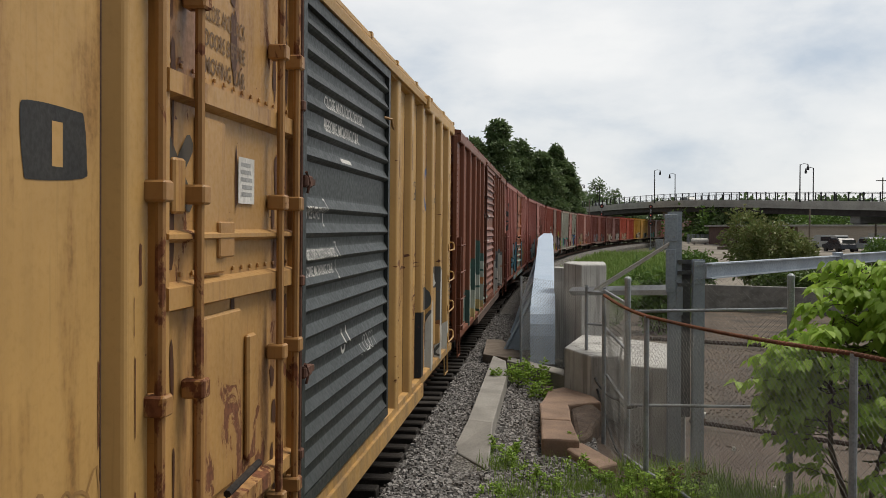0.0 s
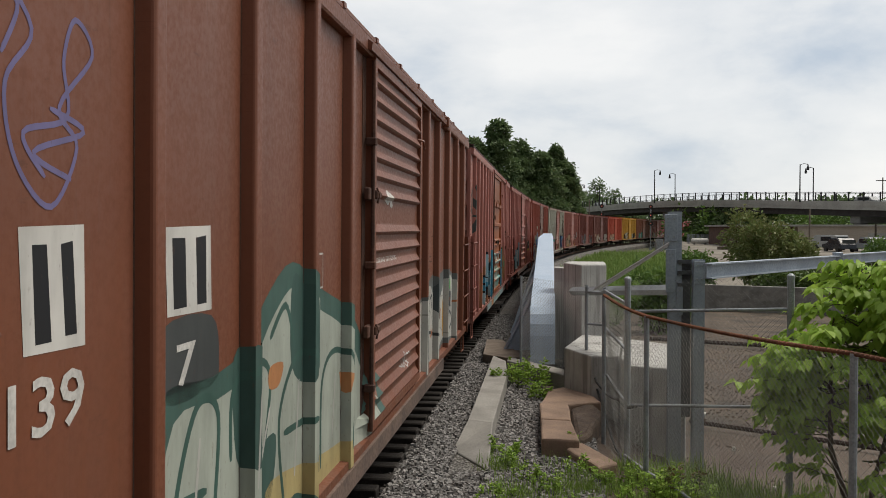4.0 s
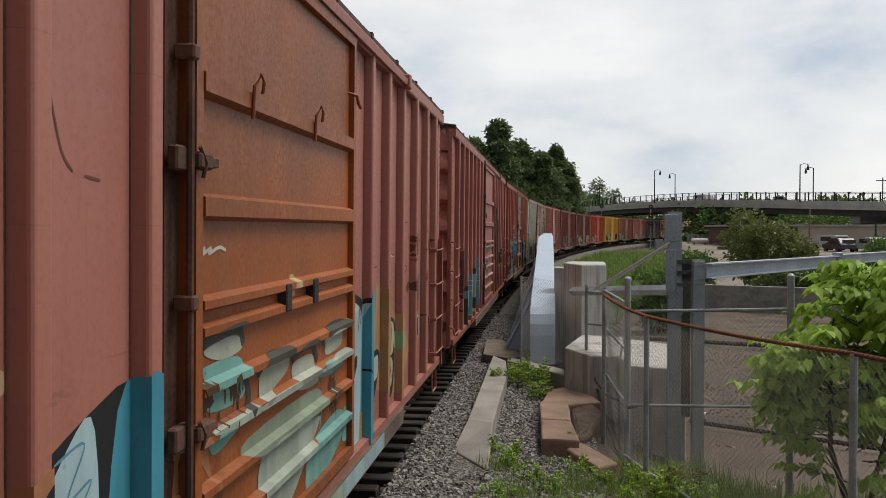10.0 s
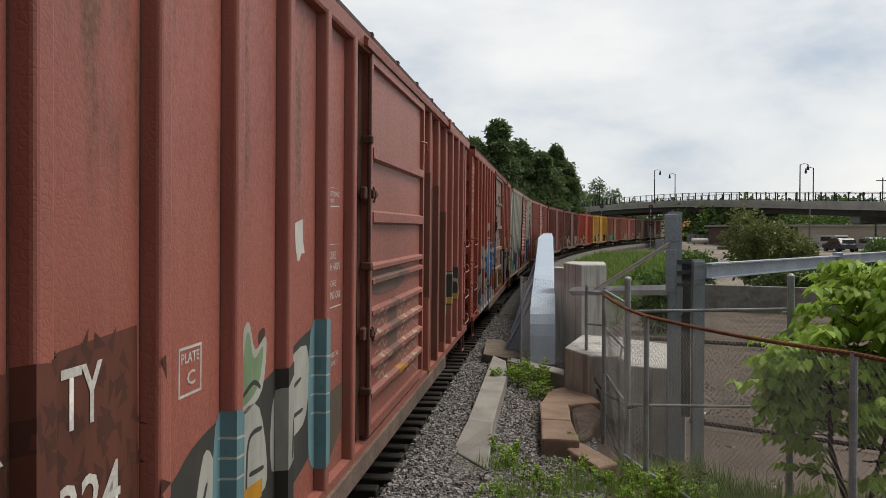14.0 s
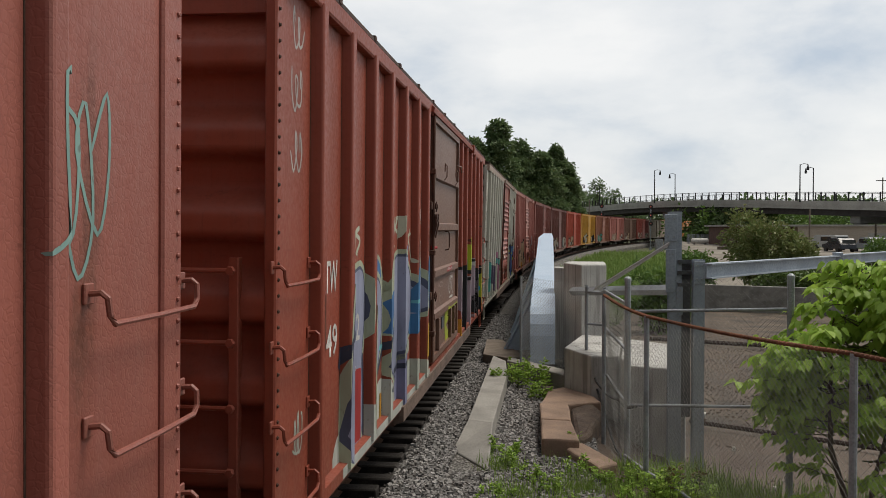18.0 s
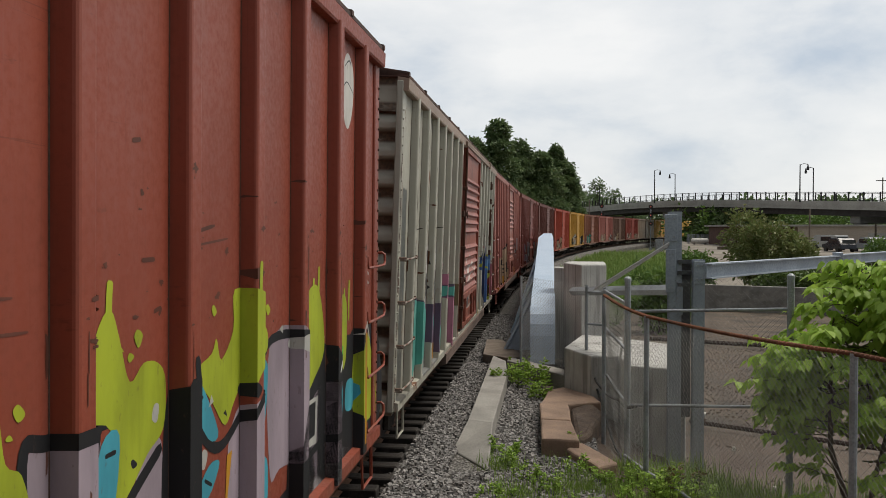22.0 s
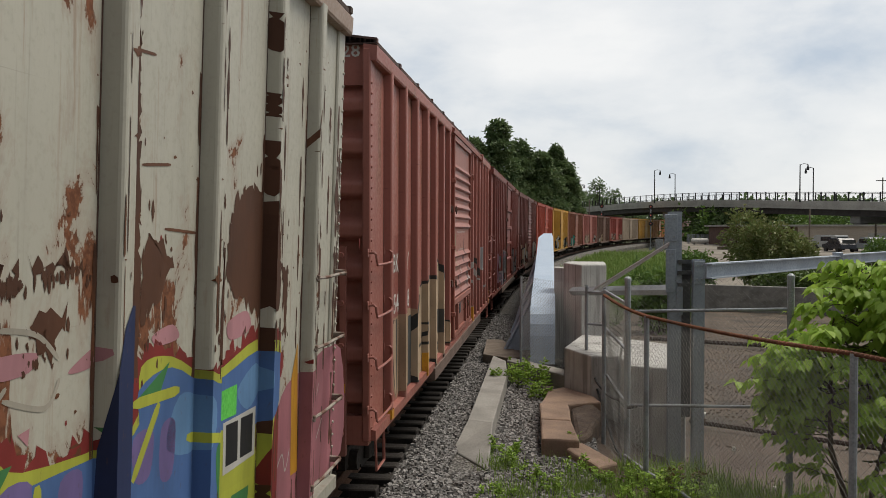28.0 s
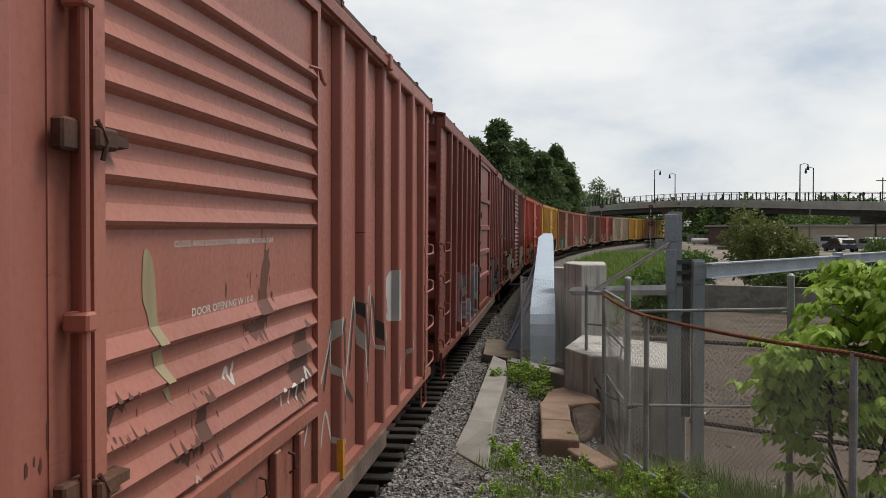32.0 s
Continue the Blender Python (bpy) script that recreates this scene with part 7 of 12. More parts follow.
    sprayed(car, (0.42, 0.37, 0.27), 4, 0.04, ((2.29, 2.11), (2.4, 2.14)), ((2.99, 2.07), (3.34, 2.14)), ((3.95, 2.01), (4.23, 2.13)), ((3.25, 0.95), (3.28, 1.85), (3.32, 1.91)), ((3.95, 0.95), (4.23, 1.58)), ((3.01, 1.82), (3.02, 1.88)), ((4.14, 1.67), (4.2, 1.76)))
    sprayed(car, (0.42, 0.40, 0.28), 4, 0.04, ((4.89, 2.1), (5.44, 2.13), (5.81, 2.12)), ((5.81, 2.04), (6.2, 2.16), (6.43, 1.99), (6.57, 1.73)), ((5.82, 1.74), (5.76, 1.53)))
    sprayed(car, (0.25, 0.25, 0.2), 4, 0.012, ((4.94, 1.97), (5.11, 2), (5.02, 1.82), (5.28, 1.94), (5.22, 1.75)), ((4.97, 1.77), (5.17, 1.79), (5.12, 1.61)), ((5.88, 1.91), (6.02, 1.97), (5.95, 1.79), (6.16, 1.91)))
    coat(car, (0.46, 0.32, 0.08), 4, ((6.31, 1.72), (6.82, 1.71), (6.77, 1.61), (6.32, 1.64)), ((5.4, 1.73), (5.72, 1.69), (5.69, 1.59), (5.39, 1.64)))
    coat(car, ORANGE_G, 4, ((4.79, 1.35), (5.32, 1.34), (5.31, 1.26), (4.79, 0.95)), smooth=False)
    coat(car, STICK, 5, ((5.2, 1.6), (5.41, 1.59), (5.4, 1.43), (5.19, 1.45)), smooth=False)
    coat(car, G_WHITE, 4, ((5.73, 1.64), (6.27, 1.7), (6.23, 1.33), (5.72, 1.37)), smooth=False)
    coat(car, BLACK_G, 5, ((5.78, 1.61), (5.97, 1.63), (5.96, 1.41), (5.77, 1.41)), ((6.01, 1.64), (6.21, 1.66), (6.19, 1.41), (6, 1.42)), smooth=False)
    sprayed(car, G_WHITE2, 3, 0.012, ((6.8, 1.82), (7.12, 1.79)), ((6.81, 1.75), (7.12, 1.72)), ((6.81, 1.69), (7.08, 1.66)), ((6.81, 1.62), (7.12, 1.59)))
    reflectors(car, 8.45, M_REFLECT)


def brick_red_car():
    p = car_paint("brick_red_paint", BRICK_RED, 11, 0.06, fade=0.1)
    d = car_paint("brown_door_paint", BROWN_DOOR, 12, 0.06, fade=0.1)
    roof = grainy("dark_roof_c", (0.05, 0.04, 0.035), (0.09, 0.05, 0.04), 1.5, 20, 0.8)
    car = boxcar("brick red boxcar with a brown panel door and purple graffiti", 16.9, p, (("panel", d, -1.25, 2.18),), roofmat=roof, doormat_rod=None, rib=(0.18, 0.14, 0.095), ribs_at=(-7.48, -6.51, -5.52, -4.6, -3.68, -2.7, -1.8, 2.93, 3.92, 4.87, 5.85, 6.85, 7.83))
    add_car(car, 12.55, 16.9)
    door = next(o for o in car.children if o.name.startswith("door") and o.children and not o.name.startswith("door_"))
    door_foot(door, d, SIDE + 0.055, -1.40, 2.03, SILL + 0.17, 1.62)
    x = SIDE + 0.055
    for y in (-0.31, 1.3):
        bm = bmesh.new()
        tube(bm, [(x + 0.05, y, 3.62), (x + 0.09, y, 3.68), (x + 0.09, y + 0.01, 3.84), (x + 0.06, y + 0.05, 3.88), (x + 0.05, y + 0.09, 3.84), (x + 0.05, y + 0.09, 3.76)], 0.011, 6)
        part("rail_hook", bm, d, door)
    bm = bmesh.new()
    tube(bm, [(x, 0.29, 2.84), (x + 0.06, 0.29, 2.83), (x + 0.07, 0.29, 2.78), (x + 0.07, 0.29, 2.60), (x + 0.06, 0.29, 2.55), (x, 0.29, 2.54)], 0.012, 6)
    part("pull_handle", bm, M_ROD, door, "upright steel pull handle")
    bm = bmesh.new()
    box(bm, x + 0.0, x + 0.05, -1.46, -1.34, 2.58, 2.64, 0.008)
    tube(bm, [(x + 0.03, -1.36, 2.61), (x + 0.05, -1.22, 2.61)], 0.02, 8)
    part("latch_bracket", bm, paint_of((0.34, 0.03, 0.03)), door, "bright red latch bracket")
    for y in (-1.46, -1.27):
        bm = bmesh.new()
        tube(bm, [(x + 0.06, y, 3.05), (x + 0.09, y, 3.05)], 0.045, 10)
        prism(bm, [(x + 0.055, 3.06), (x + 0.075, 3.04), (x + 0.095, 2.95), (x + 0.07, 2.84), (x + 0.05, 2.74), (x + 0.04, 2.76), (x + 0.055, 2.86)], "y", y - 0.035, y + 0.035)
        part("clamp", bm, M_ROD, door, "heavy curved steel clamp")
    end_number(car, "512", SIDE - 0.1 - 0.276, 4.52, 0.276, 0.125, M_WHITE)
    for z0, z1, k in ((4.02, 4.3, 70), (3.62, 3.94, 72), (3.22, 3.56, 73)):
        tag(car, -8.28, -7.98, z0, z1, k, (0.46, 0.45, 0.42), 0.022, 5)
    bm = bmesh.new()
    box(bm, SIDE + 0.069, SIDE + 0.073, -6.9, -1.55, SILL + 0.03, SILL + 0.115)
    part("sprayed_sill", bm, paint_of((0.42, 0.43, 0.39)), car, "pale overspray along the sill")
    tag(car, -8.2, -7.95, 1.3, 1.7, 71, (0.4, 0.42, 0.36), 0.02, 6)
    rust_runs(car, spray("dark_scrape", (0.11, 0.04, 0.025)), 3.2, 1.9, 0.4)
    chips(car, 90, 12, 2.4, 7.8, 2.2, 3.2, spray("dark_scrape", (0.11, 0.04, 0.025)), 0.01, 0.06)
    words(car, "ATW", -7.44, 2.375, 0.57, 0.255, M_WHITE, 9)
    words(car, "749", -7.4, 1.86, 0.54, 0.26, M_WHITE, 9)
    words(car, "512", -6.48, 1.87, 0.49, 0.25, M_WHITE, 12)
    swollen(car, ((-6.69, 0.95), (-6.62, 2), (-6.47, 2.46), (-6.22, 2.48), (-5.97, 2.51), (-5.81, 2.4), (-5.78, 2.05), (-5.89, 1.68), (-5.89, 0.95)), 4)
    swollen(car, ((-5.56, 0.95), (-5.53, 2.19), (-5.4, 2.36), (-5.1, 2.36), (-4.94, 2.21), (-4.9, 1.9), (-4.99, 1.65), (-5.19, 1.37), (-5.23, 0.95)), 7)
    swollen(car, ((-4.76, 1.39), (-4.7, 1.73), (-4.41, 2.4), (-4.14, 2.52), (-3.84, 2.56), (-3.43, 2.41), (-3.32, 1.97), (-3.66, 1.69), (-3.97, 1.43), (-4.11, 1.22)), 4)
    swollen(car, ((-3.49, 1.49), (-3.43, 2.37), (-3.19, 2.42), (-2.95, 2.2), (-2.9, 1.74), (-3.17, 1.6)), 7)
    swollen(car, ((-2.59, 1.79), (-2.54, 2.33), (-2.2, 2.48), (-2, 1.86), (-2.38, 1.66)), 4)
    coat(car, G_RIM, 3, ((-5.49, 2.37), (-5.42, 2.57), (-5.21, 2.64), (-4.95, 2.54), (-4.82, 2.26), (-5, 2.18)), ((-4.85, 2.17), (-4.78, 2.5), (-4.64, 2.58), (-4.51, 2.48), (-4.47, 1.83), (-4.86, 1.78)))
    coat(car, (0.06, 0.17, 0.37), 4, ((-5.43, 2.41), (-5.39, 2.53), (-5.21, 2.59), (-5, 2.51), (-4.93, 2.31), (-5.11, 2.41)), ((-4.81, 2.18), (-4.51, 2.21), (-4.52, 1.84), (-4.85, 1.8)))
    coat(car, (0.2, 0.2, 0.32), 4, ((-3.94, 2.55), (-3.52, 2.48), (-3.6, 0.93), (-4.07, 0.98)))
    coat(car, (0.05, 0.16, 0.32), 11, ((-2.86, 2.39), (-2.52, 2.4), (-2.61, 1.93), (-2.94, 1.84)), ((-2.92, 1.83), (-2.63, 1.84), (-2.69, 1.61), (-3.09, 1.59)), ((-1.98, 2.46), (-1.61, 2.44), (-1.65, 2.03), (-1.9, 1.8)))
    coat(car, (0.42, 0.43, 0.39), 2, ((-6.9, 0.9), (-6.85, 1.15), (-6.2, 1.3), (-5.5, 1.2), (-4.9, 1.34), (-4.6, 1.1), (-4.7, 0.88), (-5.8, 0.88)))
    coat(car, (0.40, 0.42, 0.36), 3, ((-4.75, 1.15), (-3.65, 1.26), (-2.72, 1.24), (-1.71, 1.04), (-1.7, 0.88), (-3.46, 0.75), (-4.24, 0.95)))
    sprayed(car, (0.04, 0.045, 0.075), 11, 0.06, ((-6.79, 1.72), (-6.72, 1.89), (-6.54, 2.03), (-6.5, 2.17)), ((-5.19, 1.37), (-4.93, 1.57), (-4.76, 1.74)), ((-4.75, 1.18), (-4.25, 1.26), (-3.65, 1.36)), ((-5.85, 1.73), (-5.81, 0.95)))
    sprayed(car, (0.14, 0.40, 0.44), 12, 0.05, ((-6.51, 1.78), (-6.34, 1.82)), ((-6.53, 1.71), (-6.36, 1.74)), ((-4.38, 1.33), (-4.17, 1.39)), ((-5.04, 1.66), (-4.85, 1.67)), ((-2.95, 1.97), (-2.64, 1.97)))
    sprayed(car, (0.20, 0.22, 0.32), 12, 0.03, ((-5.48, 2), (-5.1, 2.03)), ((-5.46, 1.91), (-5.04, 1.94)), ((-5.44, 2.06), (-5.34, 1.82), (-5.25, 2.06), (-5.15, 1.81)), ((-4.4, 2.15), (-4.26, 1.79), (-4.45, 1.53)), ((-3.32, 1.97), (-3.24, 1.7)), ((-6.32, 2.35), (-6.25, 2.13), (-6.37, 1.95)))
    coat(car, (0.40, 0.43, 0.36), 12, ((-3.4, 1.51), (-3.09, 1.52), (-3.08, 1.37), (-3.38, 1.36)))
    sprayed(car, (0.50, 0.53, 0.42), 3, 0.045, ((-6.38, 2.94), (-6.22, 2.99), (-6.3, 2.93), (-6.38, 2.93), (-6.4, 2.63)), ((-6.29, 2.88), (-6.33, 2.67)), ((-6.28, 2.8), (-6.19, 2.85), (-6.21, 2.68)), ((-6.01, 2.89), (-6.17, 2.84), (-5.99, 2.77), (-6.16, 2.65)), ((-6.42, 2.71), (-6.35, 2.72)), ((-4.29, 2.95), (-4.37, 2.74)), ((-4.32, 2.95), (-4.19, 2.91), (-4.33, 2.86), (-4.18, 2.81)), ((-4.12, 3.01), (-4.2, 2.76)), ((-4.14, 2.89), (-3.99, 2.97)), ((-4.14, 2.89), (-3.97, 2.84)), ((-3.89, 3.03), (-3.94, 2.76)))
    sprayed(car, (0.50, 0.53, 0.42), 3, 0.045, ((-4.07, 2.99), (-3.86, 3.01)))
    coat(car, (0.50, 0.53, 0.42), 3, ((-6.37, 2.6), (-6.33, 2.6), (-6.34, 2.58)), ((-6.22, 2.61), (-6.18, 2.61), (-6.18, 2.58)), ((-6.13, 2.65), (-6.09, 2.66), (-6.1, 2.63)), ((-4.34, 2.69), (-4.28, 2.69), (-4.28, 2.66)), ((-4.2, 2.7), (-4.14, 2.7), (-4.14, 2.67)))
    sprayed(car, (0.47, 0.48, 0.38), 3, 0.04, ((-3.06, 2.88), (-3.27, 2.52)), ((-3.13, 2.74), (-2.92, 2.46)), ((-3.35, 2.78), (-2.98, 2.82)))
    coat(car, (0.34, 0.03, 0.03), 12, ((-4.48, 2.12), (-4.14, 2.13), (-4.16, 1.83), (-4.5, 1.84)), ((-6.52, 1.66), (-5.91, 1.6), (-5.91, 0.95), (-6.53, 0.95)), smooth=False)
    outline(car, -4.45, -4.19, 1.85, 2.11, M_WHITE, 13)
    words(car, "PLATE", -4.43, 2.02, 0.23, 0.04, M_WHITE, 13)
    words(car, "C", -4.37, 1.9, 0.11, 0.07, M_WHITE, 13)
    words(car, "56700", -6.47, 1.61, 0.35, 0.04, M_WHITE, 13)
    coat(car, (0.48, 0.27, 0.02), 3, ((-7.53, 2.14), (-7.43, 2.15), (-7.45, 1.89), (-7.55, 1.92)), smooth=False)
    coat(car, (0.48, 0.27, 0.02), 11, ((-1.99, 1.6), (-1.73, 1.6), (-1.77, 1.15), (-2.02, 1.15)), smooth=False)
    coat(car, (0.13, 0.10, 0.07), 12, ((-2.63, 1.78), (-2.12, 1.78), (-2.18, 1.42), (-2.68, 1.42)), smooth=False)
    outline(car, -2.63, -2.13, 2.95, 3.14, M_WHITE, 4)
    words(car, "SECURITY DEVICE", -2.61, 3.04, 0.47, 0.04, M_WHITE, 4)
    words(car, "ONLY", -2.48, 2.98, 0.17, 0.03, M_WHITE, 4)
    outline(car, -2.67, -2.11, 2.43, 2.72, M_WHITE, 4)
    words(car, "SECURE", -2.56, 2.61, 0.3, 0.07, M_WHITE, 4)
    words(car, "BOTH HASPS", -2.68, 2.51, 0.52, 0.06, M_WHITE, 4)
    words(car, "BEFORE", -2.54, 2.39, 0.27, 0.06, M_WHITE, 4)
    coat(car, G_WHITE2, 12, ((-2.63, 2.21), (-2.35, 2.21), (-2.34, 1.98), (-2.62, 1.98)), smooth=False)
    words(car, "UNLOAD", -2.59, 2.14, 0.22, 0.04, M_BLACK, 14)
    words(car, "FROM THIS", -2.61, 2.09, 0.25, 0.03, M_BLACK, 14)
    words(car, "SIDE", -2.53, 2.02, 0.11, 0.04, M_BLACK, 14)
    sprayed(car, G_WHITE, 3, 0.03, ((-1.79, 3.14), (-1.75, 2.76), (-1.79, 2.47)))
    coat(car, G_WHITE2, 3, ((-1.78, 3.12), (-1.62, 3.15), (-1.6, 3.1), (-1.74, 3.07)))
    sprayed(car, G_WHITE2, 3, 0.035, ((0.99, 2.07), (0.9, 1.87), (1.05, 1.8)), ((1.14, 2.1), (1.1, 1.8)), ((1.25, 2.05), (1.42, 2.06), (1.32, 1.9), (1.49, 1.77)), ((0.98, 1.73), (1.49, 1.73)), ((1.3, 2.18), (1.2, 2.13)))
    sprayed(car, G_WHITE2, 3, 0.014, ((-0.96, 2.01), (-1.03, 1.76)), ((-0.95, 1.99), (-0.85, 1.73)), ((-1.02, 1.87), (-0.88, 1.87)))
    sprayed(car, (0.42, 0.33, 0.28), 3, 0.012, ((-0.5, 2.05), (-0.37, 1.79), (-0.13, 1.72), (0.09, 1.79), (0, 1.99), (-0.23, 1.98), (-0.5, 2.05)), ((-0.41, 1.99), (-0.23, 2.06), (0.12, 2.01)), ((-0.37, 1.9), (-0.22, 1.84), (-0.08, 1.9)))
    sprayed(car, (0.42, 0.33, 0.28), 3, 0.016, ((-1.33, 1.36), (-1.26, 1.48), (-1.17, 1.33), (-1.09, 1.46), (-1, 1.32), (-0.89, 1.43), (-0.79, 1.3), (-0.7, 1.41)))
    coat(car, (0.30, 0.34, 0.03), 2, ((0.36, 1.24), (0.39, 1.6), (0.86, 1.59), (1.99, 1.57), (2.01, 1.14), (1.47, 1.08), (0.64, 0.99)))
    coat(car, (0.15, 0.08, 0.056), 3, ((0.53, 1.32), (0.99, 1.39), (1.34, 1.27), (0.87, 1.18)), smooth=False)
    coat(car, (0.33, 0.03, 0.03), 3, ((0.13, 2.26), (0.88, 2.28), (0.86, 2.21), (0.11, 2.2)), smooth=False)
    words(car, "OPENING H 10-0", 0.2, 2.22, 0.63, 0.04, M_WHITE, 5)
    coat(car, G_MAUVE, 2, ((2.54, 2.1), (2.68, 2.14), (3.02, 2.1), (3.02, 1.88), (2.92, 0.95), (2.54, 1.79)), ((3.2, 0.95), (3.33, 1.79), (3.6, 1.93), (3.65, 0.95)), ((5.19, 1.35), (5.17, 2.15), (5.81, 2.16), (5.86, 1.38), (5.39, 1.33)), ((4.45, 1.7), (4.71, 1.91), (4.9, 1.73), (4.8, 0.95), (4.46, 0.95)), ((6, 1.11), (6.24, 1.64), (6.91, 1.62), (6.93, 1.15), (6.35, 1.02)))
    coat(car, (0.28, 0.27, 0.28), 2, ((5.4, 0.99), (6, 1.02), (7.15, 1.05), (7.53, 0.82), (5.69, 0.95)))
    coat(car, BLACK_G, 3, ((3.63, 2.03), (3.86, 2.17), (4.09, 1.83), (3.93, 1.63), (3.76, 0.95), (3.61, 0.95)), ((2.41, 2.03), (2.45, 2.06), (2.54, 1.98), (2.54, 1.83), (2.41, 1.89)))
    sprayed(car, BLACK_G, 4, 0.06, ((2.54, 1.79), (2.53, 2.14), (2.7, 2.14), (3.29, 2.12)), ((2.92, 0.95), (3.02, 2.09), (3.27, 2.11)), ((3.78, 2.29), (3.87, 2.05), (4.26, 1.74), (4.65, 1.84), (5.06, 2.1)), ((4.94, 1.59), (5.11, 2.16), (5.91, 2.15)), ((3.6, 1.91), (3.3, 1.76), (3.19, 1.66)), ((1.96, 1.99), (2.2, 1.97), (2.41, 1.95)), ((6.92, 1.53), (7.12, 1.92), (7.71, 1.9)), ((6, 1.02), (6.17, 1.23), (6.93, 1.24)), ((5.27, 0.95), (5.4, 1.11), (6, 1.11)))
    coat(car, BLACK_G, 2, ((5.75, 0.95), (5.8, 1.75), (6.0, 2.02), (6.3, 1.9), (6.55, 2.0), (6.85, 1.86), (7.1, 2.05), (7.3, 1.92), (7.6, 2.0), (7.75, 1.88), (8.1, 1.98), (8.6, 1.86), (8.66, 0.95)))
    sprayed(car, G_WHITE2, 4, 0.03, ((5.8, 1.8), (6.0, 2.07), (6.3, 1.95), (6.55, 2.05)), ((6.7, 1.75), (6.9, 1.92), (7.1, 1.8), (7.0, 1.5)), ((7.55, 1.9), (7.8, 2.05), (8.1, 2.03), (8.3, 1.8), (8.1, 1.55), (7.8, 1.6)), ((7.7, 1.3), (8.0, 1.45), (8.3, 1.3)))
    sprayed(car, (0.50, 0.50, 0.47), 4, 0.028, ((8.05, 2.62), (8.2, 2.58), (8.08, 2.5), (8.25, 2.45)), ((8.1, 2.4), (8.25, 2.36)))
    coat(car, ORANGE_G, 6, ((7.66, 1.95), (7.74, 1.95), (7.73, 0.95), (7.66, 0.95)), smooth=False)
    coat(car, G_CYAN, 4, ((6.75, 1.62), (7.0, 1.66), (7.02, 1.42), (6.8, 1.38)), ((6.85, 1.3), (7.1, 1.34), (7.05, 1.1), (6.85, 1.08)))
    for y0, zt in ((6.2, 2.42), (6.35, 2.5), (7.2, 2.28), (7.38, 2.34), (8.1, 1.9), (4.7, 2.6), (3.1, 2.58)):
        sprayed(car, G_LIME, 6, 0.05, ((y0, zt - 0.25), (y0 + 0.01, zt), (y0 + 0.02, zt + 0.1)))
    coat(car, G_LIME, 5, ((1.95, 2.02), (1.96, 2.14), (2.06, 2.17), (2.13, 2.34), (2.2, 2.41), (2.31, 2.39), (2.39, 2.3), (2.43, 2.13), (2.52, 2.07), (2.54, 1.92), (2.2, 1.94)), ((2.93, 2.16), (2.95, 2.35), (3.04, 2.52), (3.13, 2.56), (3.2, 2.44), (3.29, 2.25), (3.42, 2.31), (3.56, 2.29), (3.64, 2.2), (3.62, 1.99), (3.46, 1.91), (3.29, 1.79), (3.17, 1.77), (3.13, 2.08)))
    coat(car, G_LIME, 5, ((3.99, 2.17), (4.2, 2.24), (4.27, 2.31), (4.34, 2.19), (4.52, 2.33), (4.54, 2.55), (4.9, 2.48), (4.93, 2.32), (5.11, 2.27), (5.11, 2.13), (4.81, 2.09), (4.55, 1.94), (4.4, 1.83), (4.21, 1.99)), ((5.9, 1.94), (5.96, 2.35), (6.27, 2.47), (6.45, 2.31), (6.54, 1.95), (6.24, 1.77), (5.98, 1.69)), ((6.9, 1.95), (7.1, 2.31), (7.31, 2.24), (7.28, 1.76), (7.02, 1.69)), ((7.62, 1.2), (7.64, 1.86), (8.29, 1.84), (8.5, 1.09)))
    coat(car, G_LIME, 5, ((3.96, 0.95), (4.08, 1.45), (4.26, 1.43), (4.36, 0.95)))
    coat(car, G_LIME, 5, ((1.98, 2.27), (2.02, 2.3), (2.06, 2.27), (2.05, 2.23), (2, 2.23)), ((2.47, 2.29), (2.5, 2.31), (2.54, 2.27), (2.5, 2.25)), ((3.33, 2.43), (3.36, 2.46), (3.41, 2.43), (3.37, 2.38)), ((3.27, 2.35), (3.29, 2.37), (3.33, 2.35), (3.29, 2.33)), ((4.2, 2.47), (4.23, 2.49), (4.27, 2.45), (4.23, 2.43)), ((5.09, 2.4), (5.13, 2.42), (5.18, 2.38), (5.13, 2.35)), ((2.43, 2.21), (2.45, 2.22), (2.47, 2.2), (2.44, 2.2)))
    coat(car, G_LIME, 5, ((3.19, 2.39), (3.22, 2.4), (3.24, 2.38)))
    coat(car, BLACK_G, 6, ((2.3, 2.06), (2.33, 2.07), (2.36, 2.04), (2.33, 2.03)), ((3.3, 1.91), (3.32, 1.92), (3.36, 1.89), (3.32, 1.88)), ((4.59, 1.98), (4.65, 2.02), (4.74, 1.97), (4.67, 1.93)), ((4.37, 1.9), (4.41, 1.91), (4.43, 1.87)))
    coat(car, G_CYAN, 6, ((3.05, 2.04), (3.2, 2.05), (3.14, 1.73), (2.96, 1.73)), ((3.9, 2.1), (4.05, 2.12), (4.3, 1.82), (4.16, 1.81)), ((4.17, 1.67), (4.32, 1.65), (4.17, 1.51), (3.99, 1.54)), ((4.96, 2.03), (5.13, 2.05), (5.08, 1.7), (4.9, 1.69)), ((1.99, 1.97), (2.35, 1.93), (2.2, 1.9), (1.97, 1.96)), ((4.94, 1.47), (5.13, 1.46), (5.13, 1.18), (4.95, 1.19)), ((7.31, 1.56), (7.58, 1.54), (7.56, 1.31), (7.28, 1.34)))
    coat(car, G_CYAN, 6, ((2.45, 1.81), (2.54, 1.84), (2.54, 1.79)))
    sprayed(car, BLACK_G, 7, 0.02, ((3.08, 1.99), (3.17, 1.99)), ((3.99, 2.03), (4.09, 2.04)), ((4.21, 1.56), (4.11, 1.61)), ((4.97, 1.86), (5.09, 1.87)))
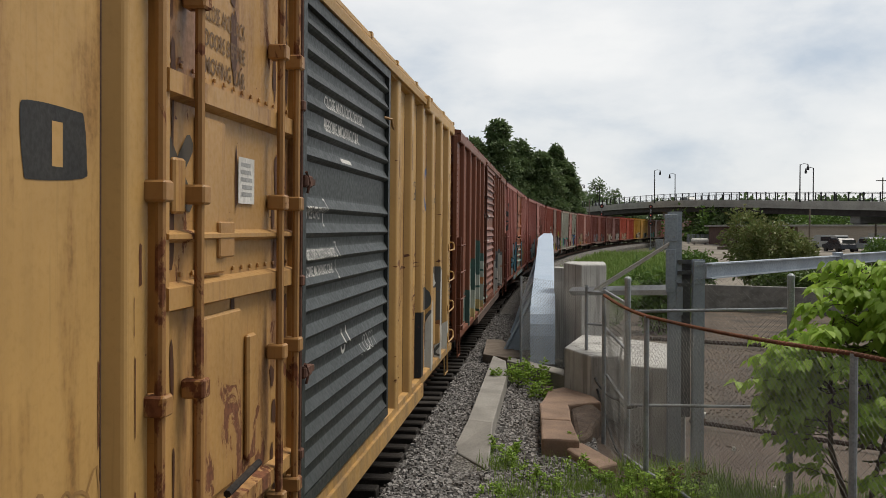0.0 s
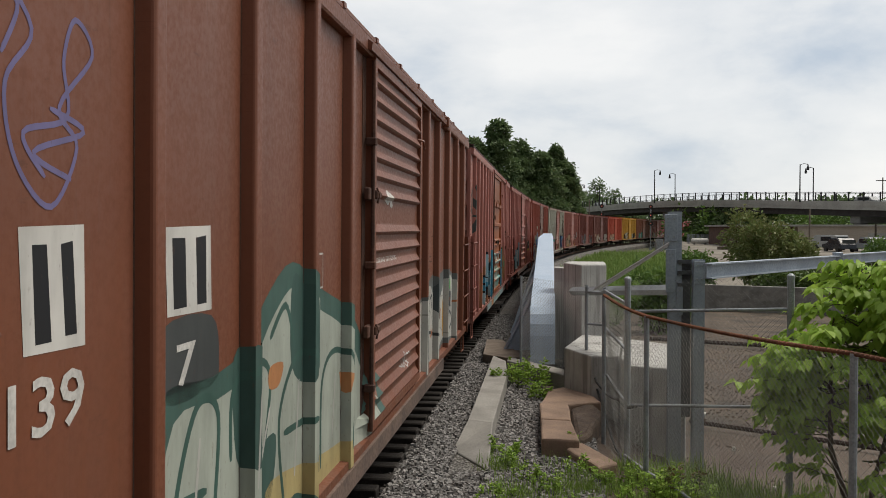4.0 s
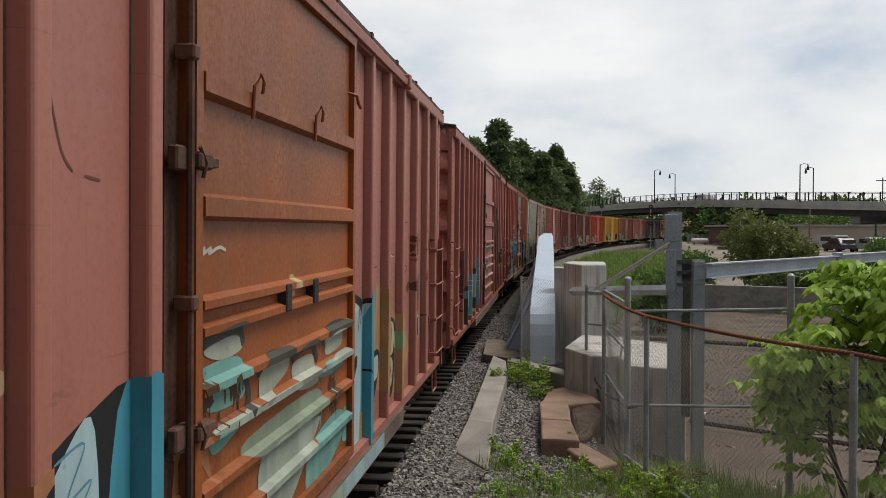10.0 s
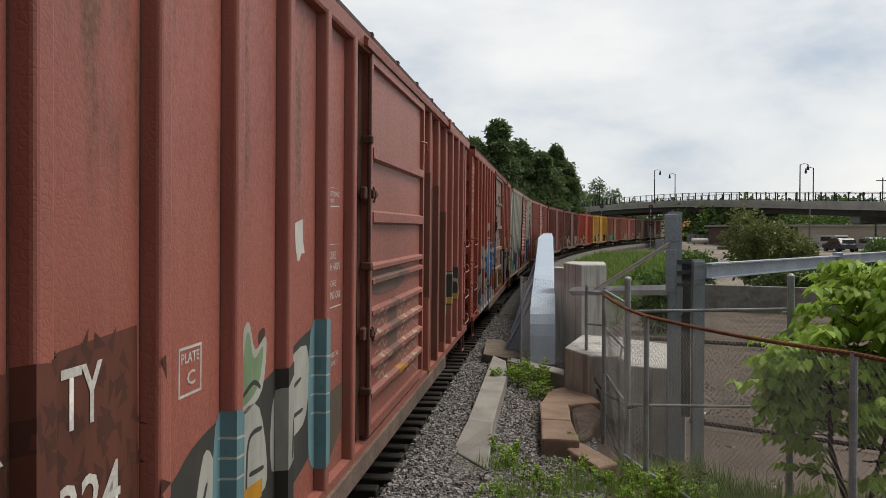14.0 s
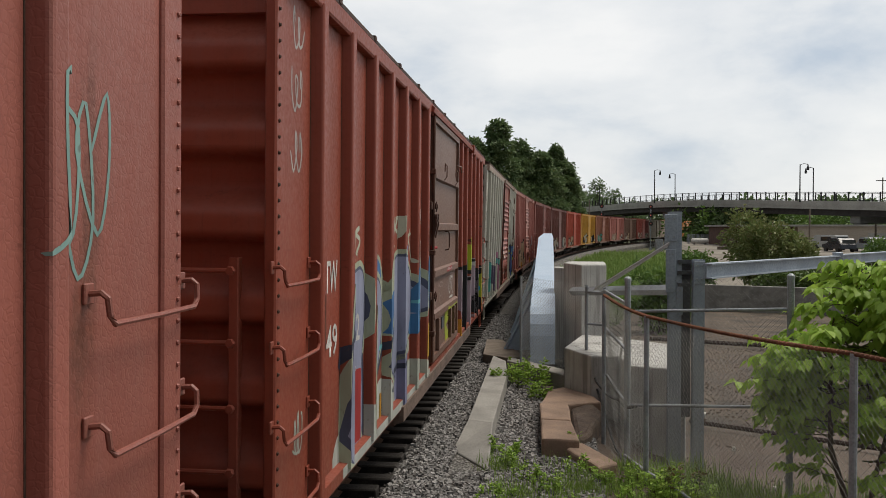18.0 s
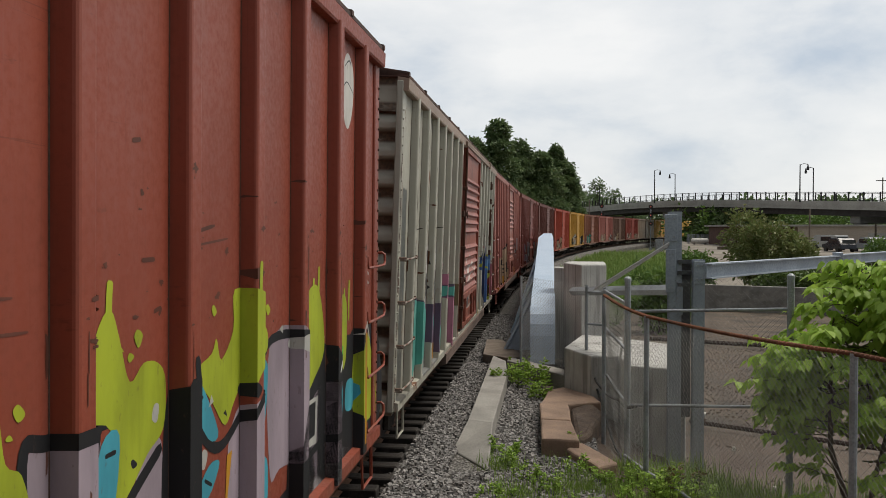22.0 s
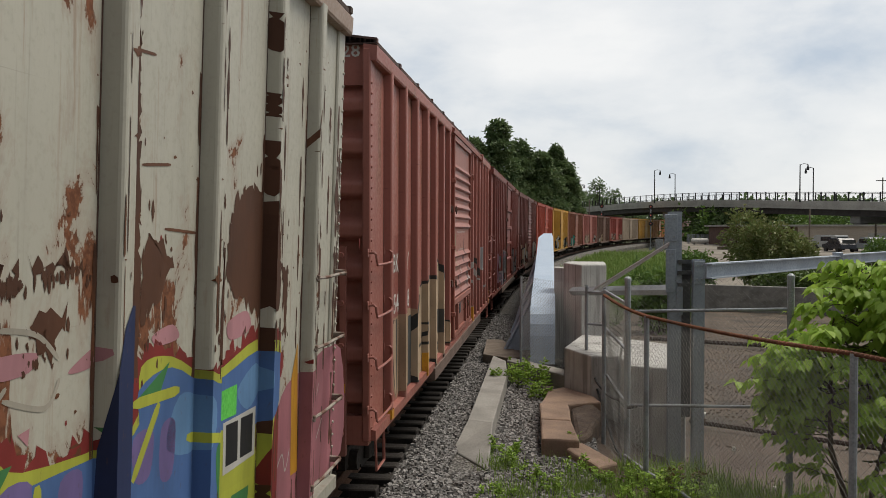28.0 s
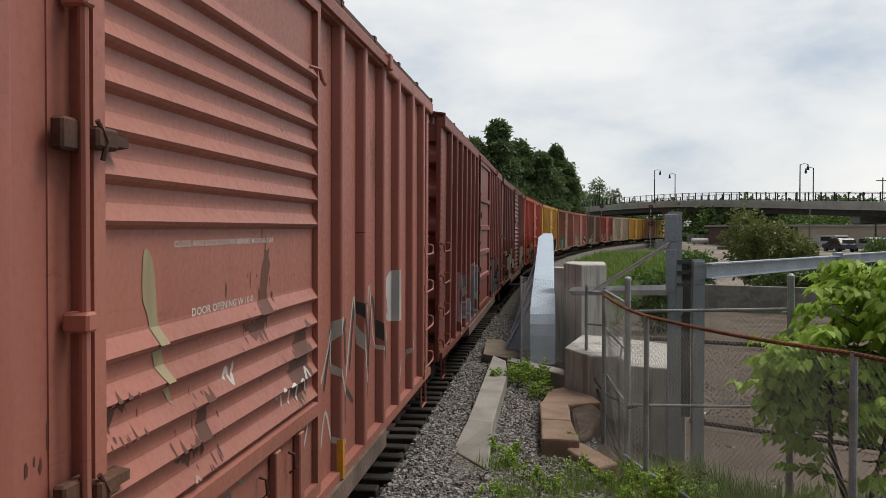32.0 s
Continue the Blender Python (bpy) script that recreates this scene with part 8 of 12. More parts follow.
    coat(car, ORANGE_G, 6, ((4.43, 1.66), (4.51, 1.67), (4.41, 1.32), (4.36, 0.95)), smooth=False)
    coat(car, G_WHITE, 7, ((2.06, 2.03), (2.08, 2.08), (2.12, 2.07), (2.13, 2.02), (2.09, 2)), ((2.15, 2.05), (2.16, 2.08), (2.19, 2.07), (2.18, 2.03)), ((3.5, 2.05), (3.52, 2.11), (3.57, 2.1), (3.55, 2.03)), ((4.04, 1.7), (4.09, 1.77), (4.15, 1.74), (4.11, 1.67)), ((4.16, 1.97), (4.2, 2.03), (4.23, 1.99)), ((5.57, 2.1), (5.63, 2.16), (5.84, 2.15), (5.81, 2.04)), ((5.37, 2.24), (5.45, 2.26), (5.45, 2.2)))
    coat(car, G_WHITE, 7, ((5.81, 1.64), (6.35, 1.63), (6.32, 1.28), (5.79, 1.31)), smooth=False)
    coat(car, BLACK_G, 8, ((5.86, 1.61), (6.05, 1.61), (6.04, 1.35), (5.85, 1.36)), ((6.1, 1.6), (6.29, 1.6), (6.27, 1.35), (6.09, 1.35)), smooth=False)
    coat(car, STICK, 8, ((6.99, 1.89), (7.19, 1.9), (7.17, 1.68), (6.98, 1.68)), smooth=False)
    sprayed(car, (0.10, 0.035, 0.022), 2, 0.02, ((1.96, 2.75), (2, 2.76), (1.98, 2.73)), ((3.4, 2.75), (3.53, 2.75)), ((3.52, 2.52), (3.59, 2.53), (3.57, 2.5)), ((3.31, 3.25), (3.39, 3.26)), ((2.8, 2.63), (2.96, 2.64), (2.85, 2.59)), ((3.85, 2.85), (4.24, 2.9)), ((3.97, 3.04), (4.02, 2.97)))
    sprayed(car, (0.13, 0.045, 0.03), 2, 0.012, ((1.99, 2.67), (2.47, 2.66)), ((2.01, 2.56), (2.56, 2.54)), ((3.82, 2.79), (4.43, 2.83)), ((4.86, 2.77), (4.93, 2.57)), ((1.96, 2.51), (1.97, 2.37)))
    coat(car, G_WHITE2, 3, ((7.28, 4.37), (7.48, 4.27), (7.51, 4.08), (7.45, 3.87), (7.3, 3.73), (7.15, 3.81), (7.1, 4.02), (7.13, 4.24)))
    sprayed(car, G_SLATE, 4, 0.012, ((7.1, 4.04), (7.26, 4.12), (7.51, 4.05)), ((7.18, 4.24), (7.32, 4.31), (7.41, 4.29)))
    reflectors(car, 8.45, M_REFLECT)


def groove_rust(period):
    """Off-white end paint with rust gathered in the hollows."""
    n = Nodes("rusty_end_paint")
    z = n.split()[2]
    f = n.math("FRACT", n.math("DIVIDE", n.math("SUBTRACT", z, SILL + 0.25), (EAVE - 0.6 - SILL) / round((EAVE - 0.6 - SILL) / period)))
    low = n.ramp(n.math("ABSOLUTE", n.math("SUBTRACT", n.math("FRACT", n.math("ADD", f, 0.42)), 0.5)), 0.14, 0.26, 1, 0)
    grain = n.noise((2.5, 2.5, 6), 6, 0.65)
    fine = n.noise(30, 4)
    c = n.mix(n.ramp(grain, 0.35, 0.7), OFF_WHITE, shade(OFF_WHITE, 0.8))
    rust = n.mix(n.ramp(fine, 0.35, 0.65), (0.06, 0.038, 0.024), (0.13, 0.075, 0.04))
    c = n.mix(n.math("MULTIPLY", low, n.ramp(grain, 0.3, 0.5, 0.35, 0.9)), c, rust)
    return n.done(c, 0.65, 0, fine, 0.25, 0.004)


def white_car():
    p = car_paint("off_white_paint", OFF_WHITE, 13, 0.55, patches=((-6.36, -4.7, 2.28, 2.68, (0.52, 0.51, 0.48)), (-6.36, -4.7, 0.9, 2.28, (0.15, 0.155, 0.155)), (-8.3, -7.85, 0.9, 3.4, (0.055, 0.06, 0.055))),
                  spots=((3.2, 6.9, 1.6, 3.1, 0.12), (-3.6, -1.5, 1.8, 3.2, 0.17), (-8.4, -1.4, 3.2, 4.3, 0.05), (1.6, 3.4, 1.0, 4.2, 0.12), (3.0, 8.2, 3.0, 4.3, 0.06)), fade=0.08, streaks=True, stains=((1.7, 3.2, 0.9, 4.4, (0.14, 0.055, 0.025)), (-3.4, -1.5, 0.9, 4.4, (0.16, 0.06, 0.025))))
    rustp = car_paint("rusted_frame_paint", (0.125, 0.048, 0.027), 18, 0.7)
    d = car_paint("red_door_paint", (0.24, 0.072, 0.05), 14, 0.25, stains=((-1.7, 1.6, 0.9, 4.4, (0.13, 0.05, 0.03)),))
    roof = grainy("rusty_roof", (0.12, 0.06, 0.045), (0.07, 0.05, 0.04), 1.5, 20, 0.85)
    chord = car_paint("rusty_chord_paint", (0.28, 0.20, 0.15), 19, 0.7)
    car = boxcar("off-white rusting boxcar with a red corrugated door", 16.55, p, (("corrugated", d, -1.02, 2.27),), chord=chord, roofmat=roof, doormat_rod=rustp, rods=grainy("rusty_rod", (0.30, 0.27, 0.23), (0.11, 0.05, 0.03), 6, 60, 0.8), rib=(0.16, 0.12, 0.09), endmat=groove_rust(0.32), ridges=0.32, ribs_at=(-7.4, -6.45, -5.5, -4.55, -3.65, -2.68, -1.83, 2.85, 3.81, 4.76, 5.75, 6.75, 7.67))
    add_car(car, 30.95, 16.55, 2.0)
    drape(car, [rect(-2.1, -1.5, SILL + 0.2, 4.2)], rustp, 0.003, "rusted_jamb", "rust-brown door jamb")
    rng = random.Random(91)
    heavy = spray("heavy_rust", (0.075, 0.028, 0.013), 0.15)
    runs = []
    for y in SHAPE[car.name][0]:
        more = 1.4 if y > 5 else 1.0
        runs += [(y - 0.10, 0.014 * more, 1.0), (y + rng.uniform(0.02, 0.05), 0.012 * more, 1.0), (y - rng.uniform(0.0, 0.04), 0.007 * more, 1.6)]
    runs += [(7.31, 0.022, 0.7), (6.53, 0.028, 0.7), (6.57, 0.02, 1.0), (8.10, 0.03, 0.8), (8.28, 0.045, 0.5), (8.34, 0.03, 0.5), (8.38, 0.03, 0.4), (-8.38, 0.03, 0.6), (-8.34, 0.02, 1.0), (-8.30, 0.012, 1.0)]
    for y, w, gap in runs:
        z, ps = rng.uniform(3.4, 4.35), []
        while z > 1.05:
            ln = rng.uniform(0.06, 0.6)
            near, far = [], []
            for f in (0, 0.15, 0.3, 0.5, 0.7, 0.85, 1):
                ww = w * (0.2 + rng.random()) * (1.1 - abs(f - 0.4))
                near.append((y - ww, z - ln * f))
                far.append((y + ww * rng.uniform(0.5, 1.1), z - ln * f - 0.01))
            ps.append(near + far[::-1])
            z -= ln * rng.uniform(0.9, 1.4) + gap * rng.uniform(0.0, 0.35)
        tagged(drape(car, ps, heavy, 0.004, "rust_run", move=False), kind="stuff")
    rust = spray("bare_rust", (0.12, 0.045, 0.018), 0.2)
    chips(car, 150, 13, -8.2, -1.6, 1.6, 4.2, rust, 0.006, 0.035)
    chips(car, 190, 14, 1.8, 8.0, 1.6, 4.2, rust, 0.008, 0.045)
    rust_runs(car, rust)
    words(car, "10", -6.1, 1.96, 0.38, 0.25, G_INKM, 4)
    words(car, "68", -5.36, 1.935, 0.5, 0.25, G_INKM, 4)
    coat(car, BLACK_G, 3, ((-6.17, 2.59), (-6.08, 2.59), (-6.08, 2.41), (-6.17, 2.41)), ((-6, 2.6), (-5.91, 2.61), (-5.89, 2.41), (-5.99, 2.41)), ((-5.84, 2.61), (-5.74, 2.61), (-5.72, 2.41), (-5.82, 2.41)), smooth=False)
    sprayed(car, (0.30, 0.29, 0.25), 2, 0.012, ((-7.28, 3.4), (-7.22, 3.45), (-7.12, 3.42), (-7.02, 3.45), (-7.06, 3.29), (-7.21, 3.36), (-6.86, 3.4), (-6.75, 3.49), (-6.79, 3.27), (-7.01, 3.23), (-6.71, 3.35)), ((-7.28, 3.01), (-7.14, 2.99), (-7, 3.01), (-6.89, 2.95), (-6.69, 3.06)), ((-7.01, 3.19), (-6.9, 3.2)), ((-7, 3.12), (-6.87, 3.15)), ((-6.97, 3.06), (-6.87, 3.09)), ((-7.18, 3.24), (-7.24, 3.11)), ((-7.23, 3.21), (-7.1, 3.12)))
    sprayed(car, (0.08, 0.07, 0.05), 2, 0.016, ((-7.08, 2.37), (-7.01, 2.38), (-6.95, 2.39)), ((-6.88, 2.91), (-6.77, 2.91), (-6.67, 2.92)), ((-4.94, 2.92), (-4.76, 2.94)))
    coat(car, (0.13, 0.09, 0.14), 3, ((-7.05, 1.75), (-6.93, 1.95), (-6.78, 2.02), (-6.59, 1.94), (-6.32, 1.91), (-6.02, 1.87), (-5.78, 1.85), (-5.51, 1.83), (-5.32, 1.85), (-4.88, 1.76), (-4.48, 1.83), (-4.34, 1.5), (-4.41, 0.95)))
    coat(car, (0.10, 0.38, 0.32), 4, ((-6.97, 0.95), (-6.88, 1.91), (-6.74, 1.97), (-6.49, 1.89), (-6.3, 1.8), (-6.26, 1.53)), ((-6.24, 1.57), (-6.09, 1.75), (-5.89, 1.82), (-5.75, 1.63), (-5.91, 0.95), (-6.2, 0.95)), ((-5.49, 1.55), (-5.31, 1.72), (-4.99, 1.71), (-4.82, 1.47), (-5.05, 1.24), (-5.4, 0.95)), ((-5.52, 1.89), (-5.38, 1.97), (-5.32, 1.85), (-5.46, 1.8)), ((-4.72, 1.37), (-4.47, 1.46), (-4.43, 1.07), (-4.66, 1.06)))
    coat(car, (0.20, 0.48, 0.42), 5, ((-6.89, 1.76), (-6.82, 1.89), (-6.74, 1.91), (-6.78, 1.79)), ((-6.12, 1.59), (-6.01, 1.7), (-5.94, 1.62), (-6.06, 1.51)), ((-5.33, 1.4), (-5.19, 1.59), (-5.1, 1.54), (-5.23, 1.34)))
    coat(car, (0.42, 0.17, 0.25), 4, ((-7.29, 1.82), (-7.27, 1.97), (-7.11, 1.99), (-6.98, 1.94), (-7.03, 1.79)), ((-6.4, 1.9), (-6.42, 2.27), (-6.32, 2.26), (-6.32, 1.87)), ((-5.46, 2.05), (-5.41, 2.22), (-5.35, 2.25), (-5.34, 2.04)))
    coat(car, (0.34, 0.25, 0.42), 4, ((-7.41, 2.13), (-7.39, 2.25), (-7.35, 2.25), (-7.32, 2.17), (-7.35, 2.11)))
    coat(car, (0.42, 0.15, 0.24), 4, ((-7.17, 2.02), (-7.16, 2.07), (-7.1, 2.07), (-7.08, 2.02), (-7.13, 2)), ((-7.24, 2.03), (-7.22, 2.05), (-7.19, 2.03), (-7.19, 2)), ((-6.43, 2.29), (-6.38, 2.3), (-6.37, 2.26)))
    coat(car, ORANGE_G, 5, ((-7.33, 2.15), (-7.28, 2.17), (-7.27, 1.82), (-7.32, 1.83)), ((-4.34, 1.56), (-4.17, 1.66), (-4.17, 1.27), (-4.3, 1.22)), smooth=False)
    coat(car, (0.30, 0.22, 0.15), 2, ((-4.29, 2.59), (-4.26, 2.88), (-4.16, 3.05), (-4.04, 2.9), (-3.9, 2.66), (-3.93, 2.42), (-4.1, 2.4), (-4.26, 2.47)), ((-3.57, 2.38), (-3.57, 2.87), (-3.44, 3.03), (-3.22, 2.87), (-3.14, 2.58), (-3.31, 2.4), (-3.5, 2.33)))
    coat(car, (0.12, 0.047, 0.022), 3, ((-4.26, 2.55), (-4.23, 2.82), (-4.15, 2.96), (-4.05, 2.86), (-3.94, 2.64), (-3.96, 2.45), (-4.1, 2.42), (-4.24, 2.49)), ((-3.54, 2.39), (-3.53, 2.82), (-3.44, 2.96), (-3.27, 2.82), (-3.19, 2.59), (-3.33, 2.44), (-3.48, 2.36)), ((-2.49, 2.53), (-2.45, 2.76), (-2.28, 2.85), (-2.1, 2.73), (-2.16, 2.55), (-2.38, 2.48)), ((-3.1, 2.53), (-3.08, 2.68), (-2.99, 2.7), (-2.99, 2.49)))
    coat(car, (0.17, 0.085, 0.04), 3, ((-4.64, 2.52), (-4.64, 2.82), (-4.59, 2.83), (-4.56, 2.69), (-4.56, 2.41), (-4.61, 2.28)), ((-4.49, 2.39), (-4.44, 2.42), (-4.37, 2.37), (-4.38, 2.23), (-4.47, 2.24)), ((-4.41, 2.53), (-4.37, 2.67), (-4.33, 2.6), (-4.35, 2.5)), ((-2.53, 3.44), (-2.45, 3.54), (-2.36, 3.49), (-2.38, 3.31), (-2.48, 3.3)), ((-2.48, 2.32), (-2.26, 2.42), (-2.11, 2.28), (-2.19, 2.07), (-2.42, 2.17)), ((-2.5, 2.06), (-2.33, 2.09), (-2.18, 2.01), (-2.22, 1.89)))
    sprayed(car, (0.12, 0.047, 0.022), 3, 0.016, ((-4.64, 2.87), (-4.48, 2.81), (-4.44, 2.79)), ((-4.37, 2.73), (-4.33, 2.75), (-4.35, 2.64)), ((-4.52, 2.81), (-4.41, 2.8)), ((-3.38, 3.47), (-3.32, 3.29), (-3.35, 3.09)), ((-3.62, 3.44), (-3.56, 3.08)), ((-4.07, 2.32), (-4.05, 2.26)), ((-3.5, 2.23), (-3.48, 2.11)), ((-2.61, 3.43), (-2.54, 3)), ((-2.29, 3.25), (-2.2, 2.98), (-2.22, 2.73)), ((-3.56, 3.43), (-3.59, 3.22)), ((-3.25, 3.04), (-3.18, 3.01)))
    coat(car, (0.42, 0.17, 0.25), 3, ((-4.56, 1.99), (-4.55, 2.25), (-4.37, 2.24), (-4.36, 2.07), (-4.47, 1.97)), ((-4.33, 1.99), (-4.19, 2.17), (-4.05, 2.16), (-3.87, 2.18), (-3.59, 2.14), (-3.54, 1.91), (-3.67, 1.78), (-3.87, 1.79)), ((-2.92, 0.95), (-2.9, 1.78), (-2.73, 1.93), (-2.6, 1.85), (-2.59, 0.95)), ((-4.55, 2.35), (-4.53, 2.37), (-4.5, 2.32), (-4.52, 2.26)), ((-4.5, 2.4), (-4.47, 2.46), (-4.43, 2.44), (-4.45, 2.38)), ((-3.95, 2.3), (-3.92, 2.39), (-3.88, 2.36), (-3.89, 2.27)))
    coat(car, (0.42, 0.17, 0.25), 3, ((-4.02, 2.17), (-3.96, 2.31), (-3.92, 2.24), (-3.95, 2.16)))
    coat(car, (0.13, 0.09, 0.14), 4, ((-4.39, 1.94), (-4.32, 2.07), (-4.17, 2.15), (-4.05, 2.06), (-4.05, 1.84)), ((-4.06, 1.85), (-3.99, 1.96), (-3.85, 2), (-3.83, 1.82), (-3.89, 1.8)), ((-3.55, 0.95), (-3.44, 2), (-3.29, 2.19), (-3.02, 2.05), (-3.07, 1.79), (-3.13, 0.95)), ((-3.05, 1.78), (-2.91, 1.96), (-2.63, 1.88), (-2.66, 1.7)))
    coat(car, (0.10, 0.38, 0.32), 5, ((-4.35, 1.93), (-4.29, 2.05), (-4.17, 2.12), (-4.08, 2.06), (-4.09, 1.85)), ((-4.03, 1.85), (-3.97, 1.94), (-3.86, 1.98), (-3.86, 1.84), (-3.92, 1.8)), ((-3.5, 0.95), (-3.37, 1.98), (-3.26, 2.15), (-3.07, 2.05), (-3.14, 1.81), (-3.2, 0.95)), ((-2.98, 1.79), (-2.88, 1.92), (-2.68, 1.86), (-2.73, 1.74)))
    coat(car, (0.20, 0.48, 0.42), 6, ((-3.36, 1.71), (-3.29, 1.97), (-3.22, 2.06), (-3.17, 1.97), (-3.26, 1.74)), ((-4.3, 1.96), (-4.24, 2.04), (-4.19, 2.07), (-4.21, 1.95)))
    sprayed(car, (0.30, 0.22, 0.38), 6, 0.02, ((-3.99, 2.19), (-3.94, 2.24), (-3.96, 2.14)), ((-3.01, 1.72), (-3.03, 1.62)))
    coat(car, (0.17, 0.12, 0.065), 5, ((-2.58, 1.9), (-1.98, 1.91), (-1.99, 1.51), (-2.58, 1.51)), smooth=False)
    coat(car, ORANGE_G, 5, ((-2.33, 2), (-2.23, 2), (-2.22, 1.93), (-2.32, 1.93)), smooth=False)
    sprayed(car, (0.06, 0.055, 0.05), 3, 0.012, ((-3.41, 2.22), (-3.4, 2.23), (-3.18, 2.23)), ((-2.62, 3.02), (-2.32, 3.03)), ((-2.54, 2.33), (-2.06, 2.34)), ((-2.4, 3.48), (-2.12, 3.5)))
    sprayed(car, (0.42, 0.10, 0.05), 2, 0.05, ((-0.08, 2.35), (-0.66, 2.15), (-0.7, 1.97), (0.28, 2.14), (0.77, 2.15), (-0.85, 1.91), (-0.99, 1.78), (1.31, 1.98), (1.8, 2.15)), ((-0.98, 1.7), (-0.79, 1.41), (1.44, 1.56), (2, 1.71)), ((-0.82, 1.35), (0.41, 1.25), (1.53, 1.33)))
    sprayed(car, (0.46, 0.43, 0.38), 3, 0.05, ((0.07, 2.38), (-0.53, 2.18), (-0.61, 1.98), (0.36, 2.17), (0.81, 2.18), (-0.76, 1.93), (-0.9, 1.79), (1.36, 2.03), (1.73, 2.21)), ((-0.89, 1.71), (-0.7, 1.43), (1.49, 1.59), (2, 1.74)), ((-0.72, 1.36), (0.45, 1.28), (1.47, 1.38)), ((0.3, 2), (0.78, 1.79)), ((-0.06, 1.64), (0.65, 1.43)), ((0.96, 2.17), (1.62, 1.84)))
    coat(car, G_WHITE2, 3, ((-1.27, 3.2), (-0.94, 3.09), (-1.02, 3.05), (-1.28, 3.07)), smooth=False)
    coat(car, (0.28, 0.035, 0.03), 2, ((3.3, 2.34), (3.47, 2.35), (3.63, 2.28), (3.77, 2.29), (3.87, 2.31), (4.1, 2.14), (4.5, 2.13), (4.6, 2.23), (4.93, 2.38), (5.25, 2.39), (5.57, 2.24), (5.93, 2.25), (6.45, 2.33), (6.93, 2.2), (7.02, 1.97), (6.64, 1.88), (6.58, 0.95), (3.31, 2.06)))
    coat(car, (0.38, 0.40, 0.05), 3, ((3.3, 2.28), (3.63, 2.24), (3.87, 2.23), (4.06, 2.11), (4.85, 2.08), (4.93, 2.33), (5.25, 2.33), (5.75, 2.17), (6.46, 2.26), (6.86, 2.14), (6.63, 1.95), (6.51, 1.41), (6.48, 0.95), (3.31, 2.06)))
    coat(car, (0.07, 0.14, 0.32), 4, ((3.3, 2.22), (3.47, 2.22), (3.81, 2.2), (3.87, 2.04), (4.09, 2.05), (4.87, 2.05), (4.91, 2.23), (5.25, 2.28), (5.76, 2.12), (6.47, 2.19), (6.72, 2.08), (6.51, 1.75), (5.69, 1.86), (5.63, 1.58), (5.56, 0.95), (3.31, 2.06)))
    coat(car, (0.12, 0.24, 0.42), 5, ((5.21, 1.91), (5.34, 2.13), (5.59, 2.06), (5.54, 1.83)), ((3.6, 2.16), (3.78, 2.17), (3.75, 2.06), (3.63, 2.02)), ((6.15, 2.01), (6.47, 2.12), (6.55, 1.97), (6.33, 1.87)))
    coat(car, (0.05, 0.19, 0.06), 5, ((3.3, 2.23), (3.43, 2.22), (3.37, 2.13), (3.31, 2.09)), ((3.87, 2.15), (4, 2.15), (3.91, 2.06)), ((4.88, 2.19), (5.22, 2.31), (5.13, 2.19)), ((4.53, 2.16), (4.74, 2.11), (4.55, 2.1)), ((5.61, 1.82), (5.87, 1.86), (5.86, 1.58), (5.68, 1.5)), ((6.06, 1.4), (6.37, 1.43), (6.33, 1.25), (6.12, 0.95)))
    coat(car, (0.16, 0.12, 0.28), 5, ((5.15, 2.02), (5.3, 2.02), (5.28, 1.78), (5.15, 1.79)), ((3.94, 2.07), (4.12, 2.05), (4.04, 1.84), (3.89, 1.89)), ((4.3, 2.01), (4.45, 2.01), (4.43, 1.82), (4.3, 1.82)), ((4.87, 2.03), (5.06, 2.03), (5.04, 1.84), (4.9, 1.84)))
    sprayed(car, (0.40, 0.42, 0.05), 6, 0.05, ((3.71, 2.11), (3.86, 2.17)), ((4.15, 2.04), (4.19, 1.83), (4.41, 1.79)), ((4.87, 1.85), (5.12, 2.14)), ((5.44, 1.91), (5.87, 1.82)), ((5.74, 1.78), (5.72, 1.48)), ((3.31, 2.08), (3.36, 2.13), (3.44, 2.23)), ((3.58, 1.98), (3.64, 2.07), (3.78, 2.11)), ((4.86, 2.18), (5.34, 2.16)), ((5.9, 1.47), (6.43, 1.43)))
    # dark blue bands paint the shade on two posts
    coat(car, (0.02, 0.03, 0.085), 6, ((4.55, 2.37), (4.75, 2.5), (4.77, 0.95), (4.56, 0.95)), ((3.6, 2.32), (3.68, 2.33), (3.68, 1.95), (3.61, 1.97)))
    coat(car, (0.34, 0.13, 0.15), 3, ((7.01, 1.82), (7.61, 1.92), (8.58, 1.93), (8.71, 1.04), (7.4, 1.02), (6.97, 0.95), (6.77, 1.34)))
    coat(car, (0.41, 0.20, 0.22), 2, ((3.88, 2.51), (4.13, 2.5), (4.09, 2.44), (3.9, 2.44)), ((4.35, 2.41), (4.53, 2.47), (4.52, 2.4), (4.37, 2.39)), ((5.03, 2.45), (5.24, 2.48), (5.32, 2.41), (5.1, 2.4)), ((5.97, 2.41), (6.27, 2.45), (6.34, 2.34), (6.02, 2.31)), ((4.03, 2.24), (4.1, 2.25), (4.09, 2.19)))
    sprayed(car, (0.46, 0.42, 0.38), 5, 0.014, ((6.93, 1.34), (7.06, 1.42), (7.14, 1.29), (7.23, 1.42)), ((7.63, 1.71), (7.82, 1.55), (7.98, 1.74)), ((7.94, 1.31), (8.11, 1.45)), ((7.03, 1.01), (7.17, 1.05)))
    coat(car, G_WHITE, 6, ((5.94, 1.87), (6.48, 1.86), (6.48, 1.57), (5.95, 1.58)), smooth=False)
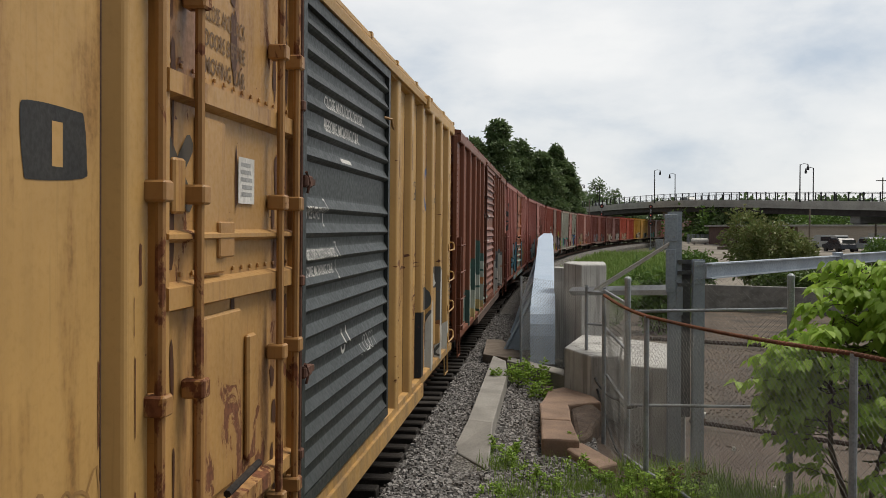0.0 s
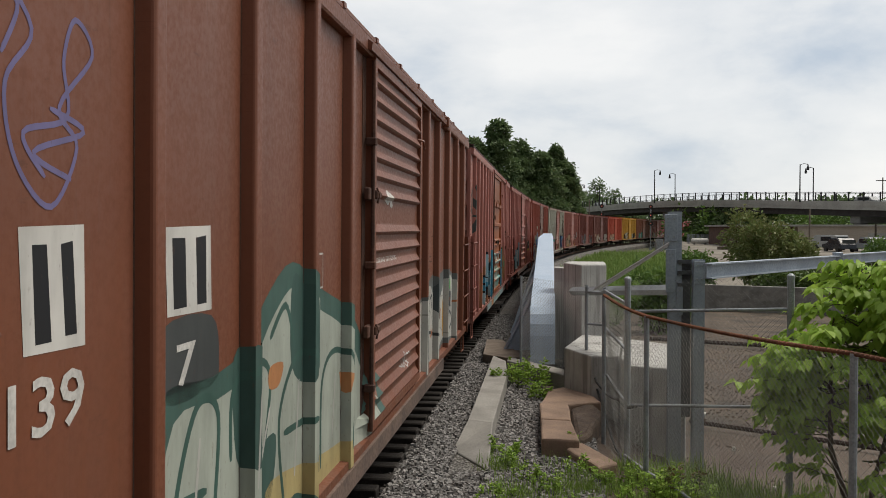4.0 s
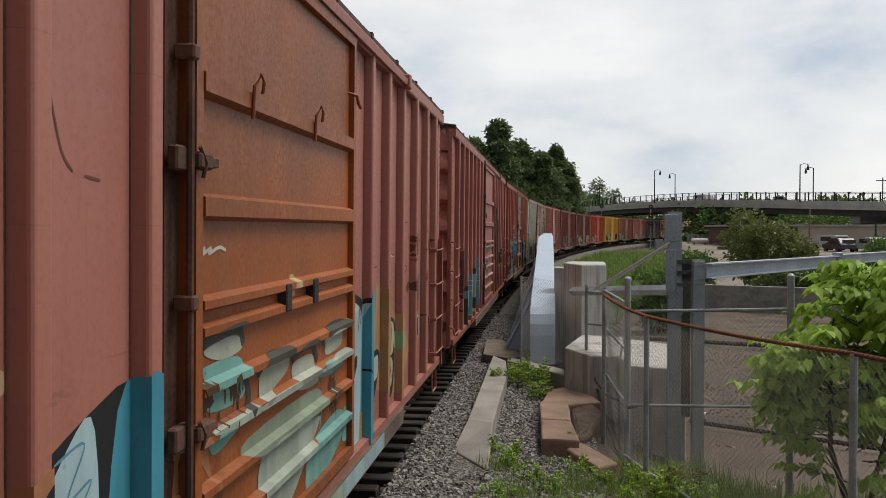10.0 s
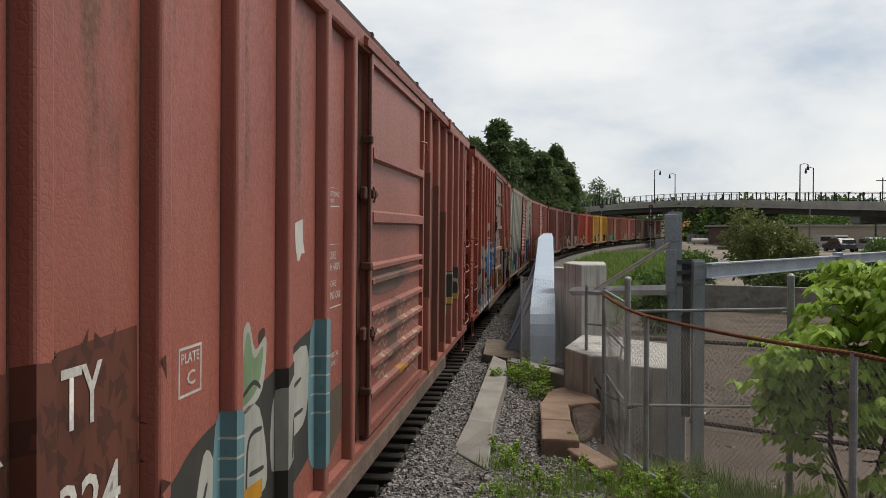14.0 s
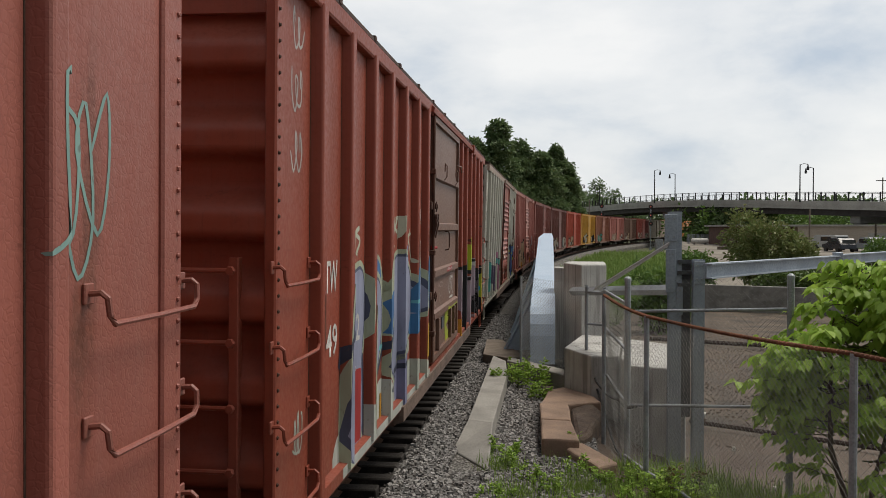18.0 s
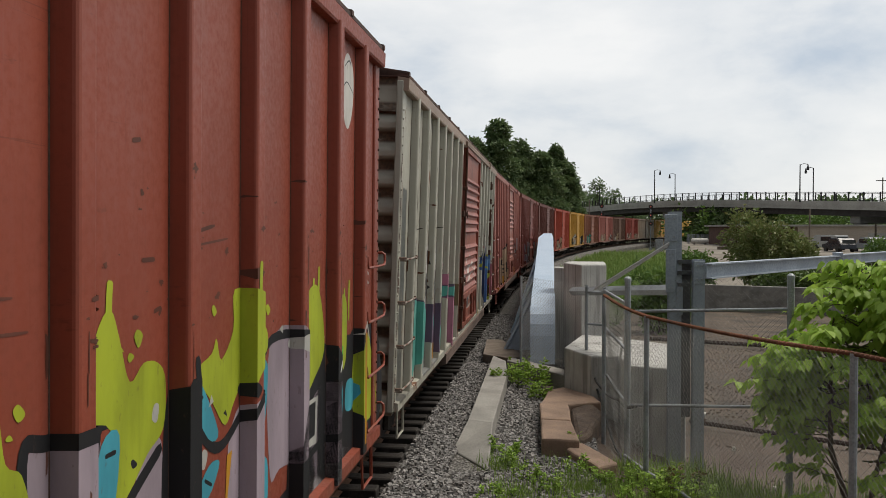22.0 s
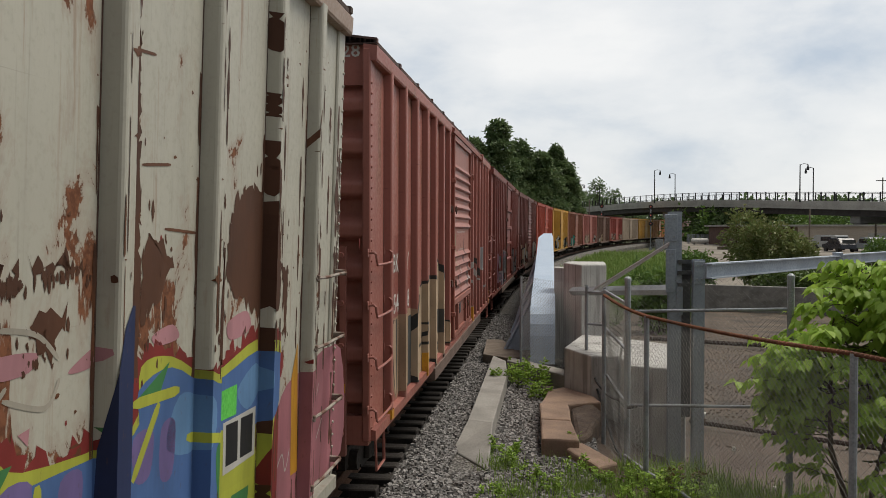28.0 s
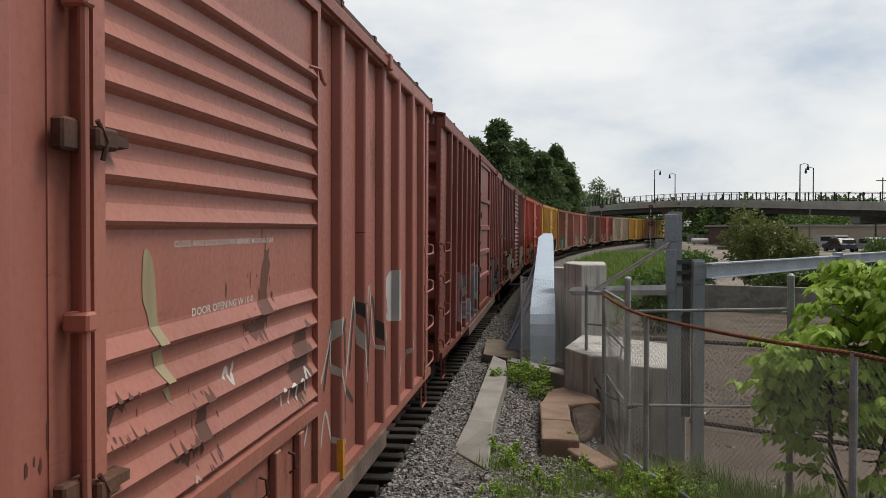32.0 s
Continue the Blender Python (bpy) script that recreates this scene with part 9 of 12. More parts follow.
    coat(car, BLACK_G, 7, ((5.98, 1.85), (6.17, 1.84), (6.18, 1.61), (5.99, 1.62)), ((6.22, 1.84), (6.43, 1.83), (6.43, 1.6), (6.22, 1.61)), smooth=False)
    coat(car, STICK, 7, ((5.88, 2.05), (6.14, 2.05), (6.14, 1.88), (5.9, 1.89)), smooth=False)
    coat(car, ORANGE_G, 6, ((5.14, 1.65), (5.29, 1.65), (5.29, 0.95), (5.14, 0.95)), ((7.23, 1.9), (7.36, 2.13), (7.44, 1.21), (7.27, 1.22)), smooth=False)
    coat(car, (0.12, 0.047, 0.022), 3, ((3.27, 3.03), (3.34, 3.03), (3.4, 2.87), (3.4, 2.56), (3.32, 2.44), (3.29, 2.48)), ((3.71, 3.27), (3.77, 3.54), (3.84, 3.5), (3.86, 2.86), (3.85, 2.35), (3.73, 2.38)), ((4.7, 3.95), (4.82, 3.98), (4.9, 2.48), (4.77, 2.39)), ((4.08, 2.81), (4.46, 2.79), (4.12, 2.77)), ((4.08, 2.58), (4.17, 2.63), (4.32, 2.6), (4.22, 2.5), (4.11, 2.54)), ((4.93, 2.89), (5.12, 2.86), (5.24, 2.73), (5.03, 2.6), (4.92, 2.53), (4.92, 2.74)))
    coat(car, (0.12, 0.047, 0.022), 3, ((5.93, 2.66), (6.05, 3.08), (6.49, 3.12), (6.61, 2.45), (6.11, 2.52)), ((3.27, 3.23), (3.38, 3.23), (3.38, 3.21), (3.27, 3.2)), ((5.62, 2.29), (5.68, 2.83), (5.78, 2.95), (5.82, 2.27)), ((6.92, 2.69), (7.09, 2.65), (7.06, 2.15)), ((7.5, 2.79), (7.63, 2.79), (7.61, 2.13)), ((3.86, 2.78), (3.93, 2.79), (3.93, 2.77)), ((3.97, 2.79), (4.03, 2.79), (3.99, 2.78)))
    sprayed(car, (0.12, 0.047, 0.022), 3, 0.014, ((5.13, 2.92), (5.5, 2.9)), ((4.84, 3.66), (5, 3.67)), ((4.89, 3.19), (5.18, 3.21)), ((3.39, 2.8), (3.51, 2.81)), ((3.42, 2.95), (3.51, 2.89)), ((6.86, 3.21), (6.95, 3.03)), ((5.71, 3.64), (5.85, 3.38)), ((6.67, 3.77), (6.83, 3.46)), ((7.5, 3.76), (7.42, 3.43)))
    sprayed(car, (0.36, 0.33, 0.27), 3, 0.02, ((3.91, 2.6), (4.13, 2.56), (4.27, 2.46)), ((3.94, 2.37), (4.19, 2.3), (4.28, 2.39)), ((3.88, 2.35), (3.96, 2.41)))
    reflectors(car, 8.37, M_REFLECT)


def corrugated_door_car():
    p = car_paint("faded_red_paint_c", (0.30, 0.105, 0.08), 15, 0.08, patches=((-7.15, -5.55, 1.5, 2.8, (0.19, 0.05, 0.034)),), spots=((-7.5, -2.0, 3.2, 4.3, 0.06),), fade=0.1, stains=((-7.9, -2.2, 3.2, 4.6, (0.22, 0.095, 0.045)), (2.0, 7.6, 3.3, 4.6, (0.20, 0.085, 0.045))))
    d = car_paint("faded_red_door_c", (0.31, 0.115, 0.085), 16, 0.06)
    roof = grainy("dark_roof_d", (0.06, 0.045, 0.04), (0.10, 0.05, 0.04), 1.5, 20, 0.8)
    car = boxcar("faded red boxcar with a corrugated door and cream graffiti", 16.2, p, (("corrugated", d, -1.12, 2.12),), roofmat=roof, ridges=0.4, ribs_at=(-7.2, -6.25, -5.33, -4.38, -3.5, -2.53, -1.65, 2.89, 3.8, 4.72, 5.63, 6.63, 7.55))
    add_car(car, 49.1, 16.2, 0.2)
    end_number(car, "54028", SIDE - 0.1 - 0.460, 4.52, 0.460, 0.125, M_WHITE)
    drape(car, [rect(-7.5, -7.0, 0.86, 1.06)], M_REFLECT, 0.02, "yellow_label", "worn yellow rectangle on the sill")
    bm = bmesh.new()
    box(bm, 1.08, 1.24, -8.30, -8.285, 1.30, 1.39, 0.002)
    part("yellow_plate", bm, M_REFLECT, car, "small yellow plate on the end")
    chips(car, 40, 17, -7.5, 7.5, 1.4, 4.0, spray("dark_scrape", (0.12, 0.045, 0.03)), 0.008, 0.04)
    words(car, "BK", -6.87, 2.38, 0.36, 0.21, M_WHITE, 9)
    words(car, "TY", -6.11, 2.38, 0.36, 0.21, M_WHITE, 9)
    words(car, "154", -6.95, 1.92, 0.44, 0.22, M_WHITE, 9)
    words(car, "028", -6.16, 1.92, 0.43, 0.22, M_WHITE, 9)
    coat(car, (0.34, 0.23, 0.15), 1, ((-7.13, 1.82), (-7, 1.89), (-6.66, 1.87), (-6.29, 1.9), (-5.57, 1.88), (-5.53, 1.73), (-5.77, 1.56), (-6.66, 0.95)))
    coat(car, G_INK, 2, ((-6.99, 1.78), (-6.85, 1.85), (-6.66, 1.84), (-6.57, 1.78), (-6.66, 0.95)))
    coat(car, (0.45, 0.33, 0.22), 3, ((-6.91, 1.76), (-6.81, 1.81), (-6.68, 1.8), (-6.66, 0.95)), ((-6.29, 0.95), (-6.27, 1.92), (-6.14, 1.92), (-6.13, 1.76), (-6.17, 0.95)))
    coat(car, G_INK, 2, ((-5.57, 0.95), (-5.53, 1.85), (-5.29, 1.98), (-5.17, 2.22), (-4.82, 2.1), (-4.55, 2.18), (-4.15, 2.2), (-3.55, 2.16), (-3.45, 1.83), (-3.35, 1.98), (-2.87, 2.41), (-2.58, 2.03), (-2.37, 1.96), (-2.04, 2.02), (-1.94, 1.41), (-1.36, 1.09), (-2.4, 0.9), (-3.55, 0.81), (-3.86, 0.95)))
    drape(car, [grown(rounded(((-5.57, 0.95), (-5.53, 1.85), (-5.29, 1.98), (-5.17, 2.22), (-4.82, 2.1), (-4.55, 2.18), (-4.15, 2.2), (-3.55, 2.16), (-3.45, 1.83), (-3.35, 1.98), (-2.87, 2.41), (-2.58, 2.03), (-2.37, 1.96), (-2.04, 2.02), (-1.94, 1.41), (-1.36, 1.09), (-2.4, 0.9), (-3.55, 0.81), (-3.86, 0.95)), 4), -0.06)], paint_of((0.45, 0.33, 0.22)), 0.003, "graffiti_shape", move=False)
    coat(car, (0.45, 0.33, 0.22), 3, ((-5.29, 1.8), (-5.17, 2.15), (-4.92, 2.08), (-4.62, 2.1), (-4.47, 2.12), (-4.31, 1.81), (-4.65, 1.46), (-5.08, 1.37), (-5.32, 1.59)), ((-4.28, 1.76), (-4.21, 2.06), (-3.93, 2.13), (-3.65, 2.06), (-3.58, 1.69), (-4.12, 1.44)), ((-3.31, 1.6), (-3.12, 2.09), (-2.89, 2.31), (-2.63, 1.94), (-2.64, 1.53), (-3.17, 1.35)), ((-2.41, 1.28), (-2.32, 1.85), (-2.11, 1.88), (-2.11, 1.43)))
    coat(car, (0.45, 0.33, 0.22), 3, ((-5.2, 0.95), (-4.87, 1.3), (-4.28, 1.29), (-3.68, 1.37), (-3.51, 1.1), (-3.98, 0.95), (-4.28, 0.95)), ((-3.41, 1.16), (-2.62, 1.15), (-2.41, 1.29), (-1.94, 1.25), (-2.62, 0.96), (-3.38, 0.9)))
    sprayed(car, G_INK, 4, 0.04, ((-5.08, 1.94), (-4.82, 1.97), (-4.98, 1.67), (-5.18, 1.52)), ((-4.15, 1.78), (-4.01, 1.91), (-4.15, 1.63)), ((-4.65, 1.59), (-3.83, 1.57)), ((-3.02, 1.58), (-2.99, 1.98)), ((-4.47, 2.12), (-4.43, 1.69), (-4.65, 1.39)), ((-4.87, 2.04), (-5, 1.87)), ((-3.93, 2.06), (-4.06, 1.85)), ((-4.98, 1.28), (-4.65, 1.32), (-4.15, 1.3)), ((-3.21, 1.45), (-2.71, 1.42)), ((-3.29, 1.08), (-2.83, 1.1), (-2.98, 0.92)))
    coat(car, (0.045, 0.05, 0.05), 5, ((-6.29, 1.8), (-5.56, 1.8), (-5.58, 0.95), (-6.32, 0.95)), smooth=False)
    words(car, "155100", -6.1, 1.61, 0.28, 0.07, M_WHITE, 7)
    coat(car, G_WHITE2, 7, ((-6.1, 1.56), (-5.82, 1.53), (-5.82, 1.5), (-6.1, 1.53)), smooth=False)
    coat(car, (0.085, 0.08, 0.07), 5, ((-3.35, 1.65), (-2.67, 1.62), (-2.71, 1.25), (-3.38, 1.31)), smooth=False)
    coat(car, (0.10, 0.085, 0.07), 5, ((-4.25, 1.43), (-3.86, 1.42), (-3.87, 1.27), (-4.28, 1.29)), smooth=False)
    outline(car, -4.15, -3.86, 2.17, 2.38, M_WHITE, 5)
    words(car, "PLATE", -4.1, 2.33, 0.21, 0.04, M_WHITE, 6)
    words(car, "C", -4.06, 2.23, 0.11, 0.07, M_WHITE, 6)
    coat(car, G_WHITE2, 3, ((-2.29, 2.69), (-1.99, 2.69), (-2, 2.45), (-2.28, 2.45)), ((-2.27, 2.44), (-1.99, 2.44), (-1.9, 2.35), (-2.14, 2.35)), smooth=False)
    words(car, "UNLOAD", -2.26, 2.62, 0.25, 0.04, M_BLACK, 5)
    words(car, "FROM THIS", -2.26, 2.57, 0.25, 0.03, M_BLACK, 5)
    words(car, "SIDE", -2.2, 2.51, 0.12, 0.03, M_BLACK, 5)
    words(car, "SECURITY DEVICE", -2.47, 3.11, 0.49, 0.03, M_WHITE, 4)
    words(car, "ONLY", -2.3, 3.03, 0.15, 0.04, M_WHITE, 4)
    coat(car, (0.40, 0.28, 0.22), 3, ((-2.37, 3.28), (-2.04, 3.28), (-2.04, 3.17), (-2.37, 3.18)), smooth=False)
    coat(car, G_WHITE2, 3, ((-2.05, 3.02), (-1.94, 3.02), (-1.94, 2.93), (-2.1, 2.94)), smooth=False)
    coat(car, (0.09, 0.05, 0.04), 3, ((-2.15, 2.82), (-1.98, 2.82), (-1.98, 2.75), (-2.15, 2.75)), smooth=False)
    sprayed(car, G_CREAM, 3, 0.025, ((-2.45, 2.19), (-2.36, 2.27), (-2.3, 2.1), (-2.24, 2.06)), ((-2.36, 1.98), (-2.24, 2.09), (-2.28, 1.83)), ((-2.2, 2.02), (-2.11, 2.07), (-2.14, 1.9)), ((-2.47, 1.93), (-2.36, 2.04), (-2.4, 1.85)))
    words(car, "CLOSE AND LOCK DOORS BEFORE MOVING CAR", -0.48, 2.79, 1.46, 0.03, M_WHITE, 4)
    words(car, "DOOR OPENING W 10-0", -0.28, 2.46, 0.88, 0.04, M_WHITE, 4)
    coat(car, (0.30, 0.25, 0.15), 6, ((-0.79, 2.77), (-0.74, 2.78), (-0.69, 2.7), (-0.66, 2.5), (-0.61, 2.31), (-0.52, 2.1), (-0.59, 2.15), (-0.69, 2.28), (-0.75, 2.5), (-0.8, 2.59)))
    coat(car, (0.17, 0.07, 0.05), 2, ((-0.47, 1.89), (-0.27, 1.87), (-0.2, 2.05), (-0.09, 2.06), (-0.16, 1.82), (-0.42, 1.8)), ((0.43, 2.36), (0.64, 2.37), (0.83, 2.78), (0.89, 2.68), (0.8, 2.29), (0.51, 2.29)), ((1.3, 2.03), (1.66, 2.26), (1.74, 1.82), (1.41, 1.74)), ((-1.4, 2.21), (-1.02, 2.21), (-0.98, 2.14), (-1.37, 2.09)))
    sprayed(car, G_WHITE2, 3, 0.03, ((0.11, 2.1), (0.16, 2.15), (0.2, 2.07), (0.27, 2.17)), ((1.03, 1.82), (1.1, 1.87), (1.14, 1.76)), ((1.21, 1.85), (1.32, 1.86), (1.27, 1.75)), ((1.41, 1.84), (1.51, 1.86), (1.44, 1.74)), ((1.56, 1.85), (1.66, 1.92), (1.69, 1.76)), ((1.44, 1.39), (1.54, 1.58), (1.61, 1.35)), ((1.66, 1.37), (1.82, 1.59)))
    sprayed(car, (0.44, 0.30, 0.25), 3, 0.018, ((-0.36, 1.65), (-0.3, 1.71), (-0.24, 1.62), (-0.18, 1.68)), ((-0.15, 1.62), (-0.09, 1.68), (-0.01, 1.6), (0.04, 1.66)), ((0.11, 1.6), (0.19, 1.64), (0.23, 1.58), (0.34, 1.63)), ((0.42, 1.57), (0.49, 1.62), (0.56, 1.55), (0.64, 1.61)), ((0.7, 1.54), (0.79, 1.59), (0.85, 1.54), (0.97, 1.59)))
    sprayed(car, (0.25, 0.34, 0.30), 3, 0.016, ((-0.07, 1.54), (0.04, 1.56), (0.15, 1.51), (0.26, 1.55), (0.42, 1.48)))
    sprayed(car, G_WHITE, 3, 0.035, ((2.31, 1.68), (2.55, 1.93), (2.71, 2.16), (2.63, 1.83), (2.89, 1.43)), ((3.17, 1.57), (3.47, 2.26), (3.58, 1.88), (3.69, 1.48)), ((3.96, 1.23), (4.15, 2.31), (4.35, 1.84), (4.54, 1.66)), ((4.63, 1.32), (4.9, 2.04), (5.12, 1.69)), ((5.44, 1.18), (5.77, 1.85)), ((2.31, 1.17), (2.47, 1.45), (2.71, 1.15), (2.98, 1.26)), ((6.33, 1.28), (6.72, 1.82), (6.93, 2)))
    sprayed(car, (0.05, 0.045, 0.04), 2, 0.06, ((2.42, 1.62), (2.71, 2.11), (2.8, 1.77)), ((3.31, 1.64), (3.55, 2.21), (3.78, 1.47)), ((2.8, 1.3), (2.89, 1.62), (3.47, 1.34)), ((4.06, 1.17), (4.3, 2.2), (4.62, 1.54)), ((2.58, 2.05), (2.89, 2.14)))
    coat(car, (0.46, 0.45, 0.44), 4, ((5.08, 2.35), (5.79, 2.38), (5.73, 1.9), (5.02, 1.93)))
    sprayed(car, (0.34, 0.06, 0.05), 5, 0.03, ((5.02, 2.25), (5.14, 1.97), (4.96, 2.15)))
    reflectors(car, 8.1, M_REFLECT)


def marks(car, a, b, c, d, y1, y2, z1, z2, lift=0.005):
    lettering(car, a, y1, z1, 0.40, 0.24, M_WHITE, lift=lift)
    lettering(car, b, y2, z1, 0.40, 0.24, M_WHITE, lift=lift)
    lettering(car, c, y1 - 0.02, z2, 0.42, 0.26, M_WHITE, lift=lift)
    lettering(car, d, y2 - 0.02, z2, 0.46, 0.26, M_WHITE, lift=lift)


def build_train():
    yellow_car()
    dark_red_car()
    orange_door_car()
    patched_car()
    brick_red_car()
    white_car()
    corrugated_door_car()
    p = car_paint("dark_red_paint_b", (0.155, 0.04, 0.03), 17, 0.08)
    car = boxcar("dark red boxcar with a panel door", 16.5, p, (("panel", p, -1.2, 2.1),))
    add_car(car, 67.0, 16.5)
    end_number(car, "81", SIDE - 0.1 - 0.184, 4.52, 0.184, 0.125, M_WHITE)
    piece(car, -6.5, -1.6, 2.25, 81, (GREY_G, (0.30, 0.26, 0.30), (0.12, 0.035, 0.028)), (0.36, 0.34, 0.31), (((0.30, 0.18, 0.22), 5, 0.1, 0.2),), letters=7, wide=0.16)
    piece(car, 2.4, 7.0, 2.2, 82, ((0.26, 0.12, 0.10), GREY_G), BLACK_G, (), letters=7, wide=0.16)
    # the rest of the train, seen round the bend
    gone = 85.0
    far = [("brown boxcar far along the train", (0.12, 0.036, 0.028), 16.5), ("bright red boxcar far along the train", (0.32, 0.055, 0.03), 16.5),
           ("yellow boxcar with graffiti far along the train", (0.46, 0.245, 0.03), 16.5), ("brown boxcar far along the train", (0.20, 0.075, 0.045), 16.5),
           ("pink boxcar far along the train", (0.32, 0.11, 0.09), 16.5), ("dark brown boxcar far along the train", (0.13, 0.07, 0.05), 14.5),
           ("red boxcar far along the train", (0.24, 0.05, 0.04), 14.5), ("tan high-cube boxcar far along the train", (0.33, 0.26, 0.20), 19.0),
           ("yellow boxcar far along the train", (0.44, 0.24, 0.04), 16.0), ("orange boxcar far along the train", (0.38, 0.16, 0.04), 16.0),
           ("yellow boxcar far along the train", (0.44, 0.26, 0.04), 16.0), ("brown boxcar far along the train", (0.13, 0.07, 0.05), 16.0), ("pale grey boxcar far along the train", (0.50, 0.50, 0.48), 22.0),
           ("pale grey boxcar far along the train", (0.50, 0.50, 0.48), 22.0), ("brown boxcar far along the train", (0.16, 0.06, 0.045), 16.5)]
    for i, (label, c, ln) in enumerate(far):
        p = car_paint("far_car_paint", c, 20 + i, 0.12)
        car = boxcar(label, ln, p, (("corrugated" if i % 3 == 0 else "panel", p, -1.2, 2.1),), fine=False, ribs=6)
        cols = ((WHITE_G, CREAM), (CREAM, WHITE_G), (WHITE_G, BLACK_G), (TEAL, WHITE_G), (WHITE_G, CREAM))[i % 5]
        if i < 7:
            piece(car, -ln / 2 + 1, -1.5, 2.2, 90 + i, cols, BLACK_G, (), letters=6, slits=False)
            if i % 2 == 0:
                piece(car, 2.4, ln / 2 - 0.8, 2.1, 110 + i, cols[::-1], BLACK_G, (), letters=6, slits=False)
        add_car(car, gone, ln)
        gone += ln + 1.3


def motions():
    """The train rolls towards the eye: each car on its two bogies, and each wheelset turning."""
    times = [i * 0.5 for i in range(65)]
    for car, mid, lean in TRAIN:
        rows = []
        for t in times:
            s = mid - run(t)
            (xa, ya, _), (xb, yb, _) = track(s - 6.1), track(s + 6.1)
            th = math.atan2(xb - xa, yb - ya)
            off = -2.6 * math.sin(radians(lean - 0.6))
            rows.append((t, pose((xa + xb) / 2 + off * math.cos(th), (ya + yb) / 2 - off * math.sin(th), RAIL_Z, 0, lean, -math.degrees(th))))
        walk(car, rows)
    for car, u0, per_s in DRIVING:
        rows = []
        for t in times:
            u = min(0.97, max(0.03, u0 + per_s * t))
            d = bridge_line(u + 0.01) - bridge_line(u - 0.01)
            side = Vector((-d.y, d.x, 0)).normalized() * 4.0
            p = bridge_line(u) + side
            rows.append((t, pose(p.x, p.y, p.z + 0.01, math.degrees(math.atan2(d.z, math.hypot(d.x, d.y))), 0, math.degrees(math.atan2(d.y, d.x)) - 90)))
        walk(car, rows)
    turns = [i * 0.16 for i in range(201)]
    for car, mid, lean in TRAIN:
        for bogie in car.children:
            for ws in bogie.children:
                if not ws.name.startswith("wheelset"):
                    continue
                y = ws.location.y
                walk(ws, [(t, pose(0, y, 0.42, math.degrees(run(t) / 0.42) % 360.0)) for t in turns])


# ---------------------------------------------------------------- the ground and the track
LOW = -0.6


def build_ground():
    me = sheet_mesh("ground", [(-900, -300, -0.9), (1300, -300, -0.9), (1300, 2200, -0.9), (-900, 2200, -0.9)], [(0, 1, 2, 3)], M_GROUND)
    tagged(new("ground", me), "flat ground with rough grass out to the horizon", "ground", kind="structure")
    # ballast bed along the track
    prof = [(-6.5, -0.74), (-3.0, -0.1), (-1.4, -0.03), (-1.28, -0.10), (1.24, -0.10), (1.38, -0.02), (1.8, -0.01), (2.1, -0.02), (3.0, -0.04), (3.6, -0.05), (3.75, -0.95)]
    ss = [-90 + i * 1.5 for i in range(330)]
    vs, fs = [], []
    for s in ss:
        k = min(1.0, max(0.0, (s - 30) / 8))
        for d, z in prof:
            if d > 1.9:
                d -= k * (d - 1.9) * 0.62
                z -= k * (d - 1.9) * 0.55
            x, y, _ = track(s, d)
            vs.append((x, y, z))
    m = len(prof)
    for i in range(len(ss) - 1):
        for k in range(m - 1):
            a = i * m + k
            fs.append((a, a + 1, a + m + 1, a + m))
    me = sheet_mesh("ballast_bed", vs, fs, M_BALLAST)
    me.materials.append(M_BALLAST_SHADED)
    # the strip below the cars has their shade in its colour
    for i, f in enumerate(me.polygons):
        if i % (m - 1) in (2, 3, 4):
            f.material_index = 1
    tagged(new("ballast_bed", me), "grey crushed-stone ballast bed under the track", "ballast", kind="structure")
    # gravelly bank before the fence, uneven
    rng = random.Random(8)
    nx, ny = 22, 40
    vs, fs = [], []
    for j in range(ny + 1):
        for i in range(nx + 1):
            y = 3.0 + j * 14.2 / ny
            x = 0.2 + i * 6.5 / nx
            edge = max(0.0, x - (0.55 if y > 12.2 else 1.5 + (12.2 - y) * 0.62))
            z = -0.03 - min(0.62, edge * 0.5) + 0.05 * noise.noise((x * 1.3, y * 1.3, 0))
            vs.append((x, y, z))
    for j in range(ny):
        for i in range(nx):
            a = j * (nx + 1) + i
            fs.append((a, a + 1, a + nx + 2, a + nx + 1))
    tagged(new("gravel_bank", sheet_mesh("gravel_bank", vs, fs, M_DIRT, True)), "brown gravelly bank sloping down behind the fence", "ground", kind="structure")
    # dirt yard and road beyond the fence
    nx, ny = 30, 44
    vs, fs = [], []
    for j in range(ny + 1):
        for i in range(nx + 1):
            y, x = 6 + j * 1.0, 0.4 + i * 1.2
            z = LOW - 0.08 + 0.06 * noise.noise((x * 0.8, y * 0.8, 3))
            vs.append((x, y, z))
    for j in range(ny):
        for i in range(nx):
            a = j * (nx + 1) + i
            fs.append((a, a + 1, a + nx + 2, a + nx + 1))
    tagged(new("yard", sheet_mesh("yard", vs, fs, M_YARD, True)), "brown-grey dirt yard behind the fence", "yard", kind="structure")
    rows = [(60, 12, -0.92), (68, 13.5, -0.6), (84, 15, 0.0), (100, 16.5, 0.45), (140, 20, 0.55), (168, 24, 0.6), (176, 25, -0.92)]
    vs, fs = [], []
    for y, x0, z in rows:
        for x, zz in ((x0 - 3.5, -0.92), (x0, z), (x0 + 14, z + 0.03), (x0 + 40, z), (150, z), (153, -0.92)):
            vs.append((x, y, zz))
    for j in range(len(rows) - 1):
        for i in range(5):
            k = j * 6 + i
            fs.append((k, k + 1, k + 7, k + 6))
    tagged(new("far_yard", sheet_mesh("far_yard", vs, fs, M_SAND)), "pale dirt yard with tracks of vehicles on a low bank", "yard", kind="structure")


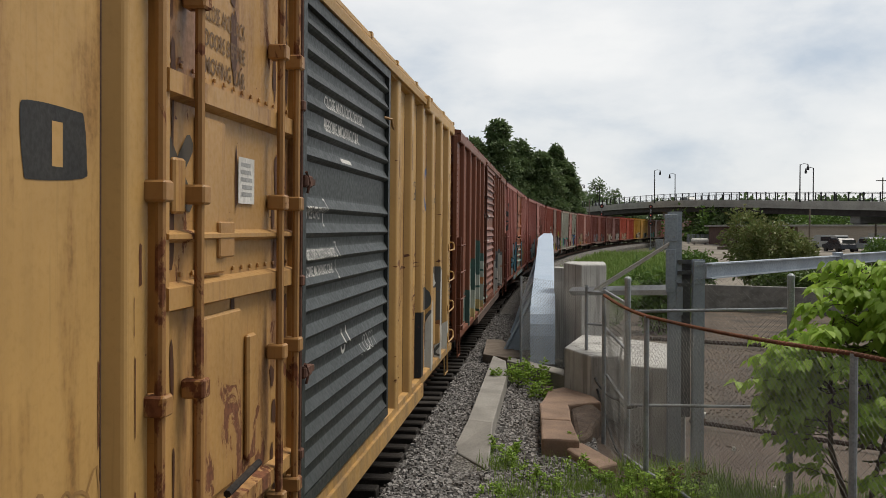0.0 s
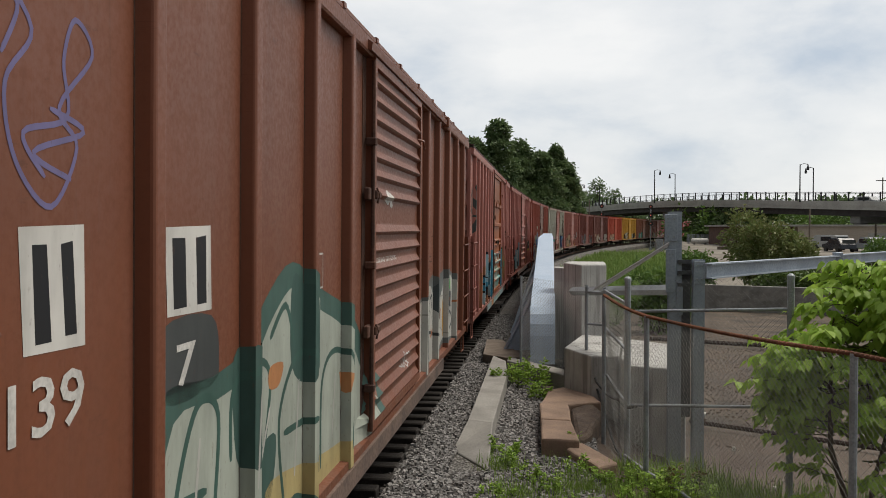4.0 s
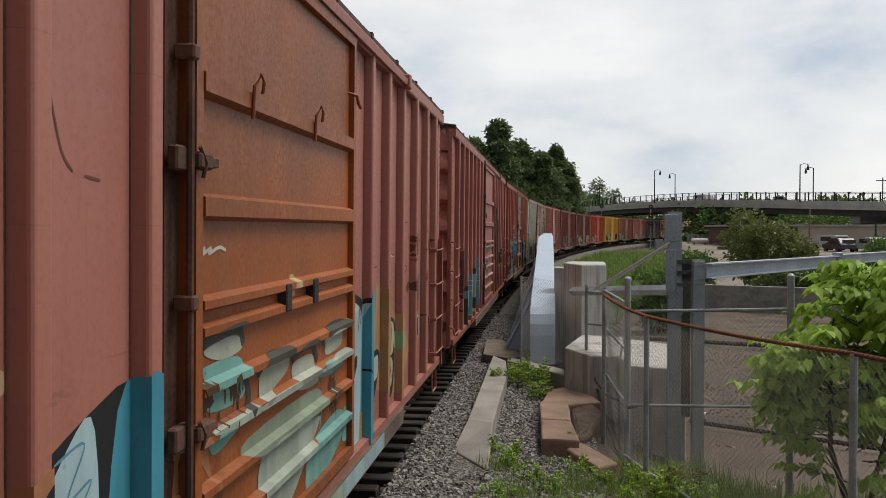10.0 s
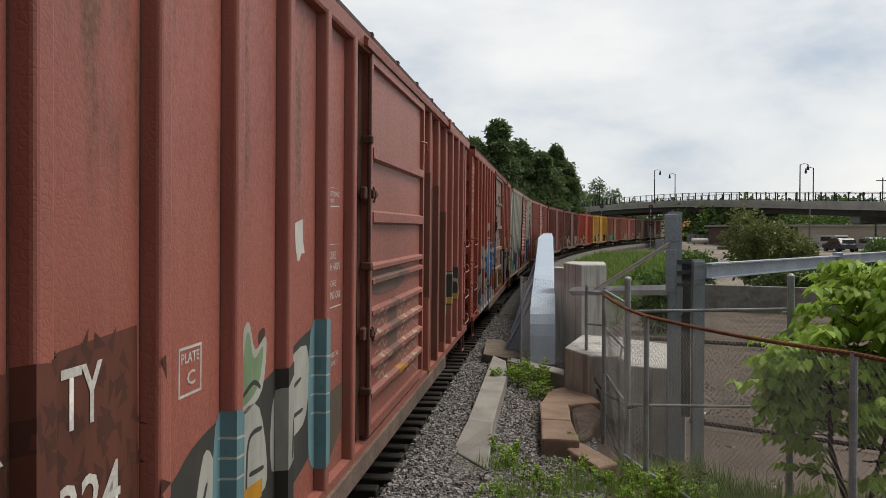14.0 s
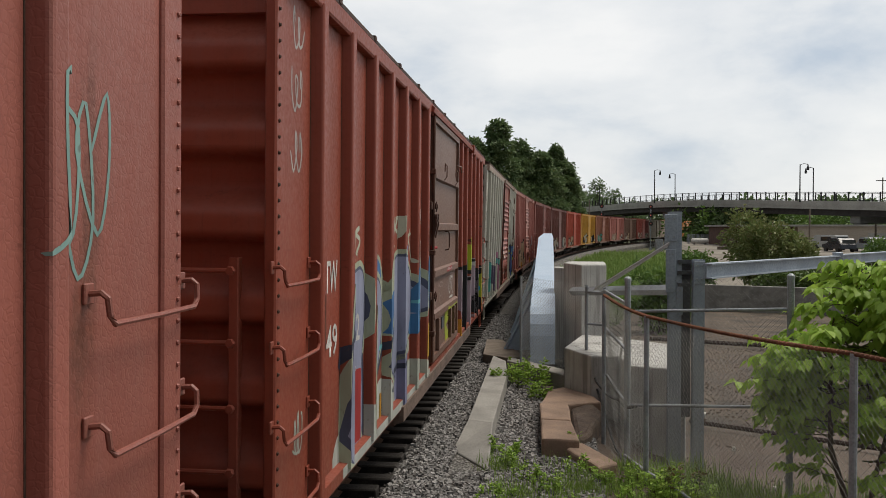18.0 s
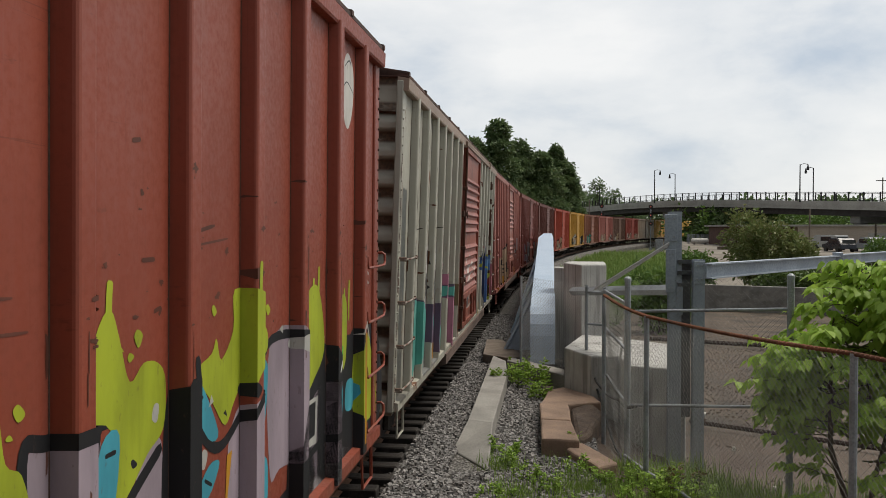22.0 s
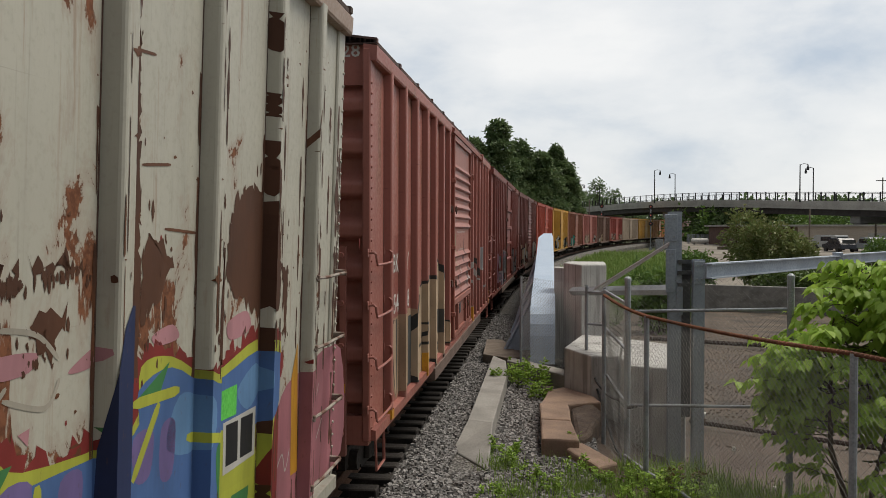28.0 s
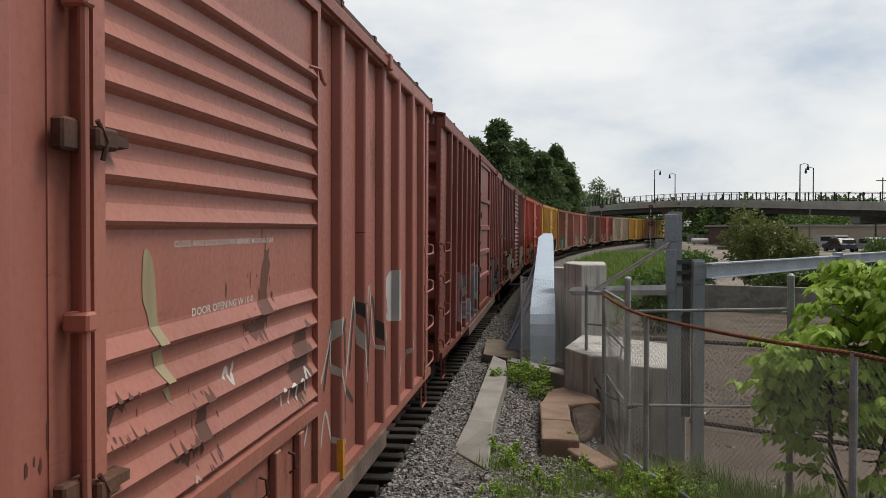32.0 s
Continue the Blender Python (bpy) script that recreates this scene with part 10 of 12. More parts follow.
def build_track():
    for side in (-0.755, 0.755):
        prof = [(-0.07, 0.0), (0.07, 0.0), (0.07, 0.012), (0.012, 0.03), (0.012, 0.13), (0.036, 0.14), (0.036, 0.18), (-0.036, 0.18), (-0.036, 0.14), (-0.012, 0.13), (-0.012, 0.03), (-0.07, 0.012)]
        ss = [-90 + i * 2.0 for i in range(243)]
        vs, fs = [], []
        for s in ss:
            for d, z in prof:
                x, y, _ = track(s, side + d)
                vs.append((x, y, z))
        m = len(prof)
        for i in range(len(ss) - 1):
            for k in range(m):
                fs.append((i * m + k, i * m + (k + 1) % m, (i + 1) * m + (k + 1) % m, (i + 1) * m + k))
        tagged(new("rail", sheet_mesh("rail", vs, fs, M_RAIL)), "rusty steel rail on dark wooden ties", "rail", "rails of the track")


def build_ties():
    bed = empty("track_ties")
    tagged(bed, "dark creosoted wooden ties half buried in ballast", "railway ties", kind="structure")
    ms = []
    rng = random.Random(3)
    for v in range(4):
        bm = bmesh.new()
        box(bm, -1.3 + rng.uniform(-.04, .04), 1.25 + rng.uniform(-.05, .05), -0.115, 0.115, -0.15, 0.03, 0.015)
        ms.append(mesh_of("tie", bm, M_TIE))
    for i in range(150):
        s = 3.0 + i * 0.52
        x, y, th = track(s)
        o = shared("tie", ms[i % 4], None, bed)
        o.matrix_basis = pose(x + rng.uniform(-.03, .03), y, rng.uniform(-0.012, 0.01), 0, 0, -math.degrees(th) + rng.uniform(-1, 1))


def stones(name, label, n, seed, place, lo, hi, mat):
    """Loose stones of lo to hi metres at the places that place(random) gives."""
    rng = np.random.RandomState(seed)
    ico = np.array([(-1, -1, -1), (1, -1, -1), (1, 1, -1), (-1, 1, -1), (-.75, -.8, .8), (.8, -.7, .9), (.7, .75, .8), (-.8, .7, 1)], float)
    fidx = np.array([(0, 3, 2, 1), (4, 5, 6, 7), (0, 1, 5, 4), (1, 2, 6, 5), (2, 3, 7, 6), (3, 0, 4, 7)])
    x, y, z = place(rng, n)
    n = len(x)
    sz = rng.uniform(lo, hi, n)
    vs = ico[None] * rng.uniform(0.65, 1.3, (n, 8, 3)) * sz[:, None, None] * np.array([1.15, 1.15, 0.8])
    a, b = rng.uniform(0, 6.283, n), rng.uniform(-0.7, 0.7, n)
    ca, sa, cb, sb = np.cos(a), np.sin(a), np.cos(b), np.sin(b)
    X, Y, Z = vs[..., 0], vs[..., 1], vs[..., 2]
    X, Z = X * cb[:, None] + Z * sb[:, None], -X * sb[:, None] + Z * cb[:, None]
    X, Y = X * ca[:, None] - Y * sa[:, None], X * sa[:, None] + Y * ca[:, None]
    P = np.stack([X + x[:, None], Y + y[:, None], Z + (z + sz * 0.5)[:, None]], -1).reshape(-1, 3)
    F = (fidx[None] + (np.arange(n) * 8)[:, None, None]).reshape(-1, 4)
    me = bpy.data.meshes.new(name)
    me.from_pydata(P.tolist(), [], F.tolist())
    me.materials.append(mat)
    tagged(new(name, me), label, "gravel", kind="stuff")


def scatter_stones():
    def bed(rng, n):
        y = 6 + 26 * rng.rand(n) ** 1.6
        x = -1.93 + 2.58 * rng.rand(n)
        keep = ~((x > -1.27) & (x < -0.83) & (y > 11.2) & (y < 20.1)) & ~((x > -0.1) & (y > 17)) & ~((x > -0.16) & (x < 0.42) & (y > 12.1) & (y < 15)) & ~((x > -1.2) & (y > 19.0))
        x, y = x[keep], y[keep]
        return x, y, -0.028 + 0.012 * rng.rand(len(x)) + 0.05 * np.clip(0.9 - np.abs(x + 1.3 - 0.2), 0, 1) * (x < -1.27) * (x > -1.83)

    def between(rng, n):
        y = 6 + 24 * rng.rand(n) ** 1.5
        x = -2.75 + 0.87 * rng.rand(n)
        keep = np.abs((y - 3.0) % 0.52 - 0.26) < 0.15
        x, y = x[keep], y[keep]
        return x, y, -0.11 + 0.03 * rng.rand(len(x)) + 0.05 * np.clip((x + 2.15) / 0.3, 0, 1)

    def yard(rng, n):
        y = 8 + 24 * rng.rand(n) ** 1.4
        x = 1.2 + 8 * rng.rand(n)
        keep = x > 1.7 + 0.55 * np.clip(12.2 - y, 0, 9)
        x, y = x[keep], y[keep]
        return x, y, np.full(len(x), LOW - 0.07)

    stones("ballast_stones", "loose grey and brown crushed ballast stones", 42000, 5, bed, 0.011, 0.028, M_STONE)
    # these stones are coloured dark for the shade under the cars
    stones("oily_ballast_stones", "ballast stones between the ties, coloured dark for the shade under the train", 9000, 7, between, 0.011, 0.026, M_STONE_SHADED)
    stones("yard_stones", "loose brown stones on the dirt yard", 9000, 6, yard, 0.005, 0.02, M_STONE_BROWN)


# ---------------------------------------------------------------- concrete, girder and posts beside the track
def block(name, label, cat, mat, pts, z0, z1, bevel=0.02, kind="", rough=0.0):
    """An upright prism over the corner points of its plan."""
    bm = bmesh.new()
    A = [bm.verts.new((x, y, z0)) for x, y in pts]
    B = [bm.verts.new((x, y, z1)) for x, y in pts]
    n = len(pts)
    fs = [bm.faces.new(A[::-1]), bm.faces.new(B)] + [bm.faces.new((A[i], A[(i + 1) % n], B[(i + 1) % n], B[i])) for i in range(n)]
    bmesh.ops.recalc_face_normals(bm, faces=fs)
    if bevel:
        bmesh.ops.bevel(bm, geom=list(bm.edges), offset=bevel, segments=2, affect="EDGES", profile=0.5)
    if rough:
        bmesh.ops.subdivide_edges(bm, edges=bm.edges[:], cuts=3, use_grid_fill=True)
        for v in bm.verts:
            v.co += noise.noise_vector(v.co * 4.0) * rough
    ob = part(name, bm, mat)
    return tagged(ob, label, cat, kind=kind) if label else ob


def h_post(label, x, y, z1, w, d, plates=(), turn=0.0):
    post = empty("steel_post", pose(x, y, LOW - 0.1, 0, 0, turn))
    tagged(post, label, "steel post")
    top = z1 - LOW + 0.1
    bm = bmesh.new()
    f, t = 0.018, 0.012
    prism(bm, [(-w, -d), (w, -d), (w, -d + f), (t, -d + f), (t, d - f), (w, d - f), (w, d), (-w, d), (-w, d - f), (-t, d - f), (-t, -d + f), (-w, -d + f)], "z", 0, top)
    part("column", bm, M_GALV, post)
    for z0, zz, x0, x1 in plates:
        bm = bmesh.new()
        box(bm, x0, x1, -d - 0.03, -d - 0.004, z0 - LOW + 0.1, zz - LOW + 0.1, 0.004)
        pl = part("plate", bm, M_GALV, post)
        for z in (z0 + 0.07, zz - 0.07):
            for xx in (x0 + 0.05, x1 - 0.05):
                bm = bmesh.new()
                tube(bm, [(xx, -d - 0.05, z - LOW + 0.1), (xx, -d - 0.03, z - LOW + 0.1)], 0.016, 6)
                part("bolt", bm, M_GALV_OLD, pl)
    return post


def build_near():
    bm = bmesh.new()
    top = [(-1.33, 12.30, 0.00), (-0.77, 11.34, 0.00), (-0.81, 12.98, 0.25), (-0.81, 17.4, 0.25), (-0.92, 19.1, 0.25), (-1.24, 19.9, 0.25), (-1.19, 13.16, 0.25)]
    A = [bm.verts.new(p) for p in top]
    B = [bm.verts.new((x, y, -0.35)) for x, y, _ in top]
    fs = [bm.faces.new((A[0], A[1], A[2], A[6])), bm.faces.new((A[6], A[2], A[3], A[5])), bm.faces.new((A[5], A[3], A[4]))]
    fs += [bm.faces.new((A[i], A[(i + 1) % 7], B[(i + 1) % 7], B[i])) for i in range(7)]
    bmesh.ops.recalc_face_normals(bm, faces=fs)
    bmesh.ops.bevel(bm, geom=[e for e in bm.edges if all(f.normal.z < 0.5 for f in e.link_faces[:1]) or len({f.normal.z > 0.5 for f in e.link_faces}) == 2], offset=0.018, segments=2, affect="EDGES", profile=0.5)
    tagged(part("kerb_wall", bm, M_CONCRETE), "low pale concrete kerb wall running down into the ballast", "kerb")
    block("kerb_wall", "low pale concrete kerb wall below the fence", "kerb", M_CONCRETE, [(-0.90, 19.15), (0.28, 17.35), (0.30, 18.06), (-0.90, 19.75)], -0.3, 0.25)
    ab = empty("concrete_abutment")
    tagged(ab, "board-marked grey concrete abutment with a flat top", "abutment")
    for pts, z in (([(0.27, 16.9), (0.71, 15.8), (1.19, 15.85), (1.48, 18.7), (0.66, 18.95)], 0.84), ([(1.21, 15.80), (1.28, 14.9), (2.14, 14.6), (2.55, 17.5), (1.50, 18.6)], 0.82)):
        o = block("concrete_block", "", "", M_FORMED, pts, -0.9, z, 0.025)
        o.parent = ab
    block("concrete_pier", "grey concrete pier behind the fence", "pier", M_FORMED, [(0.30, 20.4), (0.66, 19.3), (1.2, 19.6), (1.25, 21.2), (0.42, 21.3)], -0.9, 2.28, 0.025)
    block("concrete_wall", "low grey concrete wall behind the girder", "wall", M_FORMED, [(0.1, 21.6), (0.42, 21.4), (0.42, 22.0), (0.1, 22.2)], -0.9, 2.12, 0.02)
    # granite
    block("granite_block", "long reddish granite block with a rough dark side", "stone block", M_GRANITE, [(-0.11, 12.3), (0.40, 12.2), (0.33, 13.5), (-0.13, 13.55)], -0.6, 0.2, 0.03, rough=0.012)
    block("granite_block", "reddish granite block with chipped edges", "stone block", M_GRANITE, [(-0.13, 13.58), (0.33, 13.53), (0.30, 14.85), (-0.16, 14.85)], -0.6, 0.2, 0.03, rough=0.012)
    block("granite_block", "reddish granite block under the abutment", "stone block", M_GRANITE, [(-0.15, 14.9), (0.30, 14.9), (0.86, 15.2), (0.75, 15.75), (0.25, 16.6), (-0.02, 16.2)], -0.6, 0.16, 0.03, rough=0.012)
    block("granite_block", "small reddish granite block at the edge of the bank", "stone block", M_GRANITE, [(0.22, 12.15), (0.60, 11.25), (0.86, 11.5), (0.44, 12.6)], -0.6, 0.1, 0.03, rough=0.012)
    block("rough_stone", "dark rough boulder in the pit", "boulder", M_GRANITE_DARK, [(0.36, 12.7), (0.58, 13.0), (0.86, 14.6), (0.72, 15.1), (0.34, 14.9)], -0.7, 0.13, 0.06, rough=0.05)
    block("loose_stone", "brown stone among the weeds", "stone", M_GRANITE_DARK, [(-0.14, 16.3), (0.06, 16.4), (0.1, 16.7), (-0.08, 16.7)], -0.1, 0.16, 0.03, rough=0.03)
    block("deck_timber", "weathered grey timber baulk beside the girder", "timber", M_TIMBER, [(-1.5, 20.3), (-0.9, 19.75), (-0.55, 19.9), (-1.2, 23.0), (-1.6, 23.0)], -0.2, 0.22, 0.02)
    # girder with a sloping top
    gird = empty("plate_girder")
    tagged(gird, "pale blue-grey steel plate girder with a sloping top flange", "girder")
    line = [(19.36, 0.15), (19.40, 0.75), (19.46, 1.0), (19.58, 1.2), (19.78, 1.33), (20.1, 1.39), (33.5, 2.72), (60, 2.72)]
    bm = bmesh.new()
    prism(bm, [(y + 0.02, z - 0.02) for y, z in line] + [(60, -0.9), (19.4, -0.9)], "x", -0.18, -0.12)
    part("web", bm, M_GIRDER, gird)
    bm = bmesh.new()
    rows = [[bm.verts.new((x, y, z)) for x in (-0.42, 0.115)] for y, z in line]
    for a, b in zip(rows, rows[1:]):
        bm.faces.new((a[0], a[1], b[1], b[0]))
    bmesh.ops.recalc_face_normals(bm, faces=bm.faces)
    bmesh.ops.solidify(bm, geom=bm.faces[:], thickness=0.04)
    part("top_flange", bm, M_GIRDER, gird)
    for y in (21.2, 24.5, 28.0):
        bm = bmesh.new()
        zt = 1.39 + (y - 20.1) * 0.099
        prism(bm, [(-1.02, 0.2), (-0.2, 0.2), (-0.2, zt - 0.06), (-0.38, zt - 0.06)], "y", y, y + 0.02)
        k = part("knee_brace", bm, M_GIRDER, gird)
        bm = bmesh.new()
        tube(bm, [(-1.03, y + 0.01, 0.2), (-0.40, y + 0.01, zt - 0.05)], 0.05, 4)
        part("stiffener", bm, M_GIRDER, k)
    # posts, beams and brace
    h_post("tall galvanised steel post with bolted plates", 1.94, 14.5, 3.31, 0.095, 0.11, ((2.85, 3.27, -0.17, 0.02), (2.05, 2.72, -0.15, 0.0), (1.7, 2.15, 0.02, 0.11)))
    post = h_post("galvanised steel post carrying a beam", 2.27, 14.3, 2.57, 0.085, 0.1, ((2.2, 2.55, -0.085, 0.085),))
    bm = bmesh.new()
    for z in (2.14, 2.33, 2.50):
        box(bm, -0.3, -0.09, 0.06, 0.12, z - LOW + 0.1, z + 0.06 - LOW + 0.1)
    box(bm, -0.3, -0.09, 0.14, 0.17, 0.2 - LOW, 2.65 - LOW)
    part("spacer_frame", bm, M_DARKGALV, post, "dark galvanised spacer of channels")
    beam = empty("steel_beam")
    tagged(beam, "long galvanised steel beam running past the yard", "beam")
    a, b, c = Vector((2.36, 14.15, 0)), Vector((6.35, 21.0, 0)), Vector((9.7, 27.0, 0))
    for i, (p, q, z0, z1) in enumerate(((a, b, 2.28, 2.21), (b, c, 2.23, 2.17))):
        d = (q - p).normalized()
        w = Vector((d.y, -d.x, 0)) * 0.1
        bm = bmesh.new()
        for lo, hi, t in ((0.0, 0.02, 1.0), (0.02, 0.215, 0.12), (0.215, 0.235, 1.0)):
            vs = [bm.verts.new(v) for v in (p - w * t + Vector((0, 0, z0 + lo)), q - w * t + Vector((0, 0, z1 + lo)), q + w * t + Vector((0, 0, z1 + lo)), p + w * t + Vector((0, 0, z0 + lo)),
                                            p - w * t + Vector((0, 0, z0 + hi)), q - w * t + Vector((0, 0, z1 + hi)), q + w * t + Vector((0, 0, z1 + hi)), p + w * t + Vector((0, 0, z0 + hi)))]
            for f in ((0, 3, 2, 1), (4, 5, 6, 7), (0, 1, 5, 4), (1, 2, 6, 5), (2, 3, 7, 6), (3, 0, 4, 7)):
                bm.faces.new([vs[k] for k in f])
        part("beam", bm, M_GALV, beam)
    bm = bmesh.new()
    box(bm, 6.27, 6.43, 20.85, 21.1, 2.12, 2.52, 0.01)
    part("splice", bm, M_GALV, beam)
    bm = bmesh.new()
    p, q = Vector((0.45, 18.4, 1.78)), Vector((2.0, 14.6, 2.08))
    tube(bm, [p, q], 0.085, 4)
    tagged(part("steel_rail", bm, M_GALV_OLD), "level galvanised rail from the pier to the post", "steel rail")
    br = empty("steel_brace")
    tagged(br, "sloping galvanised brace of two parallel bars", "brace")
    for off in (-0.02, 0.05):
        bm = bmesh.new()
        tube(bm, [(0.86 + off, 17.0, 1.92), (1.90 + off * 0.5, 14.55, 2.83 + off * 0.4)], 0.03, 8)
        part("bar", bm, M_BAR, br)
    # black hoses hanging on the fence
    for pts in (((0.72, 16.6, 0.75), (0.80, 15.6, 0.42), (1.02, 13.6, 0.50), (1.12, 12.0, 0.72)), ((0.76, 16.4, 0.5), (0.90, 15.0, 0.05), (0.98, 13.4, -0.2), (1.2, 11.6, -0.05))):
        bm = bmesh.new()
        P = [Vector(p) for p in pts]
        curve = []
        for i in range(len(P) - 1):
            for k in range(5):
                t = k / 5
                curve.append(P[i].lerp(P[i + 1], t) - Vector((0, 0, 0.06 * math.sin(math.pi * t))))
        curve.append(P[-1])
        tube(bm, curve, 0.02, 6)
        tagged(part("hose", bm, M_BLACK), "black hose hanging along the fence", "hose")
    # old rails and pipes in the yard
    for (x0, y0), (x1, y1), r in (((2.6, 17.2), (6.6, 14.6), 0.045), ((3.2, 30.0), (7.5, 28.2), 0.07), ((3.0, 12.2), (4.6, 11.4), 0.03)):
        bm = bmesh.new()
        tube(bm, [(x0, y0, LOW + 0.06), (x1, y1, LOW + 0.06)], r, 6)
        tagged(part("old_pipe", bm, M_RUSTDARK), "dark rusty pipe lying on the dirt", "pipe", "old pipes in the yard")
    for x, y, s in ((3.1, 13.0, 0.05), (3.4, 13.6, 0.04), (2.4, 17.8, 0.1), (2.9, 18.0, 0.12), (3.6, 12.8, 0.05), (3.0, 15.3, 0.05)):
        block("litter", "pale scrap of litter on the dirt", "litter", M_WHITE, [(x, y), (x + s, y - s * 0.3), (x + s * 1.2, y + s), (x + 0.1 * s, y + s * 0.7)], LOW - 0.02, LOW + 0.03 + s * 0.2, 0.004)


def fence(label, posts, top, bottom, rail=None, postr=0.03, railmat=None, mid=(), caps=False, sag=0.0, mesh=True):
    """Chain-link fence along posts (x, y)."""
    ob = empty("chain_link_fence")
    tagged(ob, label, "fence")
    for i, (x, y) in enumerate(posts):
        bm = bmesh.new()
        tube(bm, [(x, y, bottom[i] - 0.25), (x, y, top[i])], postr, 10)
        if caps:
            tube(bm, [(x, y, top[i]), (x, y, top[i] + 0.03), (x, y, top[i] + 0.055)], [postr * 1.15, postr * 1.1, postr * 0.4], 10)
        part("post", bm, M_GALV_OLD, ob)
    for i in range(len(posts) - 1):
        a, b = Vector((*posts[i], top[i])), Vector((*posts[i + 1], top[i + 1]))
        if rail:
            bm = bmesh.new()
            tube(bm, [a.lerp(b, k / 8) - Vector((0, 0, sag * math.sin(math.pi * k / 8))) for k in range(9)], rail, 8)
            part("top_rail", bm, railmat or M_GALV_OLD, ob)
        if rail and railmat is M_RUST:
            bm = bmesh.new()
            n = int((b - a).length / 0.055)
            d = (b - a).normalized()
            for k in range(n):
                f = (k + 0.5) / n
                c = a.lerp(b, f) - Vector((0, 0, sag * math.sin(math.pi * f)))
                e = d * 0.006 + Vector((0, 0, 0.008))
                tube(bm, [c - e, c + e], rail * 1.28, 7)
            tagged(part("wire_tie", bm, M_RUST, ob), kind="stuff")
        for za, zb in mid:
            bm = bmesh.new()
            tube(bm, [(*posts[i], za), (*posts[i + 1], zb)], 0.021, 8)
            part("rail", bm, M_GALV_OLD, ob)
        if mesh:
            woven("chain_link", posts[i], posts[i + 1], bottom[i], bottom[i + 1], top[i], top[i + 1], ob, sag)
    return ob


def woven(name, a, b, za0, zb0, za1, zb1, parent, sag=0.0, pitch=0.072, r=0.0016):
    """Woven wire between two posts: zigzag wires, each hooked into the next."""
    a, b = np.array(a, float), np.array(b, float)
    ln = np.linalg.norm(b - a)
    d = (b - a) / ln
    nrm = np.array([-d[1], d[0]])
    n = int(ln / (pitch / 2))
    vs, fs = [], []
    for k in range(n):
        u0 = k * pitch / 2
        f = u0 / ln
        lo, hi = za0 + (zb0 - za0) * f, za1 + (zb1 - za1) * f - sag * math.sin(math.pi * f)
        m = int((hi - lo) / (pitch / 2))
        if m < 2:
            continue
        base = len(vs)
        for j in range(m + 1):
            side = 1 if (j + k) % 2 else 0
            u = u0 + side * pitch / 2
            z = hi - j * pitch / 2
            off = 0.004 * (1 if j % 2 else -1) + 0.02 * math.sin(u * 2.1 + z * 1.3)
            p = a + d * u + nrm * off
            vs += [(p[0] - d[0] * r, p[1] - d[1] * r, z), (p[0] + d[0] * r, p[1] + d[1] * r, z), (p[0] + nrm[0] * r * 1.6, p[1] + nrm[1] * r * 1.6, z + r)]
        for j in range(m):
            q = base + 3 * j
            fs += [(q, q + 1, q + 4, q + 3), (q + 1, q + 2, q + 5, q + 4), (q + 2, q, q + 3, q + 5)]
    ob = shared(name, sheet_mesh(name, vs, fs, M_WIRE), None, parent)
    tagged(ob, kind="stuff")
    return ob


def build_fences():
    f = fence("chain-link fence with a rusty sagging top rail", [(0.80, 13.6), (1.16, 11.1), (2.53, 7.9), (3.5, 5.75)], [2.06, 1.99, 2.0, 2.05], [-0.3, -0.02, -0.1, -0.1], 0.019, 0.033, M_RUST, sag=0.03)
    bm = bmesh.new()
    tube(bm, [(1.0, 12.2, 0.02), (1.16, 11.15, 0.10), (1.9, 9.5, -0.02), (2.7, 7.8, -0.05)], 0.022, 8)
    part("bottom_rail", bm, M_GALV_OLD, f)
    fence("tall chain-link fence with galvanised pipe rails", [(1.07, 12.7), (3.05, 11.95)], [2.33, 2.42], [-0.5, -0.35], None, 0.045, None, ((1.90, 2.02), (0.60, 0.76)), True)
    fence("chain-link fence beside the track", [(-0.60, 19.0), (0.66, 16.6)], [2.05, 2.02], [0.25, 0.3], None, 0.028)
    g = fence("narrow galvanised chain-link gate on the abutment", [(0.66, 16.55), (0.97, 16.3)], [2.0, 2.0], [0.84, 0.84], None, 0.032, None, ((1.32, 1.32), (1.9, 1.9)))
    fence("chain-link panel beside the gate post", [(0.97, 16.25), (1.07, 12.75)], [1.95, 2.0], [0.3, -0.3], 0.02, 0.02, M_GALV_OLD, ((0.5, 0.6), (1.3, 1.35)))


# ---------------------------------------------------------------- plants
def leaf_mesh(name, P, D, size, mat, rng, width=0.55, fold=0.25, droop=0.0):
    """Leaves at the points P that point along D: two folded halves each."""
    n = len(P)
    D = D / np.linalg.norm(D, axis=1, keepdims=True)
    up = rng.normal(size=(n, 3)) * 0.5 + np.array([0, 0, 1.0])
    S = np.cross(D, up)
    S /= np.linalg.norm(S, axis=1, keepdims=True) + 1e-9
    U = np.cross(S, D)
    s = (size * rng.uniform(0.65, 1.25, n))[:, None]
    tip = P + D * s - np.array([0, 0, 1.0]) * s * droop
    mid = P + D * s * 0.45
    L = mid + S * s * width / 2 + U * s * fold * 0.5
    R = mid - S * s * width / 2 + U * s * fold * 0.5
    V = np.stack([P, L, tip, R, mid - U * s * 0.03], 1).reshape(-1, 3)
    b = (np.arange(n) * 5)[:, None]
    F = np.concatenate([b + np.array([[0, 4, 1]]), b + np.array([[1, 4, 2]]), b + np.array([[0, 3, 4]]), b + np.array([[3, 2, 4]])], 0)
    return sheet_mesh(name, V.tolist(), F.tolist(), mat)


